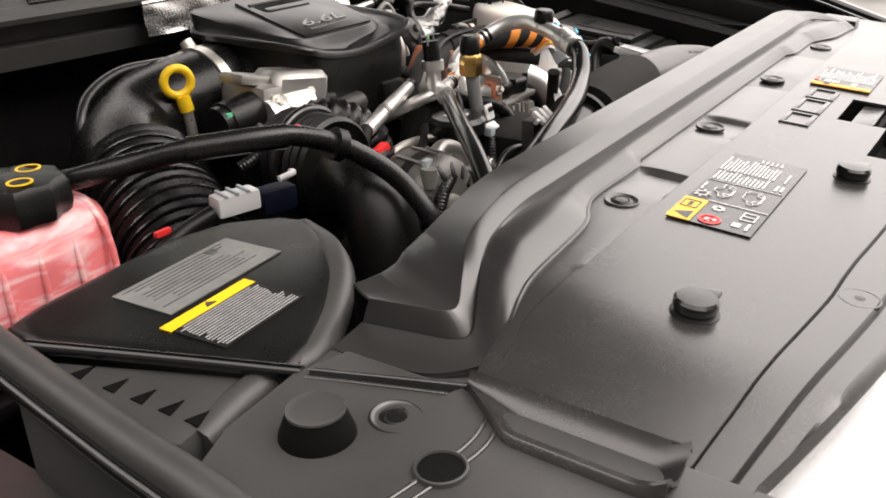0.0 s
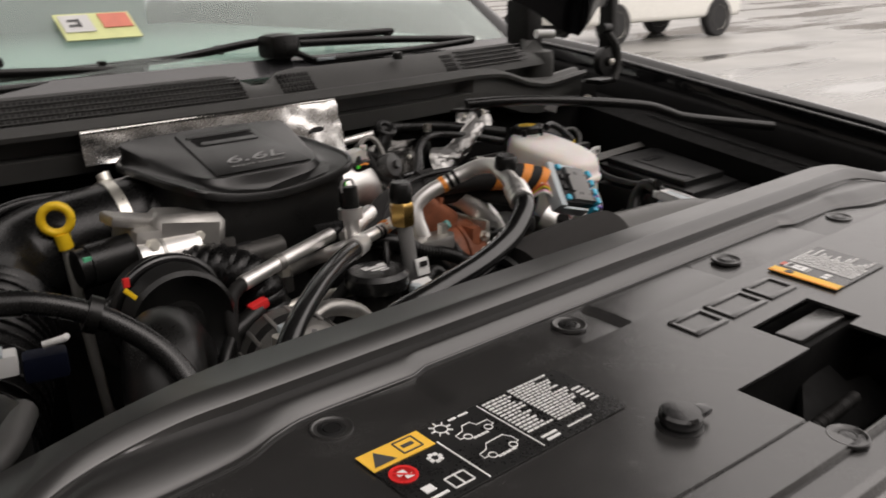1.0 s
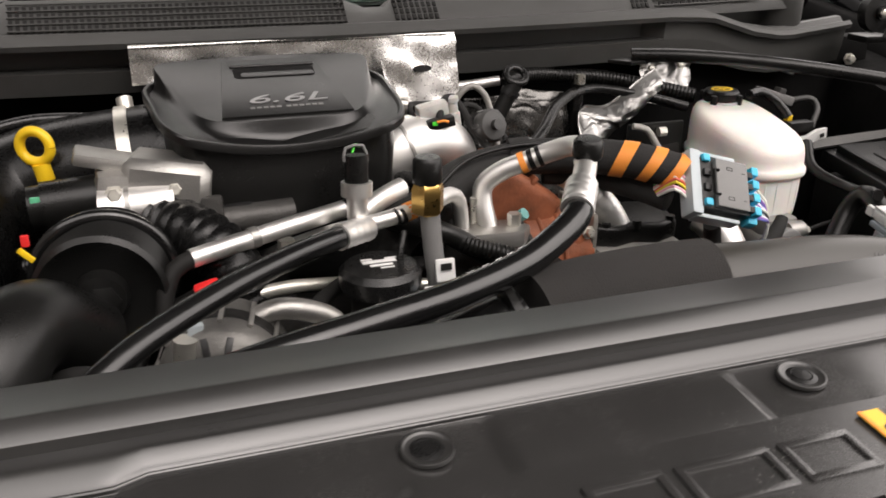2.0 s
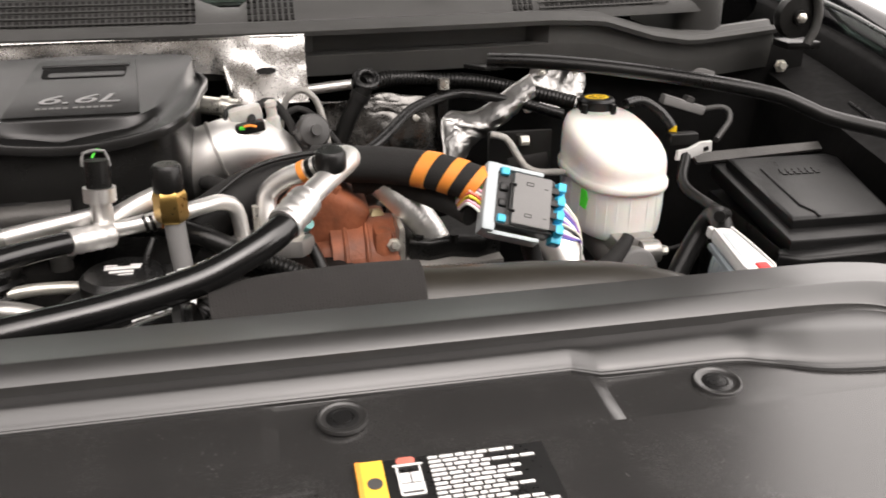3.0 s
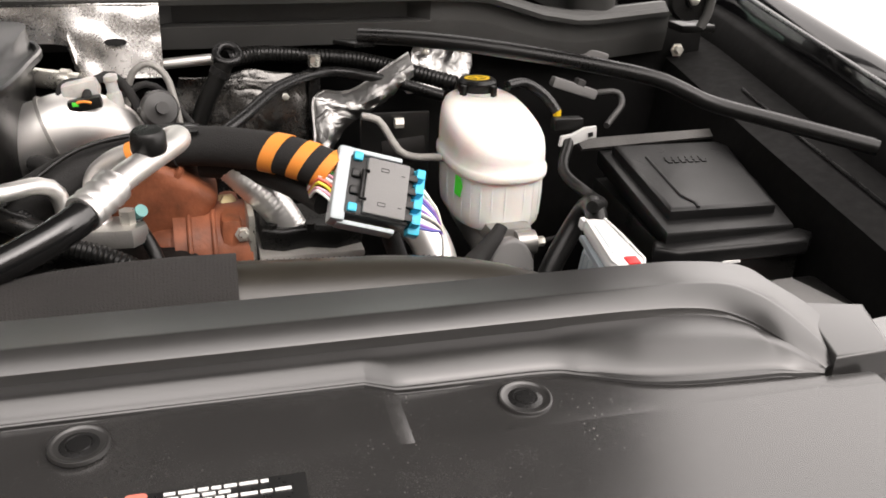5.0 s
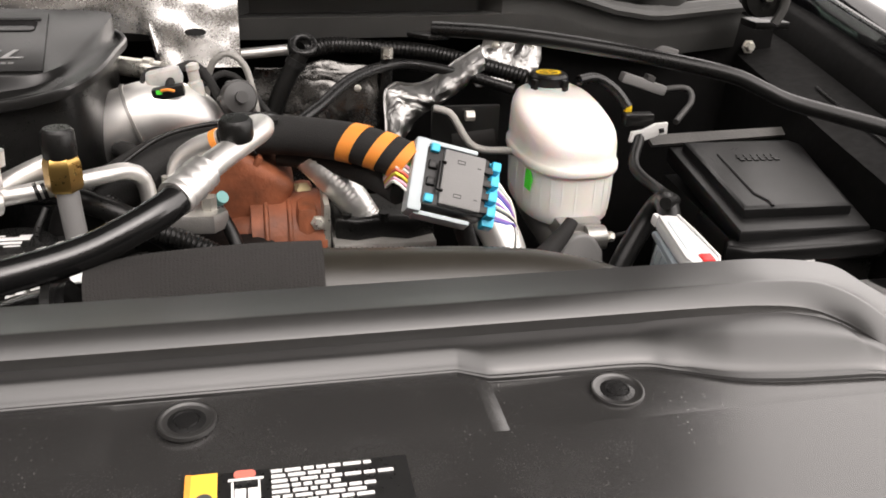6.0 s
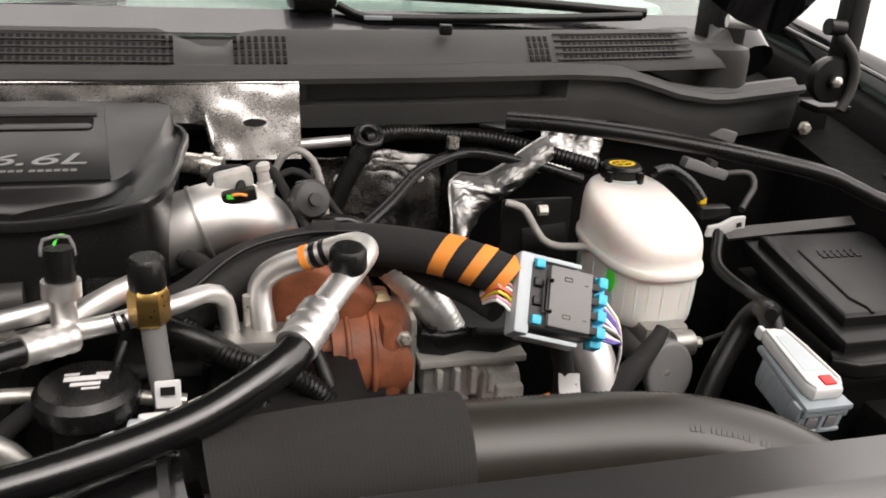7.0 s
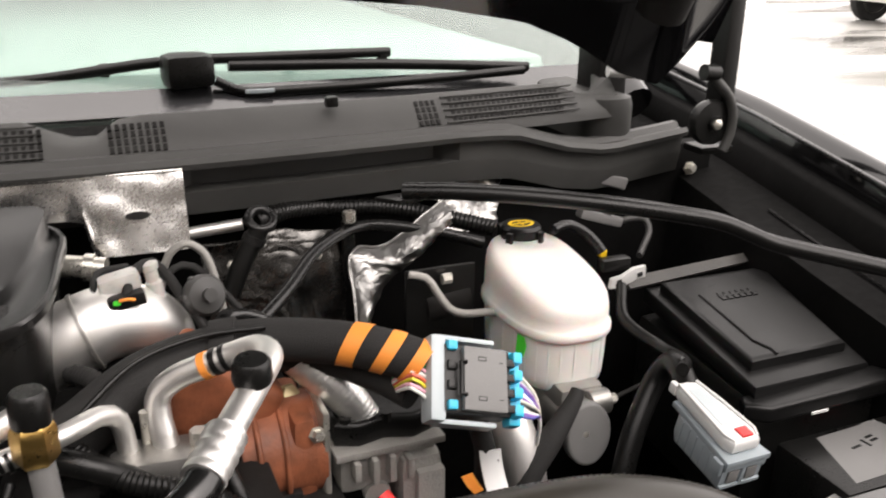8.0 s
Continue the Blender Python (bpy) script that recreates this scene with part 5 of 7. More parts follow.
for k in range(60):
    x = -0.231 + 0.369 * k / 59
    low = 1.248 if x < 0.045 else 1.214
    lean = 0.0010 + 0.0035 * min(1.0, max(0.0, (x - 0.035) / 0.02))
    lines.append([(x, 0.668 + (0.0022 + lean) * noise.noise((x * (20 + 4000 * lean), j * (0.8 + 150 * lean), 2)) - lean * j, 1.2905 + (low - 1.2905) * j / 6 + 0.0015 * noise.noise((x * 40, j, 5))) for j in range(7)])
part("foil_sheet", thick(strip(lines), 0.0015), FOIL, shield, sharp=60)
part("folded_rim", tube([(-0.231, 0.6655, 1.2875), (-0.05, 0.6655, 1.2885), (0.138, 0.6655, 1.2875)], 0.0022), FOIL, shield)
part("oval_cutout", moved(lathe([(0.010, 0), (0.010, 0.001), (0.001, 0.001)], m=Matrix.Diagonal((1.15, 0.40, 1, 1))), Matrix.Translation((0.092, 0.645, 1.252)) @ Matrix.Rotation(radians(80), 4, "X")), LABELK, shield)
# turbo outlet, throttle castings
turbo = thing("turbo_outlet", (0.05, 0.52, 1.15), "bright aluminium intake elbow with a sensor cluster", "intake elbow")
part("elbow", tube([(-0.07, 0.55, 1.13), (-0.03, 0.536, 1.160), (0.0, 0.530, 1.176), (0.030, 0.528, 1.190), (0.055, 0.532, 1.196), (0.078, 0.540, 1.190), (0.094, 0.550, 1.172), (0.100, 0.556, 1.14)], 0.034, 32, step=0.004, taper=lambda u: 1.08 - 0.22 * u), ALU, turbo)
part("weld_bead", tube([(0.034, 0.5285, 1.191), (0.037, 0.5287, 1.192)], 0.0348, 32), CAST, turbo)
part("upright_fitting", lathe([(0.009, 0), (0.009, 0.020), (0.007, 0.022), (0.007, 0.034), (0.009, 0.036), (0.009, 0.042), (0.003, 0.044)], (0.096, 0.540, 1.208), Matrix.Rotation(radians(-8), 4, "Y") @ Matrix.Scale(0.8, 4), 20), CLEARP, turbo)
part("neck", tube([(0.015, 0.605, 1.226), (0.058, 0.592, 1.222)], 0.010, 20), STEEL, turbo)
part("neck_collar", tube([(0.040, 0.597, 1.2238), (0.048, 0.595, 1.223)], 0.0125, 20), STEEL, turbo)
part("sensor_body", box(0.034, 0.020, 0.017, (0.066, 0.530, 1.231), 0.005, Matrix.Rotation(radians(-12), 4, "Y")), CLEARP, turbo)
part("sensor_plug", box(0.030, 0.013, 0.011, (0.070, 0.514, 1.221), 0.002, Matrix.Rotation(radians(-10), 4, "Y")), BLACK, turbo)
part("plug_wires", tube([(0.064, 0.506, 1.224), (0.070, 0.504, 1.2255), (0.076, 0.506, 1.2235)], 0.0014), ORANGE, turbo)

part("green_lock", box(0.006, 0.003, 0.004, (0.062, 0.5075, 1.222), 0.001), GREEN, turbo)
for pts, r in (([(0.070, 0.515, 1.222), (0.076, 0.530, 1.236), (0.094, 0.548, 1.239), (0.108, 0.546, 1.222), (0.117, 0.540, 1.204), (0.128, 0.528, 1.188), (0.140, 0.515, 1.165)], 0.0045),
               ([(0.100, 0.566, 1.215), (0.122, 0.572, 1.224), (0.140, 0.570, 1.214), (0.160, 0.560, 1.190), (0.175, 0.545, 1.170)], 0.0034),
               ([(0.060, 0.512, 1.216), (0.046, 0.525, 1.224), (0.050, 0.555, 1.232), (0.075, 0.580, 1.226)], 0.0030)):
    part("sensor_lead", tube(pts, r), CLOTH, turbo)
part("vacuum_line", tube([(0.100, 0.583, 1.190), (0.107, 0.572, 1.227), (0.115, 0.570, 1.240), (0.126, 0.570, 1.245), (0.137, 0.570, 1.239), (0.145, 0.568, 1.226), (0.151, 0.560, 1.196), (0.154, 0.552, 1.165)], 0.0036), DULL, turbo)
vv = Matrix.Translation((0.134, 0.536, 1.207)) @ Matrix.Rotation(radians(70), 4, "X") @ Matrix.Rotation(radians(15), 4, "Y")
part("vacuum_valve", moved(lathe([(0.012, -0.012), (0.0175, -0.006), (0.0185, 0.0), (0.0185, 0.006), (0.016, 0.010), (0.006, 0.012), (0.006, 0.018), (0.002, 0.018)], seg=28), vv), SIDEP, turbo)
for k in range(6):
    part("valve_rib", moved(box(0.003, 0.004, 0.013, (0.0180, 0, 0.0), 0.001), vv @ Matrix.Rotation(k * math.tau / 6, 4, "Z")), SIDEP, turbo)

thr = thing("throttle_valve", (-0.26, 0.47, 1.15), "cast aluminium throttle valve housing", "throttle")
part("housing", box(0.085, 0.07, 0.050, (-0.230, 0.470, 1.192), 0.012, Matrix.Rotation(radians(6), 4, "Y")), CAST, thr)
part("motor_barrel", tube([(-0.268, 0.440, 1.186), (-0.205, 0.436, 1.189)], 0.020, 24), ALU, thr, "bright cast motor barrel")
part("barrel_band", tube([(-0.246, 0.4386, 1.187), (-0.242, 0.4384, 1.1872)], 0.0212, 24), CAST, thr)
part("end_cover", box(0.076, 0.054, 0.050, (-0.208, 0.456, 1.2015), 0.008, Matrix.Rotation(radians(8), 4, "Y") @ Matrix.Rotation(radians(-12), 4, "Z"), segs=1), CAST, thr, "bright machined end cover")
part("top_web", box(0.074, 0.036, 0.012, (-0.250, 0.468, 1.222), 0.004, Matrix.Rotation(radians(14), 4, "Y")), CAST, thr)
part("rubber_elbow", tube([(-0.222, 0.430, 1.170), (-0.195, 0.405, 1.168), (-0.170, 0.385, 1.150), (-0.160, 0.375, 1.11)], 0.026, 24, ridges=0.0025, pitch=0.010), DUCT, thr)
part("green_tag", box(0.010, 0.004, 0.016, (-0.318, 0.440, 1.196), 0.001), mat("pale_green_plastic", (0.10, 0.45, 0.25), 0.4), thr)
part("motor", tube([(-0.315, 0.455, 1.190), (-0.255, 0.458, 1.193)], 0.022, 20), BLACK, thr)
part("motor_cap", tube([(-0.325, 0.455, 1.189), (-0.312, 0.455, 1.190)], 0.020, 20), BLACK, thr)
part("lower_arm", tube([(-0.20, 0.45, 1.18), (-0.17, 0.44, 1.155), (-0.165, 0.43, 1.12)], 0.017, 12), CASTD, thr)
part("cover_plate", box(0.05, 0.008, 0.045, (-0.190, 0.428, 1.172), 0.003), CASTD, thr)
part("outlet", tube([(-0.165, 0.44, 1.165), (-0.10, 0.445, 1.165)], 0.014, 18), CASTD, thr)
for x, z in ((-0.255, 1.222), (-0.205, 1.222), (-0.185, 1.19)):
    bolt(thr, (x, 0.432, z - 0.02), (0, -1, 0.3), 0.006, 0.007)
part("red_lock", box(0.006, 0.004, 0.009, (-0.319, 0.345, 1.201), 0.001), RED, thr)
part("yellow_tag", box(0.014, 0.003, 0.0045, (-0.319, 0.338, 1.192), 0.001, Matrix.Rotation(radians(48), 4, "Y")), YELLOW, thr)

pump = thing("belt_pulley", (-0.26, 0.33, 1.12), "black ribbed belt pulley on the engine front", "pulley")
PX, PZ = -0.268, 1.148
w = Matrix.Rotation(radians(90), 4, "X") @ Matrix.Rotation(radians(-6), 4, "Y")
prof = [(0.012, -0.035), (0.047, -0.035)]
for k in range(6):
    prof += [(0.053, -0.033 + 0.011 * k), (0.050, -0.028 + 0.011 * k)]
prof += [(0.053, 0.034), (0.049, 0.038), (0.040, 0.030), (0.022, 0.028), (0.020, 0.040), (0.008, 0.042)]
part("drum", lathe(prof, (PX, 0.375, PZ), w, 48), BLACK, pump)
part("hub_nut", lathe([(0.013, 0), (0.013, 0.010), (0.008, 0.012)], (PX, 0.342, PZ), w, 6), BLACK, pump)
part("belt", tube([(PX + 0.0545 * math.cos(a), 0.380, PZ + 0.0545 * math.sin(a)) for a in [radians(10 * k - 20) for k in range(24)]], 0.006), RUBBER, pump)

brk = thing("engine_bracket", (-0.16, 0.29, 1.05), "cast aluminium accessory bracket with a lifting eye", "bracket")
part("web", box(0.10, 0.025, 0.05, (-0.135, 0.300, 1.075), 0.010), CAST, brk)
part("lifting_eye", moved(lathe([(0.019, -0.004), (0.019, 0.004), (0.009, 0.004), (0.009, -0.004)], seg=24), Matrix.Translation((-0.182, 0.285, 1.128)) @ Matrix.Rotation(radians(65), 4, "X")), STEEL, brk)
part("arm", tube([(-0.17, 0.29, 1.13), (-0.14, 0.295, 1.140), (-0.10, 0.30, 1.125), (-0.08, 0.30, 1.10)], 0.009), CAST, brk)
part("rail", tube([(-0.17, 0.36, 1.120), (-0.12, 0.365, 1.125), (-0.05, 0.375, 1.115), (0.02, 0.37, 1.105)], 0.006), STEEL, brk)
for x in (-0.19, -0.15, -0.10, -0.06):
    bolt(brk, (x, 0.284, 1.10), (0, -1, 0.2), 0.006, 0.008)
rp = thing("red_sensor_plug", (-0.19, 0.345, 1.14), "black sensor plug with a red lock", "plug")
part("body", tube([(-0.225, 0.335, 1.125), (-0.188, 0.345, 1.137)], 0.011), BLACK, rp)
part("red_lock", box(0.021, 0.012, 0.010, (-0.190, 0.343, 1.144), 0.003, Matrix.Rotation(radians(-14), 4, "Y")), RED, rp)
part("lead", tube([(-0.225, 0.335, 1.125), (-0.25, 0.31, 1.10), (-0.26, 0.28, 1.03)], 0.007), BLACK, rp)

oil = thing("oil_filler_cap", (-0.05, 0.31, 1.14), "black oil filler cap with white oil can symbol", "cap")
part("cap", lathe([(0.034, 0), (0.036, 0.006), (0.036, 0.016), (0.031, 0.021), (0.012, 0.022), (0.002, 0.022)], (-0.045, 0.335, 1.128), None, 32), SATIN, oil)
part("symbol", moved(bars([(0, 0.004, 0.030, 0.006), (-0.010, 0.010, 0.010, 0.003), (0.012, 0.009, 0.012, 0.003), (0.0, -0.004, 0.020, 0.004), (0.004, -0.010, 0.012, 0.002)], h=0.0005), Matrix.Translation((-0.045, 0.335, 1.1504))), PRINT, oil)
part("neck", lathe([(0.026, 0), (0.026, 0.06)], (-0.045, 0.335, 1.07), None, 24), DARK, oil)

# refrigerant lines
ac = thing("refrigerant_pipe", (-0.05, 0.36, 1.17), "aluminium refrigerant pipe with pressure sensor", "pipe")
part("pipe", tube([(-0.128, 0.500, 1.098), (-0.100, 0.425, 1.140), (-0.075, 0.375, 1.168), (-0.055, 0.357, 1.178), (-0.02, 0.360, 1.183), (0.015, 0.372, 1.187), (0.040, 0.395, 1.184), (0.052, 0.405, 1.172), (0.056, 0.405, 1.145)], 0.0075), ALU, ac)
part("branch", tube([(-0.058, 0.372, 1.180), (-0.025, 0.385, 1.193), (-0.008, 0.392, 1.197)], 0.0095), ALU, ac)
part("crimp", tube([(-0.052, 0.350, 1.178), (-0.082, 0.325, 1.1825)], 0.0108, ridges=0.0009, pitch=0.009), ALU, ac)
part("long_sleeve", tube([(-0.200, 0.354, 1.167), (-0.125, 0.377, 1.175), (-0.060, 0.396, 1.181)], 0.0082, 20), ALU, ac)
part("sleeve_joint", tube([(-0.150, 0.3695, 1.1725), (-0.143, 0.3717, 1.1732)], 0.0094, 20), CAST, ac)
part("sleeve_bend", tube([(-0.198, 0.3545, 1.167), (-0.215, 0.348, 1.160), (-0.225, 0.335, 1.135), (-0.225, 0.32, 1.08)], 0.0075, 14), DARK, ac)
part("dark_joint", tube([(-0.062, 0.3955, 1.1808), (-0.054, 0.398, 1.1818)], 0.0090), BLACK, ac)
for x in (-0.026, -0.020):
    part("black_band", tube([(x, 0.3585, 1.1815), (x + 0.003, 0.3595, 1.1822)], 0.0082), BLACK, ac)
part("orange_band", tube([(-0.013, 0.3625, 1.1835), (-0.006, 0.365, 1.1845)], 0.0085), ORANGE, ac)
part("sensor_boss", tube([(-0.058, 0.358, 1.178), (-0.058, 0.360, 1.206)], 0.009), ALU, ac)
part("sensor_collar", tube([(-0.058, 0.360, 1.205), (-0.0575, 0.361, 1.217)], 0.0135, 18), ALU, ac)
part("sensor_plug", tube([(-0.0575, 0.361, 1.217), (-0.057, 0.364, 1.240)], 0.0105), BLACK, ac)
part("plug_clip", tube([(-0.068, 0.360, 1.236), (-0.066, 0.362, 1.247), (-0.050, 0.366, 1.247), (-0.047, 0.364, 1.234)], 0.0014), GREYP, ac)
part("plug_wire", tube([(-0.060, 0.364, 1.242), (-0.056, 0.368, 1.248), (-0.052, 0.371, 1.245)], 0.0011), GREEN, ac)
for x, y in ((-0.112, 0.420),):
    part("bolt_post", tube([(x, y, 1.12), (x, y, 1.138)], 0.010), CASTD, ac)
    part("bolt_head", tube([(x, y, 1.138), (x, y, 1.148)], 0.008, 6), STEEL, ac)
hose("refrigerant_hose", [(-0.055, 0.348, 1.178), (-0.085, 0.322, 1.183), (-0.128, 0.288, 1.186), (-0.19, 0.235, 1.186), (-0.255, 0.175, 1.178), (-0.30, 0.13, 1.15), (-0.32, 0.11, 1.08)], 0.0095, RUBBER, "slim black refrigerant hose crossing the engine front")

svc = thing("service_valve", (0.0, 0.345, 1.14), "brass service valve with black cap on a grey post", "valve")
part("brass_body", lathe([(0.0125, 0), (0.0145, 0.003), (0.0145, 0.022), (0.0125, 0.027), (0.010, 0.029)], (0.0005, 0.343, 1.189), None, 6), BRASS, svc)
part("cap", lathe([(0.0125, 0), (0.0130, 0.004), (0.0125, 0.020), (0.010, 0.023), (0.002, 0.023)], (0.0005, 0.344, 1.216), None, 20), BLACK, svc)
part("post", tube([(0.002, 0.342, 1.19), (0.004, 0.339, 1.16), (0.008, 0.335, 1.12)], 0.0088), GREYP, svc)
part("white_bracket", box(0.018, 0.004, 0.020, (0.010, 0.322, 1.142), 0.002, Matrix.Rotation(radians(-15), 4, "X")), WHITE, svc)
part("bracket_foot", box(0.026, 0.004, 0.012, (0.002, 0.314, 1.126), 0.002, Matrix.Rotation(radians(-55), 4, "X")), WHITE, svc)
part("bracket_clip", box(0.012, 0.012, 0.012, (-0.012, 0.308, 1.124), 0.003), PALE, svc)
part("bracket_slot", box(0.010, 0.001, 0.006, (0.010, 0.3192, 1.146), 0, Matrix.Rotation(radians(-15), 4, "X")), LABELK, svc)

suc = thing("suction_line", (0.11, 0.33, 1.2), "aluminium suction pipe crimped to a thick black hose", "pipe")
part("pipe", tube([(0.094, 0.246, 1.2165), (0.118, 0.284, 1.226), (0.140, 0.322, 1.230), (0.1545, 0.352, 1.231), (0.152, 0.378, 1.226), (0.138, 0.395, 1.216), (0.118, 0.404, 1.206), (0.098, 0.413, 1.196), (0.083, 0.418, 1.182), (0.080, 0.414, 1.165), (0.085, 0.402, 1.135)], 0.0098, 16, step=0.005), ALU, suc)
part("crimp_sleeve", tube([(0.092, 0.243, 1.2155), (0.101, 0.257, 1.2195), (0.111, 0.273, 1.2238)], 0.0128, 18, ridges=0.0014, pitch=0.009), ALU, suc)
part("port", tube([(0.134, 0.316, 1.228), (0.135, 0.312, 1.238)], 0.0090), ALU, suc)
part("port_cap", lathe([(0.0125, 0), (0.0135, 0.003), (0.0130, 0.014), (0.0105, 0.017), (0.002, 0.0172)], (0.135, 0.312, 1.236), Matrix.Rotation(radians(6), 4, "X"), 20), BLACK, suc)
for k, (a, b, mt) in enumerate((((0.1195, 0.4035, 1.2067), (0.1145, 0.4055, 1.2042), ORANGE), ((0.1265, 0.4003, 1.2100), (0.1225, 0.4022, 1.2080), BLACK), ((0.1330, 0.3975, 1.2133), (0.1295, 0.3990, 1.2115), BLACK))):
    part("band", tube([a, b], 0.0106, 16), mt, suc)
part("flange", slab([(0.045, 0.382), (0.110, 0.378), (0.122, 0.392), (0.116, 0.412), (0.060, 0.420), (0.042, 0.405)], 1.128, 1.146, 0.004), CAST, suc)
part("flange_bolt", tube([(0.106, 0.395, 1.146), (0.106, 0.395, 1.158)], 0.007, 6), STEEL, suc)
part("stud", tube([(0.070, 0.412, 1.146), (0.070, 0.412, 1.172)], 0.004), STEEL, suc)
part("black_hose", tube([(0.097, 0.250, 1.2175), (0.088, 0.236, 1.213), (0.066, 0.222, 1.204), (0.029, 0.205, 1.193), (-0.03, 0.183, 1.187), (-0.10, 0.163, 1.184), (-0.17, 0.146, 1.180), (-0.24, 0.13, 1.168), (-0.30, 0.115, 1.13), (-0.33, 0.11, 1.06)], 0.0116, 20), RUBBER, suc)
rows = bmesh.new()
pts = spline([(0.077, 0.2340, 1.2198), (0.057, 0.2225, 1.2121), (0.028, 0.2110, 1.2032), (-0.031, 0.1905, 1.1955), (-0.101, 0.1715, 1.1910), (-0.171, 0.1545, 1.1868)], 0.006)
for a, b in zip(pts[::2], pts[1::2]):
    tube([a, b], 0.0005, 4, bm=rows, smooth=False)
part("printed_marks", rows, PRINT, suc)

# foam-sleeved charge pipe behind the cover
chg = thing("charge_air_hose", (0.2, 0.2, 1.12), "thick charge air hose, half in a charcoal foam sleeve", "hose")
part("foam_sleeve", tube([(0.040, 0.198, 1.1455), (0.08, 0.200, 1.151), (0.14, 0.201, 1.1535), (0.190, 0.2, 1.1535)], 0.0400, 40, step=0.0012, ridges=0.0003, pitch=0.0026), FOAM, chg)
part("rubber_hose", tube([(0.17, 0.2, 1.1535), (0.24, 0.2, 1.150), (0.30, 0.2, 1.147), (0.355, 0.194, 1.142), (0.405, 0.172, 1.132), (0.445, 0.130, 1.110), (0.470, 0.08, 1.07), (0.48, 0.05, 1.0)], 0.0355, 32), mat("woven_sheen_rubber", (0.020, 0.0176, 0.0135), 0.34, bump=0.08, bscale=900, rvar=0.06, ior=1.52), chg)
part("inner_pipe", tube([(-0.06, 0.19, 1.11), (-0.02, 0.195, 1.13), (0.03, 0.198, 1.143)], 0.034, 24), RUBBER, chg)
part("clamp_band", tube([(0.016, 0.198, 1.142), (0.022, 0.198, 1.143)], 0.0405, 32), BLACK, chg)
stitch = bmesh.new()
core = spline([(0.17, 0.2, 1.1535), (0.24, 0.2, 1.150), (0.30, 0.2, 1.147), (0.355, 0.194, 1.142), (0.405, 0.172, 1.132), (0.445, 0.130, 1.110)], 0.0038)
for k in range(6, len(core) - 6):
    run = (core[k + 1] - core[k - 1]).normalized()
    side = Vector((0, 0, 1)).cross(run).normalized()
    out = (run.cross(side) * 0.88 + side * 0.47).normalized()
    at = core[k] + out * 0.0355
    turn = Matrix((run, out.cross(run), out)).transposed().to_4x4()
    box(0.0010, 0.0040 + 0.001 * (k % 3), 0.0007, (0, 0, 0), 0, Matrix.Translation(at) @ turn, stitch)
    if k > len(core) - 24:
        low = (run.cross(side) * 0.62 - side * 0.78).normalized()
        box(0.0010, 0.0035, 0.0007, (0, 0, 0), 0, Matrix.Translation(core[k] + low * 0.0355) @ Matrix((run, low.cross(run), low)).transposed().to_4x4(), stitch)
tagged(part("woven_edge", stitch, SIDEP, chg), kind="stuff")
printed = bmesh.new()
rng = random.Random(17)
for k in range(42, len(core) - 8):
    if k % 9 == 0:
        continue
    run = (core[k + 1] - core[k - 1]).normalized()
    side = Vector((0, 0, 1)).cross(run).normalized()
    out = (run.cross(side) * 0.80 - side * 0.60).normalized()
    box(0.0026, 0.0034 + 0.0012 * rng.random(), 0.0004, (0, 0, 0), 0, Matrix.Translation(core[k] + out * 0.0356) @ Matrix((run, out.cross(run), out)).transposed().to_4x4(), printed)
tagged(part("printed_mark", printed, SIDEP, chg), kind="stuff")

clip = thing("hose_clip", (-0.004, 0.238, 1.15), "white ribbed plastic clip beside the charge air hose", "clip")
for k in range(3):
    part("rib", box(0.0065, 0.020, 0.006, (-0.016 + 0.010 * k, 0.236 - 0.001 * k, 1.152 + 0.001 * k), 0.0015, Matrix.Rotation(radians(38), 4, "X")), WHITE, clip)
part("cross_bar", box(0.044, 0.005, 0.007, (-0.004, 0.235, 1.149), 0.0015, Matrix.Rotation(radians(38), 4, "X")), WHITE, clip)
part("foot", box(0.030, 0.018, 0.05, (-0.004, 0.250, 1.122), 0.003), CASTD, clip)

# exhaust gas valve
egr = thing("exhaust_gas_valve", (0.16, 0.46, 1.05), "rust-brown exhaust gas valve with grey actuator", "valve")
part("body", slab(rounded(0.150, 0.455, 0.105, 0.10, 0.035, 6), 1.02, 1.120, 0.028, segs=6), IRON, egr)
part("inlet", box(0.092, 0.066, 0.072, (0.124, 0.455, 1.143), 0.012, Matrix.Rotation(radians(35), 4, "Y"), segs=3), IRON, egr)
part("inlet_rib", box(0.006, 0.058, 0.010, (0.145, 0.452, 1.172), 0.002, Matrix.Rotation(radians(35), 4, "Y")), IRON, egr)
part("barrel", tube([(0.135, 0.440, 1.088), (0.205, 0.442, 1.088)], 0.046, 28), IRON, egr)
part("flange", box(0.008, 0.088, 0.098, (0.206, 0.442, 1.088), 0.006), STEEL, egr)
part("flange_web", box(0.02, 0.085, 0.09, (0.188, 0.442, 1.088), 0.008), IRON, egr)
part("recess", box(0.045, 0.01, 0.018, (0.160, 0.396, 1.062), 0.002), LABELK, egr)
bolt(egr, (0.186, 0.455, 1.126), (0.1, -0.7, 0.6), 0.0085, 0.012, BRASSY)
for x in (0.150, 0.172):
    part("casting_rib", tube([(x, 0.400, 1.055), (x, 0.393, 1.085), (x, 0.402, 1.115), (x, 0.43, 1.133), (x, 0.46, 1.135)], 0.0026), IRON, egr)
bolt(egr, (0.198, 0.40, 1.118), (0, -1, 0.3), 0.005, 0.008)
act = part("actuator", box(0.09, 0.055, 0.045, (0.262, 0.43, 1.072), 0.008), DULL, egr, "grey die-cast actuator")
part("actuator_neck", box(0.04, 0.045, 0.07, (0.290, 0.415, 1.045), 0.010), DULL, act)
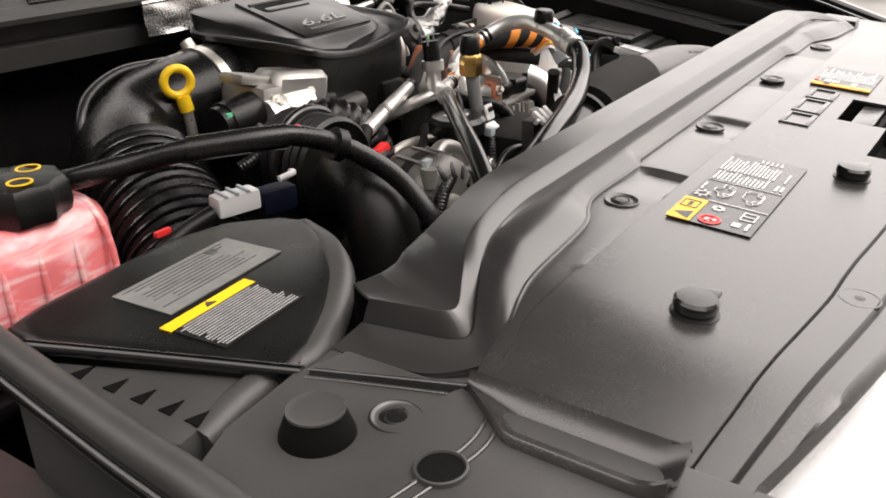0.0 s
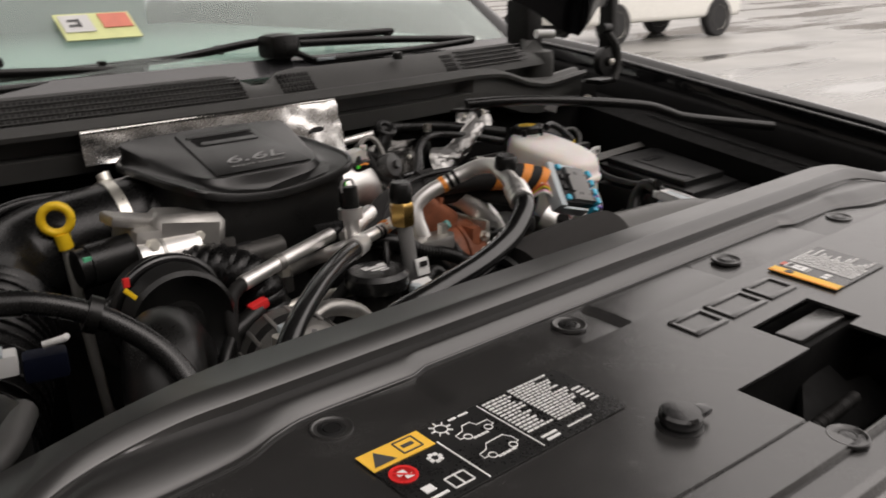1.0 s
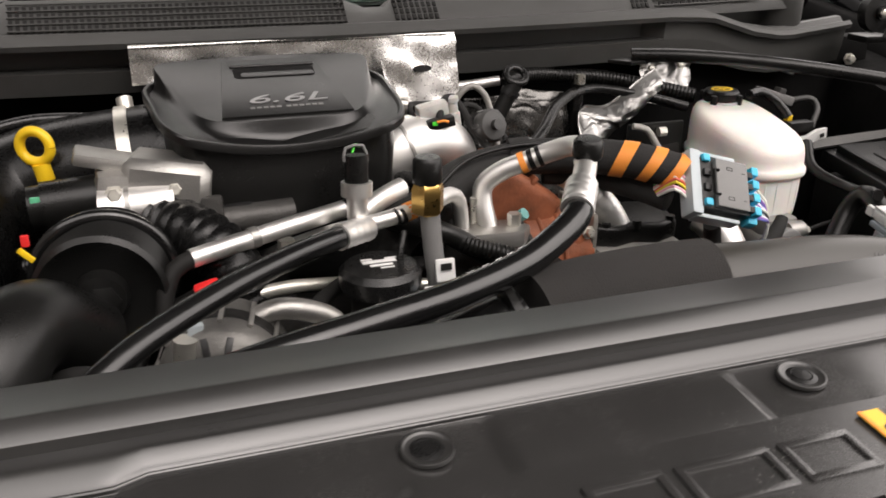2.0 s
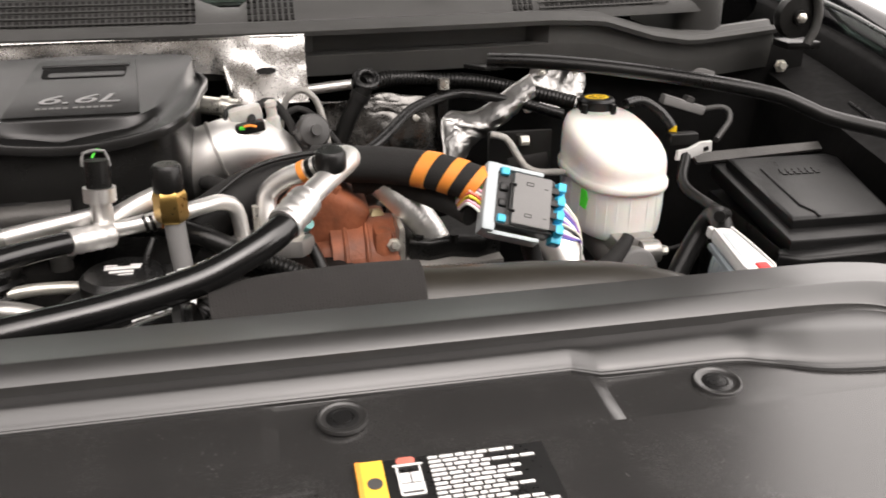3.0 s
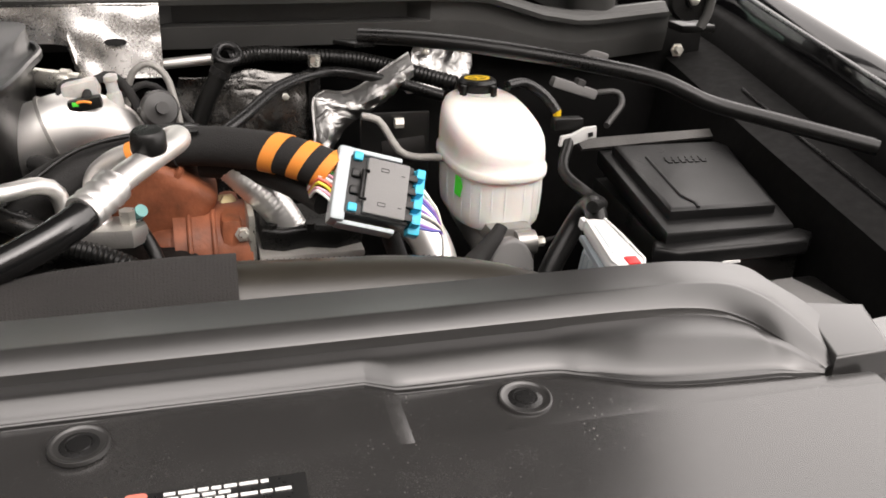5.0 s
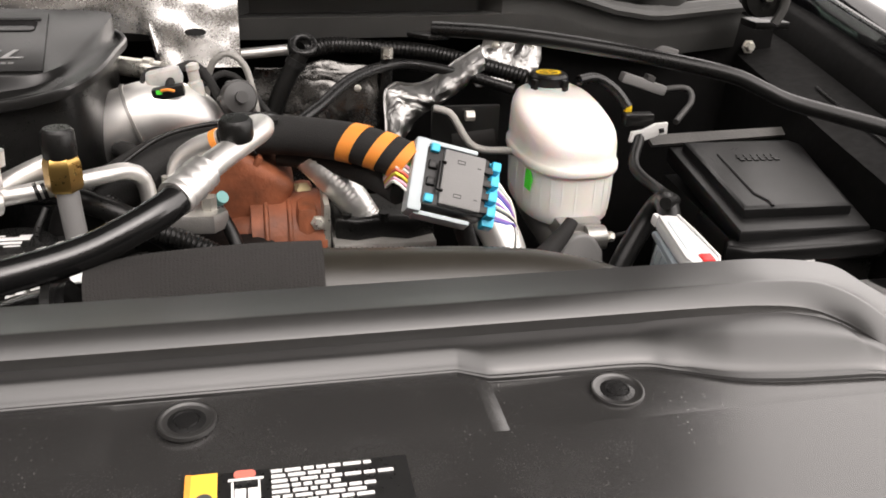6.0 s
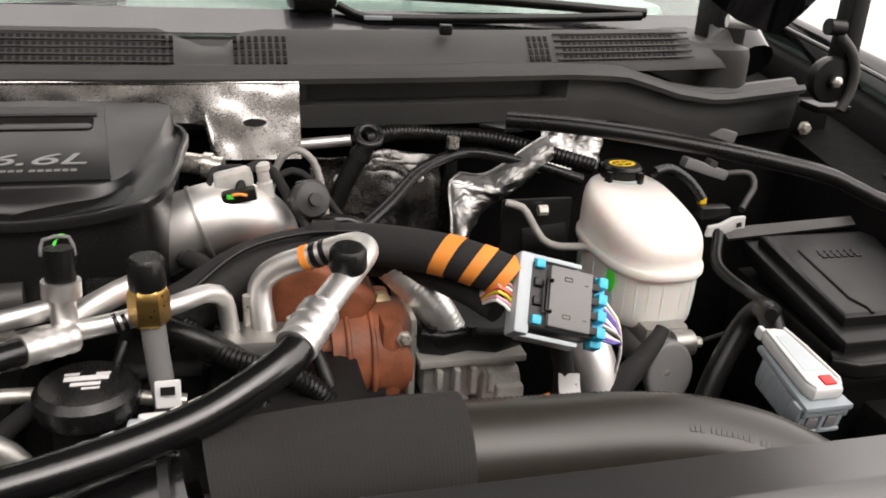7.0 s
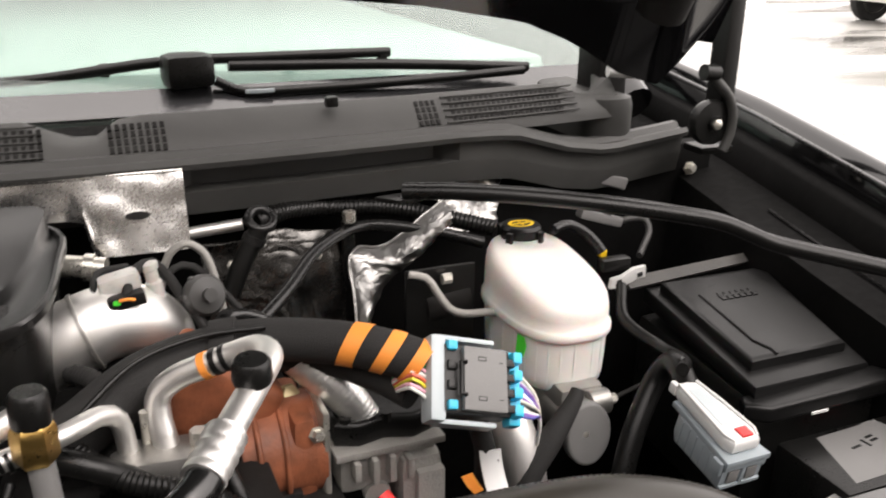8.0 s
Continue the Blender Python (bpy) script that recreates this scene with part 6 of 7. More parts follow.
for k, (h, d) in enumerate(((0.018, 0.010), (0.024, 0.013), (0.026, 0.008), (0.020, 0.012))):
    part("cooling_fin", box(0.006, 0.04, h, (0.230 + 0.016 * k, 0.414 - d / 2, 1.078 - 0.002 * k), 0.002), DULL, act)
part("shelf", box(0.100, 0.065, 0.007, (0.262, 0.426, 1.092), 0.002), DULL, act)
part("foot_boss", tube([(0.250, 0.408, 1.046), (0.250, 0.398, 1.046)], 0.012, 16), DULL, act)
part("neck_pad", box(0.026, 0.012, 0.040, (0.296, 0.391, 1.048), 0.003), DULL, act)
lidp = slab([(0.215, 0.410), (0.235, 0.402), (0.26, 0.408), (0.285, 0.400), (0.312, 0.410), (0.318, 0.44), (0.312, 0.47), (0.285, 0.478), (0.26, 0.472), (0.232, 0.478), (0.214, 0.46)], 1.094, 1.118, 0.006, segs=3)
part("actuator_lid", lidp, BLACK, egr)
for x, y in ((0.226, 0.412), (0.305, 0.412), (0.262, 0.41)):
    part("lid_screw", tube([(x, y, 1.112), (x, y, 1.121)], 0.005, 8), BLACK, egr)
egr.location += Vector((0.005, 0.022, -0.002))
plugg = thing("coolant_plug", (0.16, 0.36, 1.04), "zinc bolt and black wiring below the exhaust valve", "bolt")
part("bolt_head", tube([(0.158, 0.372, 1.07), (0.158, 0.372, 1.085)], 0.011, 6), STEEL, plugg)
part("washer", tube([(0.158, 0.372, 1.062), (0.158, 0.372, 1.071)], 0.016, 20), STEEL, plugg)
part("bracket", box(0.07, 0.05, 0.012, (0.15, 0.36, 1.058), 0.004), CAST, plugg)
teal = thing("temperature_sensor", (0.105, 0.42, 1.13), "small teal temperature sensor on the exhaust valve", "sensor")
part("body", tube([(0.112, 0.405, 1.148), (0.118, 0.397, 1.156)], 0.0058), mat("teal_plastic", (0.15, 0.38, 0.36), 0.4), teal)
part("lead", tube([(0.112, 0.400, 1.145), (0.125, 0.39, 1.12), (0.132, 0.375, 1.10), (0.14, 0.37, 1.06)], 0.006), BLACK, teal)
part("green_lock", box(0.010, 0.004, 0.006, (0.140, 0.366, 1.088), 0.001), GREEN, teal)
hose("wiring_conduit", [(0.02, 0.40, 1.155), (0.05, 0.375, 1.140), (0.09, 0.365, 1.128), (0.125, 0.36, 1.105), (0.14, 0.35, 1.07)], 0.0075, BLACK, "corrugated black wiring conduit", "conduit", 0.0015, 0.004)
hose("wiring_conduit", [(-0.02, 0.40, 1.165), (0.02, 0.385, 1.155), (0.05, 0.38, 1.14), (0.10, 0.385, 1.10)], 0.010, BLACK, "taped black wiring conduit", "conduit")
hose("sensor_lead", [(-0.018, 0.352, 1.170), (-0.026, 0.34, 1.15), (-0.035, 0.33, 1.10)], 0.0032, BLACK, "thin black sensor lead", "cable")

# main wiring harness and its control connector
har = thing("wiring_harness", (0.15, 0.46, 1.19), "thick cloth-wrapped wiring harness with orange tape stripes", "wiring harness")
path = [(0.285, 0.388, 1.184), (0.255, 0.408, 1.1915), (0.225, 0.430, 1.1935), (0.177, 0.457, 1.1920), (0.134, 0.468, 1.188), (0.078, 0.458, 1.177), (0.030, 0.435, 1.157), (-0.005, 0.42, 1.140), (-0.03, 0.42, 1.08)]
part("wrap", tube(path, 0.0185, 20, taper=lambda u: 1.0 + 0.25 * math.sin(min(1, max(0, u - 0.45) * 2) * math.pi)), CLOTH, har)
line = spline(path, 0.003)
for k, (a, b) in enumerate(((0, 4), (8, 12), (17, 22))):
    own = tube([line[a], line[(a + b) // 2], line[b]], 0.0192, 20, step=0.002)
    t = (line[b] - line[a]).normalized()
    for v in own.verts:  # the tape runs aslant round the harness
        d = v.co - line[(a + b) // 2]
        v.co -= t * (0.36 * d.z)
    part("tape_stripe", own, ORANGE, har)
part("tape_seam", tube([(0.17, 0.445, 1.210), (0.12, 0.45, 1.208), (0.07, 0.438, 1.201), (0.03, 0.415, 1.180), (-0.01, 0.395, 1.150)], 0.0022), BLACK, har)
part("branch_collar", tube([(0.150, 0.463, 1.1925), (0.130, 0.468, 1.1905)], 0.0203, 20), CLOTH, har)
part("second_branch", tube([(0.17, 0.47, 1.17), (0.215, 0.455, 1.168), (0.255, 0.42, 1.160), (0.275, 0.39, 1.155)], 0.012), CLOTH, har)

con = thing("control_connector", (0.318, 0.37, 1.17), "grey control module connector with blue locks in a pale tray", "connector")
u = Vector((0.94, -0.06, -0.26)).normalized()
v = Vector((0.40, 0.61, 0.68))
v = (v - u * v.dot(u)).normalized()
w3 = u.cross(v)
cm = Matrix(((u.x, v.x, w3.x, 0.319), (u.y, v.y, w3.y, 0.368), (u.z, v.z, w3.z, 1.1695), (0, 0, 0, 1))) @ Matrix.Diagonal((0.84, 1.0, 1, 1))
tray = part("tray", moved(box(0.016, 0.070, 0.022, (-0.040, 0, -0.002), 0.004), cm), PALE, con)
part("tray_rail", moved(box(0.062, 0.0045, 0.016, (-0.008, -0.034, -0.004), 0.002), cm), PALE, con)
part("tray_rail", moved(box(0.062, 0.0045, 0.016, (-0.008, 0.034, -0.004), 0.002), cm), PALE, con)
part("block", moved(box(0.072, 0.056, 0.022, (0.0, 0, -0.002), 0.003), cm), BLACK, con)
part("module_lid", moved(box(0.046, 0.052, 0.010, (0.006, 0, 0.010), 0.002), cm), GREYP, con)
tagged(part("lid_mark", moved(bars([(-0.004, 0.0175, 0.008, 0.0006), (-0.004, 0.0145, 0.008, 0.0006), (-0.008, 0.016, 0.0006, 0.003), (0.0, 0.016, 0.0006, 0.003), (0.016, 0.014, 0.004, 0.0006), (-0.004, -0.0145, 0.008, 0.0006), (-0.004, -0.0175, 0.008, 0.0006), (-0.008, -0.016, 0.0006, 0.003), (0.0, -0.016, 0.0006, 0.003), (0.016, -0.016, 0.004, 0.0006)], h=0.0004), cm @ Matrix.Translation((0.006, 0, 0.0152))), BLACK, con), kind="stuff")
part("lid_latch", moved(tube([(-0.015, 0.012, 0.016), (-0.021, 0.012, 0.016), (-0.021, -0.014, 0.016), (-0.015, -0.014, 0.016)], 0.0018, smooth=False), cm), BLACK, con)
for k in range(4):
    part("blue_lock", moved(box(0.010, 0.0095, 0.020, (0.042, 0.021 - 0.0145 * k, 0.004), 0.002), cm), CYAN, con)
    part("black_latch", moved(box(0.012, 0.0065, 0.010, (0.033, 0.016 - 0.0125 * k, 0.008), 0.001), cm), BLACK, con)
part("blue_housing", moved(box(0.014, 0.062, 0.014, (0.044, -0.002, -0.004), 0.003), cm), CYAN, con)
for k, yy in enumerate((0.026, 0.010, -0.006, -0.022)):
    part("blue_lock", moved(box(0.010, 0.0080, 0.014, (-0.027, yy, 0.006), 0.002), cm), CYAN if k in (0, 3) else BLACK, con)
cols = [(0.85, 0.85, 0.8), (0.75, 0.65, 0.05), (0.05, 0.4, 0.12), (0.75, 0.15, 0.1), (0.85, 0.45, 0.55), (0.08, 0.08, 0.35), (0.25, 0.12, 0.4), (0.85, 0.85, 0.8), (0.05, 0.05, 0.05), (0.75, 0.72, 0.6)]
wires = [mat("wire_colour", c, 0.4) for c in cols]
rng = random.Random(11)
for k in range(14):
    yy = -0.024 + 0.0030 * k
    a = cm @ Vector((0.047, yy, -0.002 + 0.003 * rng.random()))
    b = cm @ Vector((0.066, yy * 0.6 - 0.010, -0.004 + 0.006 * rng.random()))
    c = cm @ Vector((0.082, -0.024 + 0.004 * rng.random(), -0.012))
    part("wire", tube([a, b, c, c + Vector((0.004, 0.01, -0.03))], 0.0013, 6), wires[(5, 6, 7, 0, 8, 9, 6, 7, 0, 5, 6, 0, 9, 7)[k]], con)
for k in range(10):
    yy = 0.022 - 0.0042 * k
    a = cm @ Vector((-0.046, yy, -0.003))
    b = cm @ Vector((-0.062, yy * 0.8 + 0.004, -0.004 + 0.004 * rng.random()))
    part("wire", tube([a, b, (0.262, 0.398, 1.176 - 0.0022 * k)], 0.0015, 6), wires[(2, 1, 0, 2, 4, 0, 3, 1, 4, 7)[k]], con)

# ---- driver side: brake reservoir, fuse box, harness plug ----
res = thing("brake_fluid_reservoir", (0.475, 0.53, 1.06), "milky white brake fluid reservoir with black cap", "reservoir")


def res_outline(s, dy=0.0):
    out = []
    for k in range(40):
        a = k / 40 * math.tau
        ca, sa = math.cos(a), math.sin(a)
        x = 0.0545 * math.copysign(abs(ca) ** 0.74, ca)
        y = 0.0860 * math.copysign(abs(sa) ** 0.76, sa)
        out.append((0.484 + x * s, 0.548 + y * s + dy))
    return out


bm = bmesh.new()
# scale, height below or above the ring, share of the sloping top
levels = [(0.84, 1.074, 0), (0.90, 1.080, 0), (0.92, 1.092, 0), (0.935, 1.1315, 0), (0.985, 1.1325, 0), (1.0, 1.1345, 0), (1.0, 1.1400, 0), (0.975, 1.1425, 0), (0.955, 1.144, 0.0), (0.953, 1.146, 0.35), (0.945, 1.147, 0.62), (0.925, 1.148, 0.80), (0.885, 1.149, 0.92), (0.80, 1.150, 1.0), (0.6, 1.151, 1.04), (0.3, 1.151, 1.05)]
rings = []
for s, z, top in levels:
    rings.append([bm.verts.new((x, y, z + top * (0.018 + 0.034 * (y - 0.462) / 0.172))) for x, y in res_outline(s)])
for a, b in zip(rings, rings[1:]):
    for i in range(40):
        bm.faces.new((a[i], a[(i + 1) % 40], b[(i + 1) % 40], b[i]))
bm.faces.new(rings[0])
bm.faces.new(rings[-1])
part("tank", bm, WHITEP, res, sharp=50)
part("neck", lathe([(0.022, 0), (0.022, 0.012)], (0.483, 0.603, 1.186), None, 28), WHITEP, res)
capb = lathe([(0.021, 0), (0.0225, 0.003), (0.0225, 0.018), (0.020, 0.021), (0.011, 0.0215), (0.002, 0.0215)], (0.483, 0.605, 1.190), None, 36)
capo = part("cap", capb, BLACK, res, "black cap with yellow warning symbol")
part("cap_symbol", moved(lathe([(0.015, 0), (0.015, 0.0006), (0.011, 0.0006), (0.011, 0)], seg=24), Matrix.Translation((0.483, 0.605, 1.2112)) @ Matrix.Diagonal((1, 0.75, 1, 1))), YELLOW, capo)
part("cap_symbol", bars([(0.483, 0.605, 0.018, 0.003), (0.483, 0.605, 0.003, 0.012)], m=Matrix.Translation((0, 0, 1.2116))), YELLOW, capo)
for k in range(4):
    part("cap_lug", moved(box(0.010, 0.008, 0.016, (0.0225, 0, 0.009), 0.002), Matrix.Translation((0.483, 0.605, 1.190)) @ Matrix.Rotation(k * math.pi / 2 + 0.6, 4, "Z")), BLACK, capo)
for k in range(14):
    a = radians(168 + 14 * k)
    ca, sa = math.cos(a), math.sin(a)
    px, py = 0.484 + 0.0502 * math.copysign(abs(ca) ** 0.74, ca), 0.548 + 0.0792 * math.copysign(abs(sa) ** 0.76, sa)
    part("moulded_rib", tube([(px, py, 1.129), (px, py, 1.110), (0.484 + (px - 0.484) * 0.975, 0.548 + (py - 0.548) * 0.975, 1.084)], 0.0013, 6), WHITEP, res)
part("paint_mark", moved(slab([(-0.0065, -0.009), (0.004, -0.011), (0.0075, 0.002), (0.004, 0.011), (-0.005, 0.012)], 0, 0.0012, 0), Matrix.Translation((0.4352, 0.503, 1.119)) @ Matrix.Rotation(radians(-74), 4, "Z") @ Matrix.Rotation(radians(90), 4, "X")), GREEN, res)
mc = thing("master_cylinder", (0.475, 0.50, 1.0), "cast aluminium brake master cylinder", "master cylinder")
part("body", tube([(0.478, 0.445, 1.050), (0.480, 0.60, 1.058)], 0.027, 24), CAST, mc)
part("mount", box(0.05, 0.06, 0.030, (0.482, 0.485, 1.072), 0.008), CAST, mc)
face = part("end_plate", moved(slab([(0.025 * math.cos(k * math.tau / 24), 0.033 * math.sin(k * math.tau / 24)) for k in range(24)], -0.004, 0.010, 0.004, segs=3), Matrix.Translation((0.474, 0.436, 1.050)) @ Matrix.Rotation(radians(82), 4, "X")), GREYP, mc)
part("mounting_screw", lathe([(0.008, 0), (0.008, 0.003), (0.003, 0.005)], (0.470, 0.431, 1.052), Matrix.Rotation(radians(82), 4, "X"), 16), STEEL, face)
part("side_boss", tube([(0.485, 0.45, 1.071), (0.506, 0.45, 1.071)], 0.013, 18), CAST, mc)
bolt(mc, (0.506, 0.45, 1.071), (1, 0, 0), 0.0055, 0.010)
part("brake_line", tube([(0.515, 0.45, 1.071), (0.545, 0.46, 1.071), (0.59, 0.48, 1.066)], 0.0025), DARK, mc)
part("brake_line", tube([(0.440, 0.555, 1.132), (0.425, 0.56, 1.134), (0.400, 0.565, 1.134), (0.384, 0.57, 1.141), (0.372, 0.577, 1.160), (0.362, 0.58, 1.174), (0.345, 0.585, 1.178)], 0.0042), DULL, mc)
part("cloth_strap", tube([(0.463, 0.436, 1.098), (0.456, 0.431, 1.090), (0.440, 0.424, 1.075), (0.418, 0.416, 1.055), (0.400, 0.410, 1.035), (0.39, 0.405, 1.0)], 0.0125, 14, taper=lambda u: 0.55 + 0.45 * min(1.0, 2.2 * u)), CLOTH, mc)
vc = thing("valve_block", (0.34, 0.58, 1.12), "dark sheet metal bracket behind the harness", "bracket")
part("plate", box(0.080, 0.006, 0.085, (0.385, 0.597, 1.135), 0.003), BLACK, vc)
part("cylinder", tube([(0.37, 0.62, 1.13), (0.42, 0.62, 1.135)], 0.03, 20), DARK, vc)
part("fitting", tube([(0.382, 0.585, 1.168), (0.392, 0.585, 1.168)], 0.006, 8), STEEL, vc)

alp = thing("aluminium_pipe", (0.40, 0.43, 1.0), "shiny aluminium coolant pipe elbow", "pipe")
part("elbow", tube([(0.378, 0.47, 1.098), (0.390, 0.445, 1.082), (0.399, 0.425, 1.045), (0.402, 0.41, 0.99), (0.40, 0.40, 0.94)], 0.0205, 24), ALU, alp)
tagp = thing("paper_tag", (0.352, 0.40, 1.03), "white barcode tag on a taped lead", "tag")
part("tag", thick(strip([[(0.341 + 0.0005 * j, 0.397 - 0.0016 * j * j * 0.4, 1.083 - 0.0075 * j), (0.352 + 0.0006 * j, 0.394 - 0.0016 * j * j * 0.4, 1.083 - 0.0075 * j), (0.361 + 0.0006 * j, 0.396 - 0.0016 * j * j * 0.4, 1.081 - 0.0075 * j)] for j in range(7)]), 0.0012), WHITE, tagp)
part("bar_code", bars([(0.0, 0.010 - 0.0022 * k, 0.008, 0.0011) for k in range(9)], m=Matrix.Translation((0.3545, 0.3915, 1.062)) @ Matrix.Rotation(radians(84), 4, "X")), PRINTD, tagp)
part("lead", tube([(0.336, 0.395, 1.120), (0.343, 0.400, 1.100), (0.350, 0.404, 1.075), (0.352, 0.41, 1.02)], 0.0095), CLOTH, tagp)
part("orange_tape", thick(strip([[(0.322, 0.392, 1.064), (0.331, 0.389, 1.068)], [(0.326, 0.388, 1.056), (0.337, 0.386, 1.056)], [(0.333, 0.388, 1.047), (0.341, 0.387, 1.050)]]), 0.002), ORANGE, tagp)
redw = thing("red_hose", (0.25, 0.38, 1.02), "red cable low beside the actuator", "cable")
part("cable", tube([(0.255, 0.41, 1.05), (0.268, 0.39, 1.032), (0.280, 0.38, 1.0)], 0.008), RED, redw)

FUSEB = mat("matt_black_lid_plastic", (0.0055, 0.0055, 0.0055), 0.33, ior=1.33, bump=0.15, bscale=800, rvar=0.08)
fus = thing("fuse_box", (0.68, 0.45, 1.0), "black plastic fuse box with an embossed lid", "fuse box")
fm = Matrix(((0.169, 0.032, 0, 0.700), (0.010, 0.212, 0, 0.468), (-0.006, 0.018, 0.1, 1.120), (0, 0, 0, 1)))
UNIT = [(-0.45, -0.5), (0.45, -0.5), (0.55, 0.42), (0.46, 0.5), (-0.53, 0.49)]
part("base", slab([(0.608, 0.358), (0.765, 0.358), (0.812, 0.565), (0.79, 0.585), (0.626, 0.57)], 0.95, 1.095, 0.008), BLACK, fus)
lid = part("lid", moved(slab(UNIT, -0.22, -0.02, 0.03, segs=2), fm), FUSEB, fus)
part("raised_top", moved(slab([(x * 0.84, y * 0.82 + 0.03) for x, y in UNIT], -0.05, 0.09, 0.035, segs=3), fm), FUSEB, lid)
part("front_lip", slab([(0.592, 0.352), (0.612, 0.338), (0.760, 0.340), (0.778, 0.358), (0.770, 0.372), (0.600, 0.368)], 1.082, 1.100, 0.005, segs=3), FUSEB, lid)
em = fm @ Matrix.Diagonal((1 / 0.169, 1 / 0.212, 10, 1))
rows = [(-0.020 + 0.009 * k, 0.03, 0.006, 0.016) for k in range(6)] + [(-0.020 + 0.009 * k, 0.03, 0.009, 0.003) for k in range(6)]
part("embossed_mark", bars(rows, m=em @ Matrix.Translation((0, 0.01, 0.0094)), h=0.0014), FUSEB, lid)
part("embossed_line", moved(tube([(-0.045, 0.05, 0.009), (-0.04, -0.05, 0.009), (-0.03, -0.068, 0.009), (-0.03, -0.078, 0.009)], 0.002, smooth=False), em), FUSEB, lid)
part("rear_rail", thick(strip([[(0.600, 0.574, 1.142), (0.603, 0.561, 1.134)], [(0.70, 0.586, 1.141), (0.703, 0.573, 1.134)], [(0.805, 0.600, 1.139), (0.809, 0.588, 1.133)]]), 0.004), CASTD, fus)
part("white_tab", box(0.020, 0.0016, 0.003, (0.672, 0.3375, 1.084), 0.0005), WHITE, fus)

wpl = thing("engine_control_plug", (0.525, 0.31, 1.08), "pale grey engine control plug with white lever and red lock", "plug")
u = Vector((0.004, -0.077, -0.014)).normalized()
v = Vector((0.9, 0.25, 0.0))
v = (v - u * v.dot(u)).normalized()
w3 = u.cross(v)
w3 = w3 if w3.z > 0 else -w3
pm = Matrix(((u.x, v.x, w3.x, 0.533), (u.y, v.y, w3.y, 0.318), (u.z, v.z, w3.z, 1.113), (0, 0, 0, 1))) @ Matrix.Scale(0.93, 4)
base = part("shell", moved(slab([(-0.038, -0.012), (-0.028, -0.020), (0.040, -0.024), (0.040, 0.024), (-0.028, 0.020), (-0.038, 0.012)], -0.040, -0.010, 0.004), pm), SHELLP, wpl)
part("lever", moved(slab([(-0.054, -0.009), (-0.046, -0.013), (0.026, -0.019), (0.036, -0.015), (0.036, 0.015), (0.026, 0.019), (-0.046, 0.013), (-0.054, 0.009)], -0.006, 0.010, 0.006, segs=3), pm), WHITE, wpl)
part("lever_rim", moved(slab([(-0.046, -0.016), (0.044, -0.026), (0.044, 0.026), (-0.046, 0.016)], -0.012, -0.005, 0.002), pm), SHELLP, wpl)
for sy in (-1, 1):
    part("lever_edge", moved(tube([(-0.050, sy * 0.0105, 0.010), (-0.02, sy * 0.0140, 0.0105), (0.024, sy * 0.0175, 0.010), (0.033, sy * 0.0130, 0.009)], 0.0016, smooth=False), pm), WHITE, wpl)
    part("lever_claw", moved(box(0.010, 0.006, 0.012, (-0.055, sy * 0.010, 0.002), 0.002), pm), WHITE, wpl)
    part("latch_ear", moved(box(0.012, 0.004, 0.014, (0.034, sy * 0.0265, -0.016), 0.001), pm), SHELLP, wpl)
    part("front_window", moved(box(0.002, 0.012, 0.013, (0.0412, sy * 0.011, -0.026), 0.0008), pm), GREYP, wpl)
part("front_frame", moved(box(0.003, 0.048, 0.005, (0.041, 0, -0.0150), 0.001), pm), SHELLP, wpl)
part("front_frame", moved(box(0.003, 0.048, 0.004, (0.041, 0, -0.0365), 0.001), pm), SHELLP, wpl)
part("front_post", moved(box(0.003, 0.004, 0.024, (0.041, 0, -0.026), 0.001), pm), SHELLP, wpl)
part("lever_recess", moved(slab([(-0.040, -0.007), (0.012, -0.011), (0.012, 0.011), (-0.040, 0.007)], 0.0096, 0.0106, 0), pm), PALE, wpl)
part("red_lock", moved(box(0.012, 0.013, 0.006, (0.026, 0.003, 0.009), 0.001), pm), RED, wpl)
for k in range(6):
    part("shell_fin", moved(box(0.0018, 0.0475 - 0.0012 * (5 - k), 0.026, (-0.022 + 0.0105 * k, 0, -0.025), 0.0005), pm), SHELLP, wpl)
part("conduit", tube([(0.534, 0.362, 1.118), (0.541, 0.384, 1.128), (0.545, 0.405, 1.128), (0.536, 0.415, 1.105), (0.505, 0.40, 1.06), (0.485, 0.385, 1.01), (0.48, 0.38, 0.96)], 0.0112), BLACK, wpl)

blk = thing("fuse_block", (0.70, 0.30, 0.98), "small grey and black fuse block with embossed lid", "fuse block")
part("base", box(0.15, 0.09, 0.08, (0.70, 0.295, 1.02), 0.006), BLACK, blk)
part("lid", slab([(0.664, 0.334), (0.748, 0.338), (0.770, 0.262), (0.640, 0.258)], 1.046, 1.060, 0.003), GREYP, blk)
part("side_lid", slab([(0.604, 0.262), (0.632, 0.268), (0.650, 0.232), (0.612, 0.225)], 1.040, 1.052, 0.003), GREYP, blk)
part("emboss", bars([(0.0, 0.0, 0.012, 0.003), (0.014, 0, 0.003, 0.012), (0.026, 0, 0.010, 0.003), (0.026, 0.006, 0.010, 0.003)], m=Matrix.Translation((0.690, 0.305, 1.0602)) @ Matrix.Rotation(radians(8), 4, "Z")), SATIN, blk)
part("red_cable", tube([(0.690, 0.340, 1.046), (0.708, 0.341, 1.052), (0.728, 0.342, 1.053), (0.744, 0.345, 1.046)], 0.0022), RED, blk)

# strut bar, cables and foil near the bulkhead
bar = thing("fender_brace", (0.6, 0.5, 1.2), "black tubular brace from bulkhead to fender", "brace")
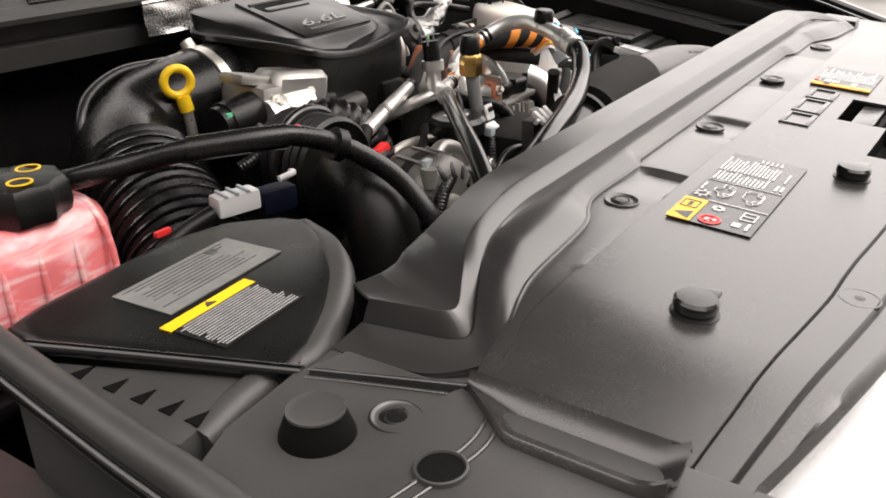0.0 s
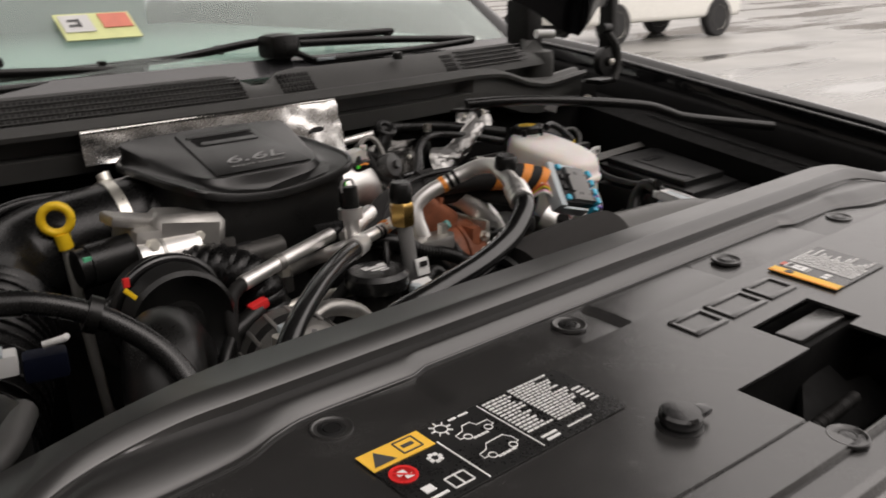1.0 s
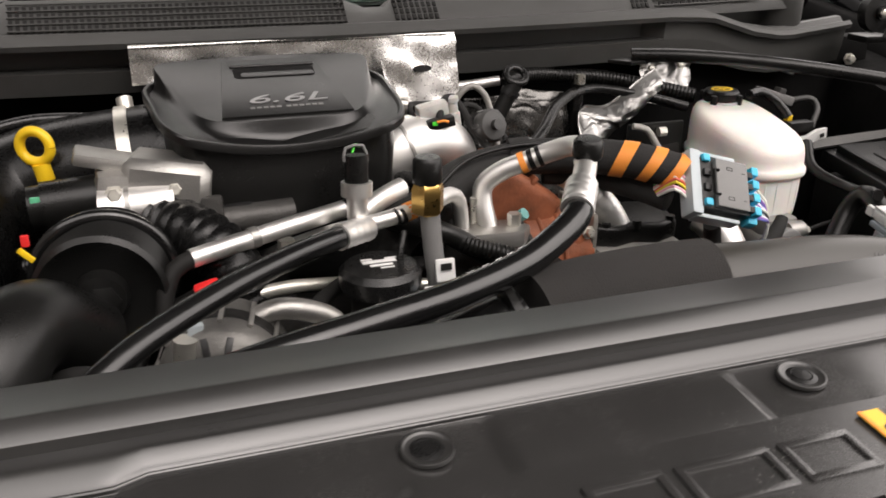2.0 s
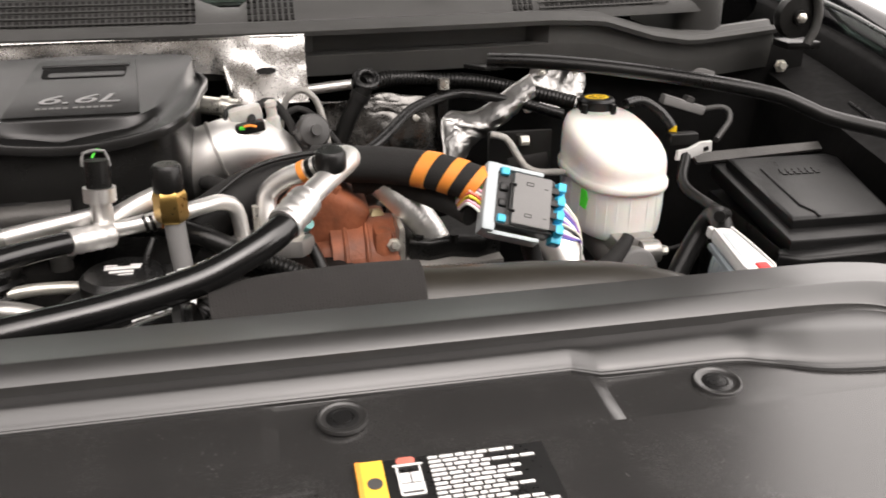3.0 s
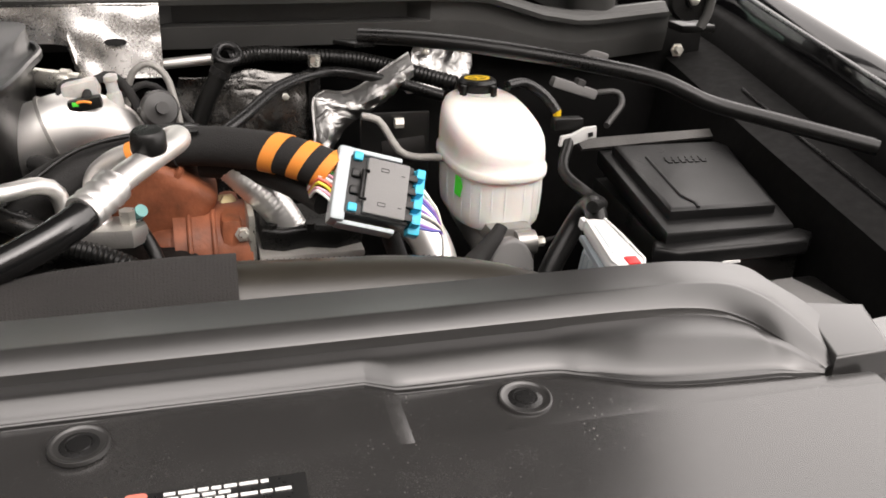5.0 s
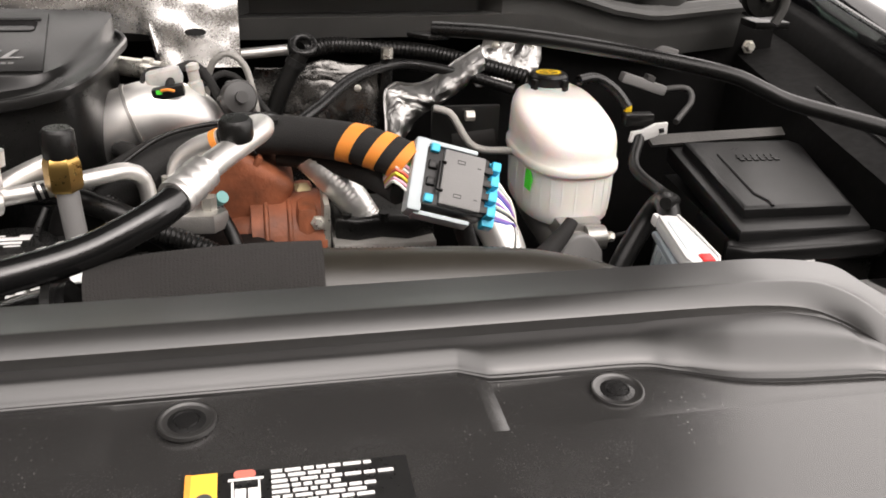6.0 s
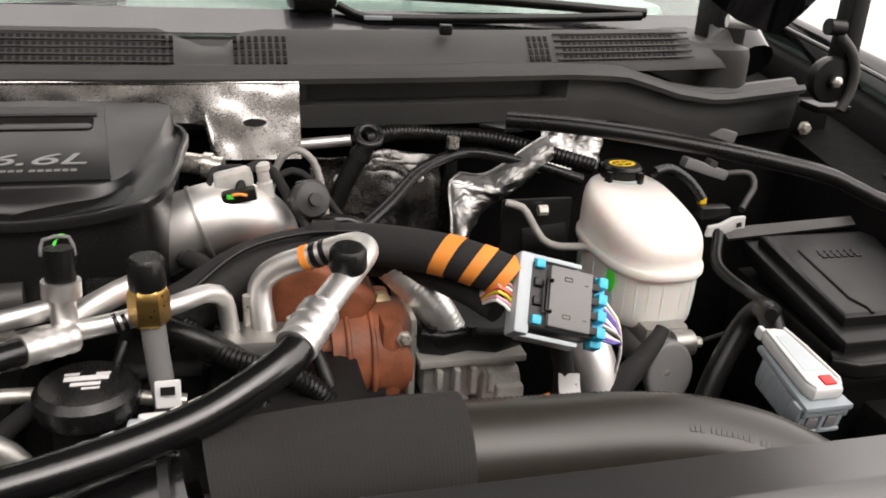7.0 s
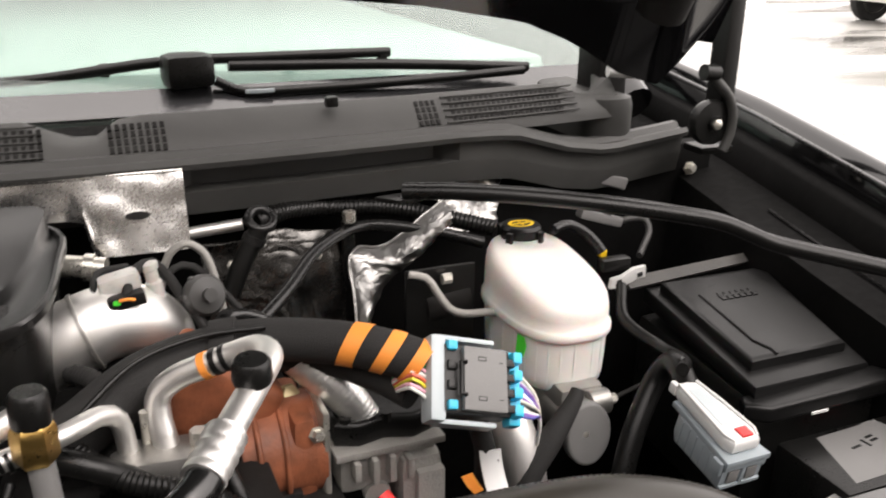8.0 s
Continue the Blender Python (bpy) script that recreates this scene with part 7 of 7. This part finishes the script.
way = [(0.345, 0.603, 1.262), (0.40, 0.575, 1.263), (0.47, 0.545, 1.2590), (0.56, 0.508, 1.2490), (0.635, 0.473, 1.2375), (0.665, 0.455, 1.2265), (0.692, 0.440, 1.2155), (0.75, 0.400, 1.2045), (0.822, 0.345, 1.1920)]
part("bar", tube(way, 0.0080), BLACK, bar)
part("top_flange", tube([(x + 0.005, y + 0.011, z + 0.0035) for x, y, z in way], 0.0030, 10), SATIN, bar)
part("foot", slab([(0.318, 0.612), (0.338, 0.590), (0.362, 0.592), (0.356, 0.618)], 1.252, 1.257, 0.0015), BLACK, bar)
hose("cable_conduit", [(0.205, 0.660, 1.228), (0.245, 0.684, 1.228), (0.295, 0.70, 1.222), (0.36, 0.70, 1.215), (0.42, 0.67, 1.205), (0.47, 0.645, 1.195)], 0.009, BLACK, "corrugated black cable conduit along the bulkhead", "conduit", 0.0012, 0.005)
hose("vacuum_hose", [(0.17, 0.53, 1.165), (0.215, 0.57, 1.185), (0.26, 0.62, 1.205), (0.32, 0.66, 1.210), (0.39, 0.65, 1.200), (0.45, 0.63, 1.185)], 0.0065, SATIN, "slim black vacuum hose behind the harness")
lp = thing("filler_tube", (0.2, 0.6, 1.2), "black ring-topped filler tube", "tube")
ringp = [(0.0122 * math.cos(k / 18 * math.tau), 0.0122 * math.sin(k / 18 * math.tau), 0) for k in range(19)]
part("ring", moved(tube(ringp, 0.0046, 10, step=0.003), Matrix.Translation((0.206, 0.632, 1.2395)) @ Matrix.Rotation(radians(38), 4, "X")), SATIN, lp)
part("stem", tube([(0.203, 0.628, 1.231), (0.192, 0.627, 1.212), (0.180, 0.626, 1.190), (0.170, 0.625, 1.165)], 0.0098), BLACK, lp)
part("stem_collar", tube([(0.199, 0.6277, 1.224), (0.195, 0.6274, 1.217)], 0.0118), SATIN, lp)
part("pipe", tube([(0.135, 0.655, 1.225), (0.19, 0.645, 1.232)], 0.006), ALU, lp)
po = thing("bracket_post", (0.31, 0.66, 1.15), "black bracket post with bolt", "post")
part("post", box(0.014, 0.01, 0.11, (0.302, 0.655, 1.165), 0.003), BLACK, po)
part("bolt_head", tube([(0.302, 0.65, 1.22), (0.302, 0.65, 1.232)], 0.007, 6), STEEL, po)


def crumpled(name, x0, x1, y0, y1, z0, z1, lean, label, seed, material):
    t = thing(name, ((x0 + x1) / 2, y0, z0), label, "heat shield", "foil heat shields")
    lines = []
    for k in range(16):
        a = k / 15
        lines.append([(x0 + (x1 - x0) * a + 0.006 * noise.noise((a * 6, j * 0.7, seed)) + lean * j / 9, y0 + (y1 - y0) * j / 9 + 0.009 * noise.noise((a * 5, j * 0.6, seed + 3)), z0 + (z1 - z0) * j / 9 + 0.010 * noise.noise((a * 5, j * 0.5, seed + 9))) for j in range(10)])
    part("foil_sheet", thick(strip(lines), 0.0015), material, t, sharp=60)
    part("folded_edge", tube([line[-1] for line in lines[::2]], 0.0018, 8), material, t)
    for k in (3, 12):
        bolt(t, lines[k][7], (0, -1, 0.3), 0.0045, 0.003)
    return t


crumpled("foil_shield", 0.150, 0.296, 0.636, 0.668, 1.08, 1.210, 0.0, "crinkled foil heat shield behind the harness with its dark reflection painted in", 1, FOILD)
arch = thing("foil_shield", (0.33, 0.645, 1.11), "silver crinkled foil heat shield sweeping over a dark opening", "heat shield", "foil heat shields")
outer = spline([(0.294, 0.600, 1.112), (0.297, 0.622, 1.150), (0.300, 0.645, 1.186), (0.322, 0.648, 1.190), (0.347, 0.650, 1.190), (0.379, 0.655, 1.210), (0.414, 0.660, 1.231)], 0.004)
inner = spline([(0.303, 0.598, 1.108), (0.315, 0.610, 1.130), (0.329, 0.622, 1.149), (0.340, 0.628, 1.157), (0.354, 0.632, 1.164), (0.386, 0.638, 1.181), (0.417, 0.645, 1.207)], 0.004)
lines = []
for k in range(40):
    a, b = outer[round(k / 39 * (len(outer) - 1))], inner[round(k / 39 * (len(inner) - 1))]
    lines.append([a.lerp(b, j / 8) + Vector((0, -0.012 * math.sin(math.pi * j / 8) + 0.006 * noise.noise((k * 0.35, j * 0.8, 4)), 0.002 * noise.noise((k * 0.4, j * 0.5, 9)))) for j in range(9)])
part("foil_sheet", thick(strip(lines), 0.0015), FOILS, arch, sharp=60)
part("folded_edge", tube([line[0] for line in lines[::3]], 0.0018, 8), FOILS, arch)
crumpled("foil_shield", 0.42, 0.50, 0.70, 0.735, 1.175, 1.235, 0.02, "silver foil wrap at the bulkhead", 7, FOILS)
fh = thing("foil_hose", (0.25, 0.49, 1.1), "foil-wrapped hose beside the exhaust valve", "hose")
part("wrap", tube([(0.176, 0.490, 1.181), (0.198, 0.468, 1.168), (0.218, 0.456, 1.150), (0.238, 0.449, 1.128), (0.250, 0.446, 1.108)], 0.0160, 24, ridges=0.0006, pitch=0.0045), ALU, fh)
part("black_end", tube([(0.150, 0.518, 1.180), (0.166, 0.500, 1.184), (0.180, 0.487, 1.179)], 0.0178, 20), RUBBER, fh)

lev = thing("level_sensor_plug", (0.61, 0.57, 1.14), "white bracket and black sensor plug with yellow lock", "plug")
lv = Matrix.Translation((0.592, 0.555, 1.152)) @ Matrix.Rotation(radians(-12), 4, "Y")
part("bracket", moved(slab([(-0.024, -0.006), (-0.010, -0.009), (0.012, -0.006), (0.022, -0.007), (0.024, 0.006), (0.010, 0.008), (-0.006, 0.004), (-0.020, 0.005)], -0.003, 0.003, 0.001, Matrix.Rotation(radians(90), 4, "X")), lv), WHITE, lev)
for x in (-0.012, 0.015):
    part("bracket_slot", moved(box(0.006, 0.0012, 0.005, (x, -0.0034, -0.001), 0), lv), LABELK, lev)
part("plug", box(0.036, 0.016, 0.014, (0.585, 0.572, 1.163), 0.003), BLACK, lev)
part("yellow_lock", box(0.008, 0.008, 0.008, (0.577, 0.585, 1.172), 0.001), YELLOW, lev)
part("cable", tube([(0.515, 0.59, 1.205), (0.54, 0.60, 1.205), (0.565, 0.595, 1.19), (0.577, 0.585, 1.173)], 0.006), SATIN, lev)
wsh = thing("washer_valve", (0.65, 0.72, 1.2), "pale grey actuator on the bulkhead", "actuator")
wm = Matrix.Translation((0.678, 0.742, 1.2075)) @ Matrix.Rotation(radians(18), 4, "Y")
part("body", moved(slab([(-0.030, -0.010), (0.030, -0.007), (0.034, 0.0), (0.030, 0.007), (-0.030, 0.010)], -0.008, 0.008, 0.003, segs=3), wm), GREYP, wsh)
part("nose", moved(tube([(-0.050, 0, 0.001), (-0.028, 0, 0.0)], 0.0075, 16), wm), SIDEP, wsh)
for k in range(3):
    part("nose_ring", moved(tube([(-0.048 + 0.007 * k, 0, 0.001), (-0.0455 + 0.007 * k, 0, 0.001)], 0.0090, 16), wm), GREYP, wsh)
lm = Matrix.Translation((0.648, 0.700, 1.171)) @ Matrix.Rotation(radians(18), 4, "Y")
part("lower_body", moved(slab([(-0.034, -0.007), (0.004, -0.008), (0.032, -0.004), (0.032, 0.004), (0.004, 0.008), (-0.034, 0.007)], -0.007, 0.006, 0.003), lm), GREYP, wsh)
part("lower_clip", moved(box(0.012, 0.014, 0.010, (0.004, 0, 0.008), 0.002), lm), SIDEP, wsh)
part("lead", tube([(0.680, 0.700, 1.163), (0.700, 0.694, 1.166), (0.709, 0.688, 1.162), (0.706, 0.676, 1.152), (0.688, 0.660, 1.142), (0.672, 0.645, 1.135)], 0.0042), SIDEP, wsh)
hose("fuse_box_cable", [(0.575, 0.54, 1.15), (0.555, 0.50, 1.13), (0.565, 0.45, 1.12), (0.555, 0.40, 1.13), (0.53, 0.37, 1.14)], 0.006, BLACK, "black cable beside the fuse box", "cable")
rail = thing("wing_seal", (-0.71, 0.1, 1.17), "grey rubber seal on the inner wing", "seal")
part("seal", tube([(-0.690, 0.30, 1.172), (-0.705, 0.21, 1.175), (-0.722, 0.10, 1.178), (-0.735, 0.0, 1.178), (-0.76, -0.10, 1.172)], 0.011), SIDEP, rail)
part("lip", tube([(-0.702, 0.30, 1.166), (-0.717, 0.21, 1.169), (-0.734, 0.10, 1.172), (-0.747, 0.0, 1.172), (-0.772, -0.10, 1.166)], 0.005), RUBBER, rail)
part("apron_shelf", slab([(-0.708, 0.30), (-0.710, 0.12), (-0.76, 0.08), (-0.79, 0.10), (-0.79, 0.30)], 1.085, 1.100, 0.004), SIDEP, rail, "grey plastic shelf below the seal")

rng = random.Random(21)
for k, pts in enumerate((
        [(-0.30, 0.40, 1.10), (-0.27, 0.42, 1.16), (-0.29, 0.45, 1.19)],
        [(-0.33, 0.42, 1.15), (-0.30, 0.40, 1.165), (-0.28, 0.37, 1.15), (-0.30, 0.33, 1.10)],
        [(-0.14, 0.33, 1.06), (-0.10, 0.35, 1.11), (-0.04, 0.39, 1.12), (0.03, 0.41, 1.11)],
        [(-0.02, 0.30, 1.05), (0.01, 0.32, 1.10), (0.05, 0.35, 1.12), (0.09, 0.36, 1.09)],
        [(-0.10, 0.26, 1.06), (-0.05, 0.27, 1.10), (0.0, 0.27, 1.105), (0.05, 0.26, 1.08)],
        [(0.03, 0.43, 1.10), (0.05, 0.44, 1.14), (0.04, 0.47, 1.17), (0.02, 0.50, 1.17)],
        [(0.22, 0.40, 1.03), (0.25, 0.37, 1.05), (0.30, 0.36, 1.04), (0.34, 0.37, 1.0)],
        [(-0.24, 0.24, 1.08), (-0.20, 0.25, 1.12), (-0.15, 0.26, 1.12), (-0.10, 0.25, 1.08)],
        [(-0.34, 0.30, 1.06), (-0.30, 0.27, 1.12), (-0.25, 0.25, 1.11), (-0.21, 0.22, 1.05)])):
    hose("wiring_conduit", pts, 0.005 + 0.0035 * rng.random(), (BLACK, SATIN, CLOTH)[k % 3], "black wiring conduit low on the engine", "conduit", 0.001 if k % 2 else 0.0, 0.004, 10)
mtr = thing("alternator", (-0.23, 0.25, 1.05), "grey alternator body with slotted housing", "alternator")
AX = Matrix.Translation((-0.190, 0.262, 1.098)) @ Matrix.Rotation(radians(90), 4, "X") @ Matrix.Rotation(radians(-12), 4, "Y")
part("housing", moved(lathe([(0.046, -0.06), (0.050, -0.05), (0.050, -0.006), (0.048, 0.0), (0.044, 0.006), (0.030, 0.012), (0.016, 0.014), (0.002, 0.014)], seg=40), AX), mat("weathered_casting", (0.17, 0.165, 0.155), 0.5, 0.7, bump=0.5, bscale=500, var=0.3), mtr)
part("rear_band", moved(lathe([(0.0512, -0.030), (0.0512, -0.018), (0.050, -0.017)], seg=40), AX), DARK, mtr)
for k in range(14):
    a = k / 14 * math.tau
    part("slot", moved(box(0.016, 0.0055, 0.006, (0.037, 0, 0.0072), 0.001, Matrix.Rotation(radians(32), 4, "Y")), AX @ Matrix.Rotation(a, 4, "Z")), LABELK, mtr)
    part("fin", moved(box(0.003, 0.004, 0.040, (0.0512, 0, -0.028), 0.001), AX @ Matrix.Rotation(a + 0.2, 4, "Z")), CAST, mtr)
part("hub", moved(lathe([(0.012, 0.013), (0.012, 0.019), (0.008, 0.021), (0.002, 0.021)], seg=20), AX), STEEL, mtr)
part("terminal", tube([(-0.215, 0.262, 1.122), (-0.213, 0.262, 1.142)], 0.009), STEEL, mtr)
part("clip", box(0.012, 0.008, 0.018, (-0.205, 0.27, 1.140), 0.002), PALE, mtr)
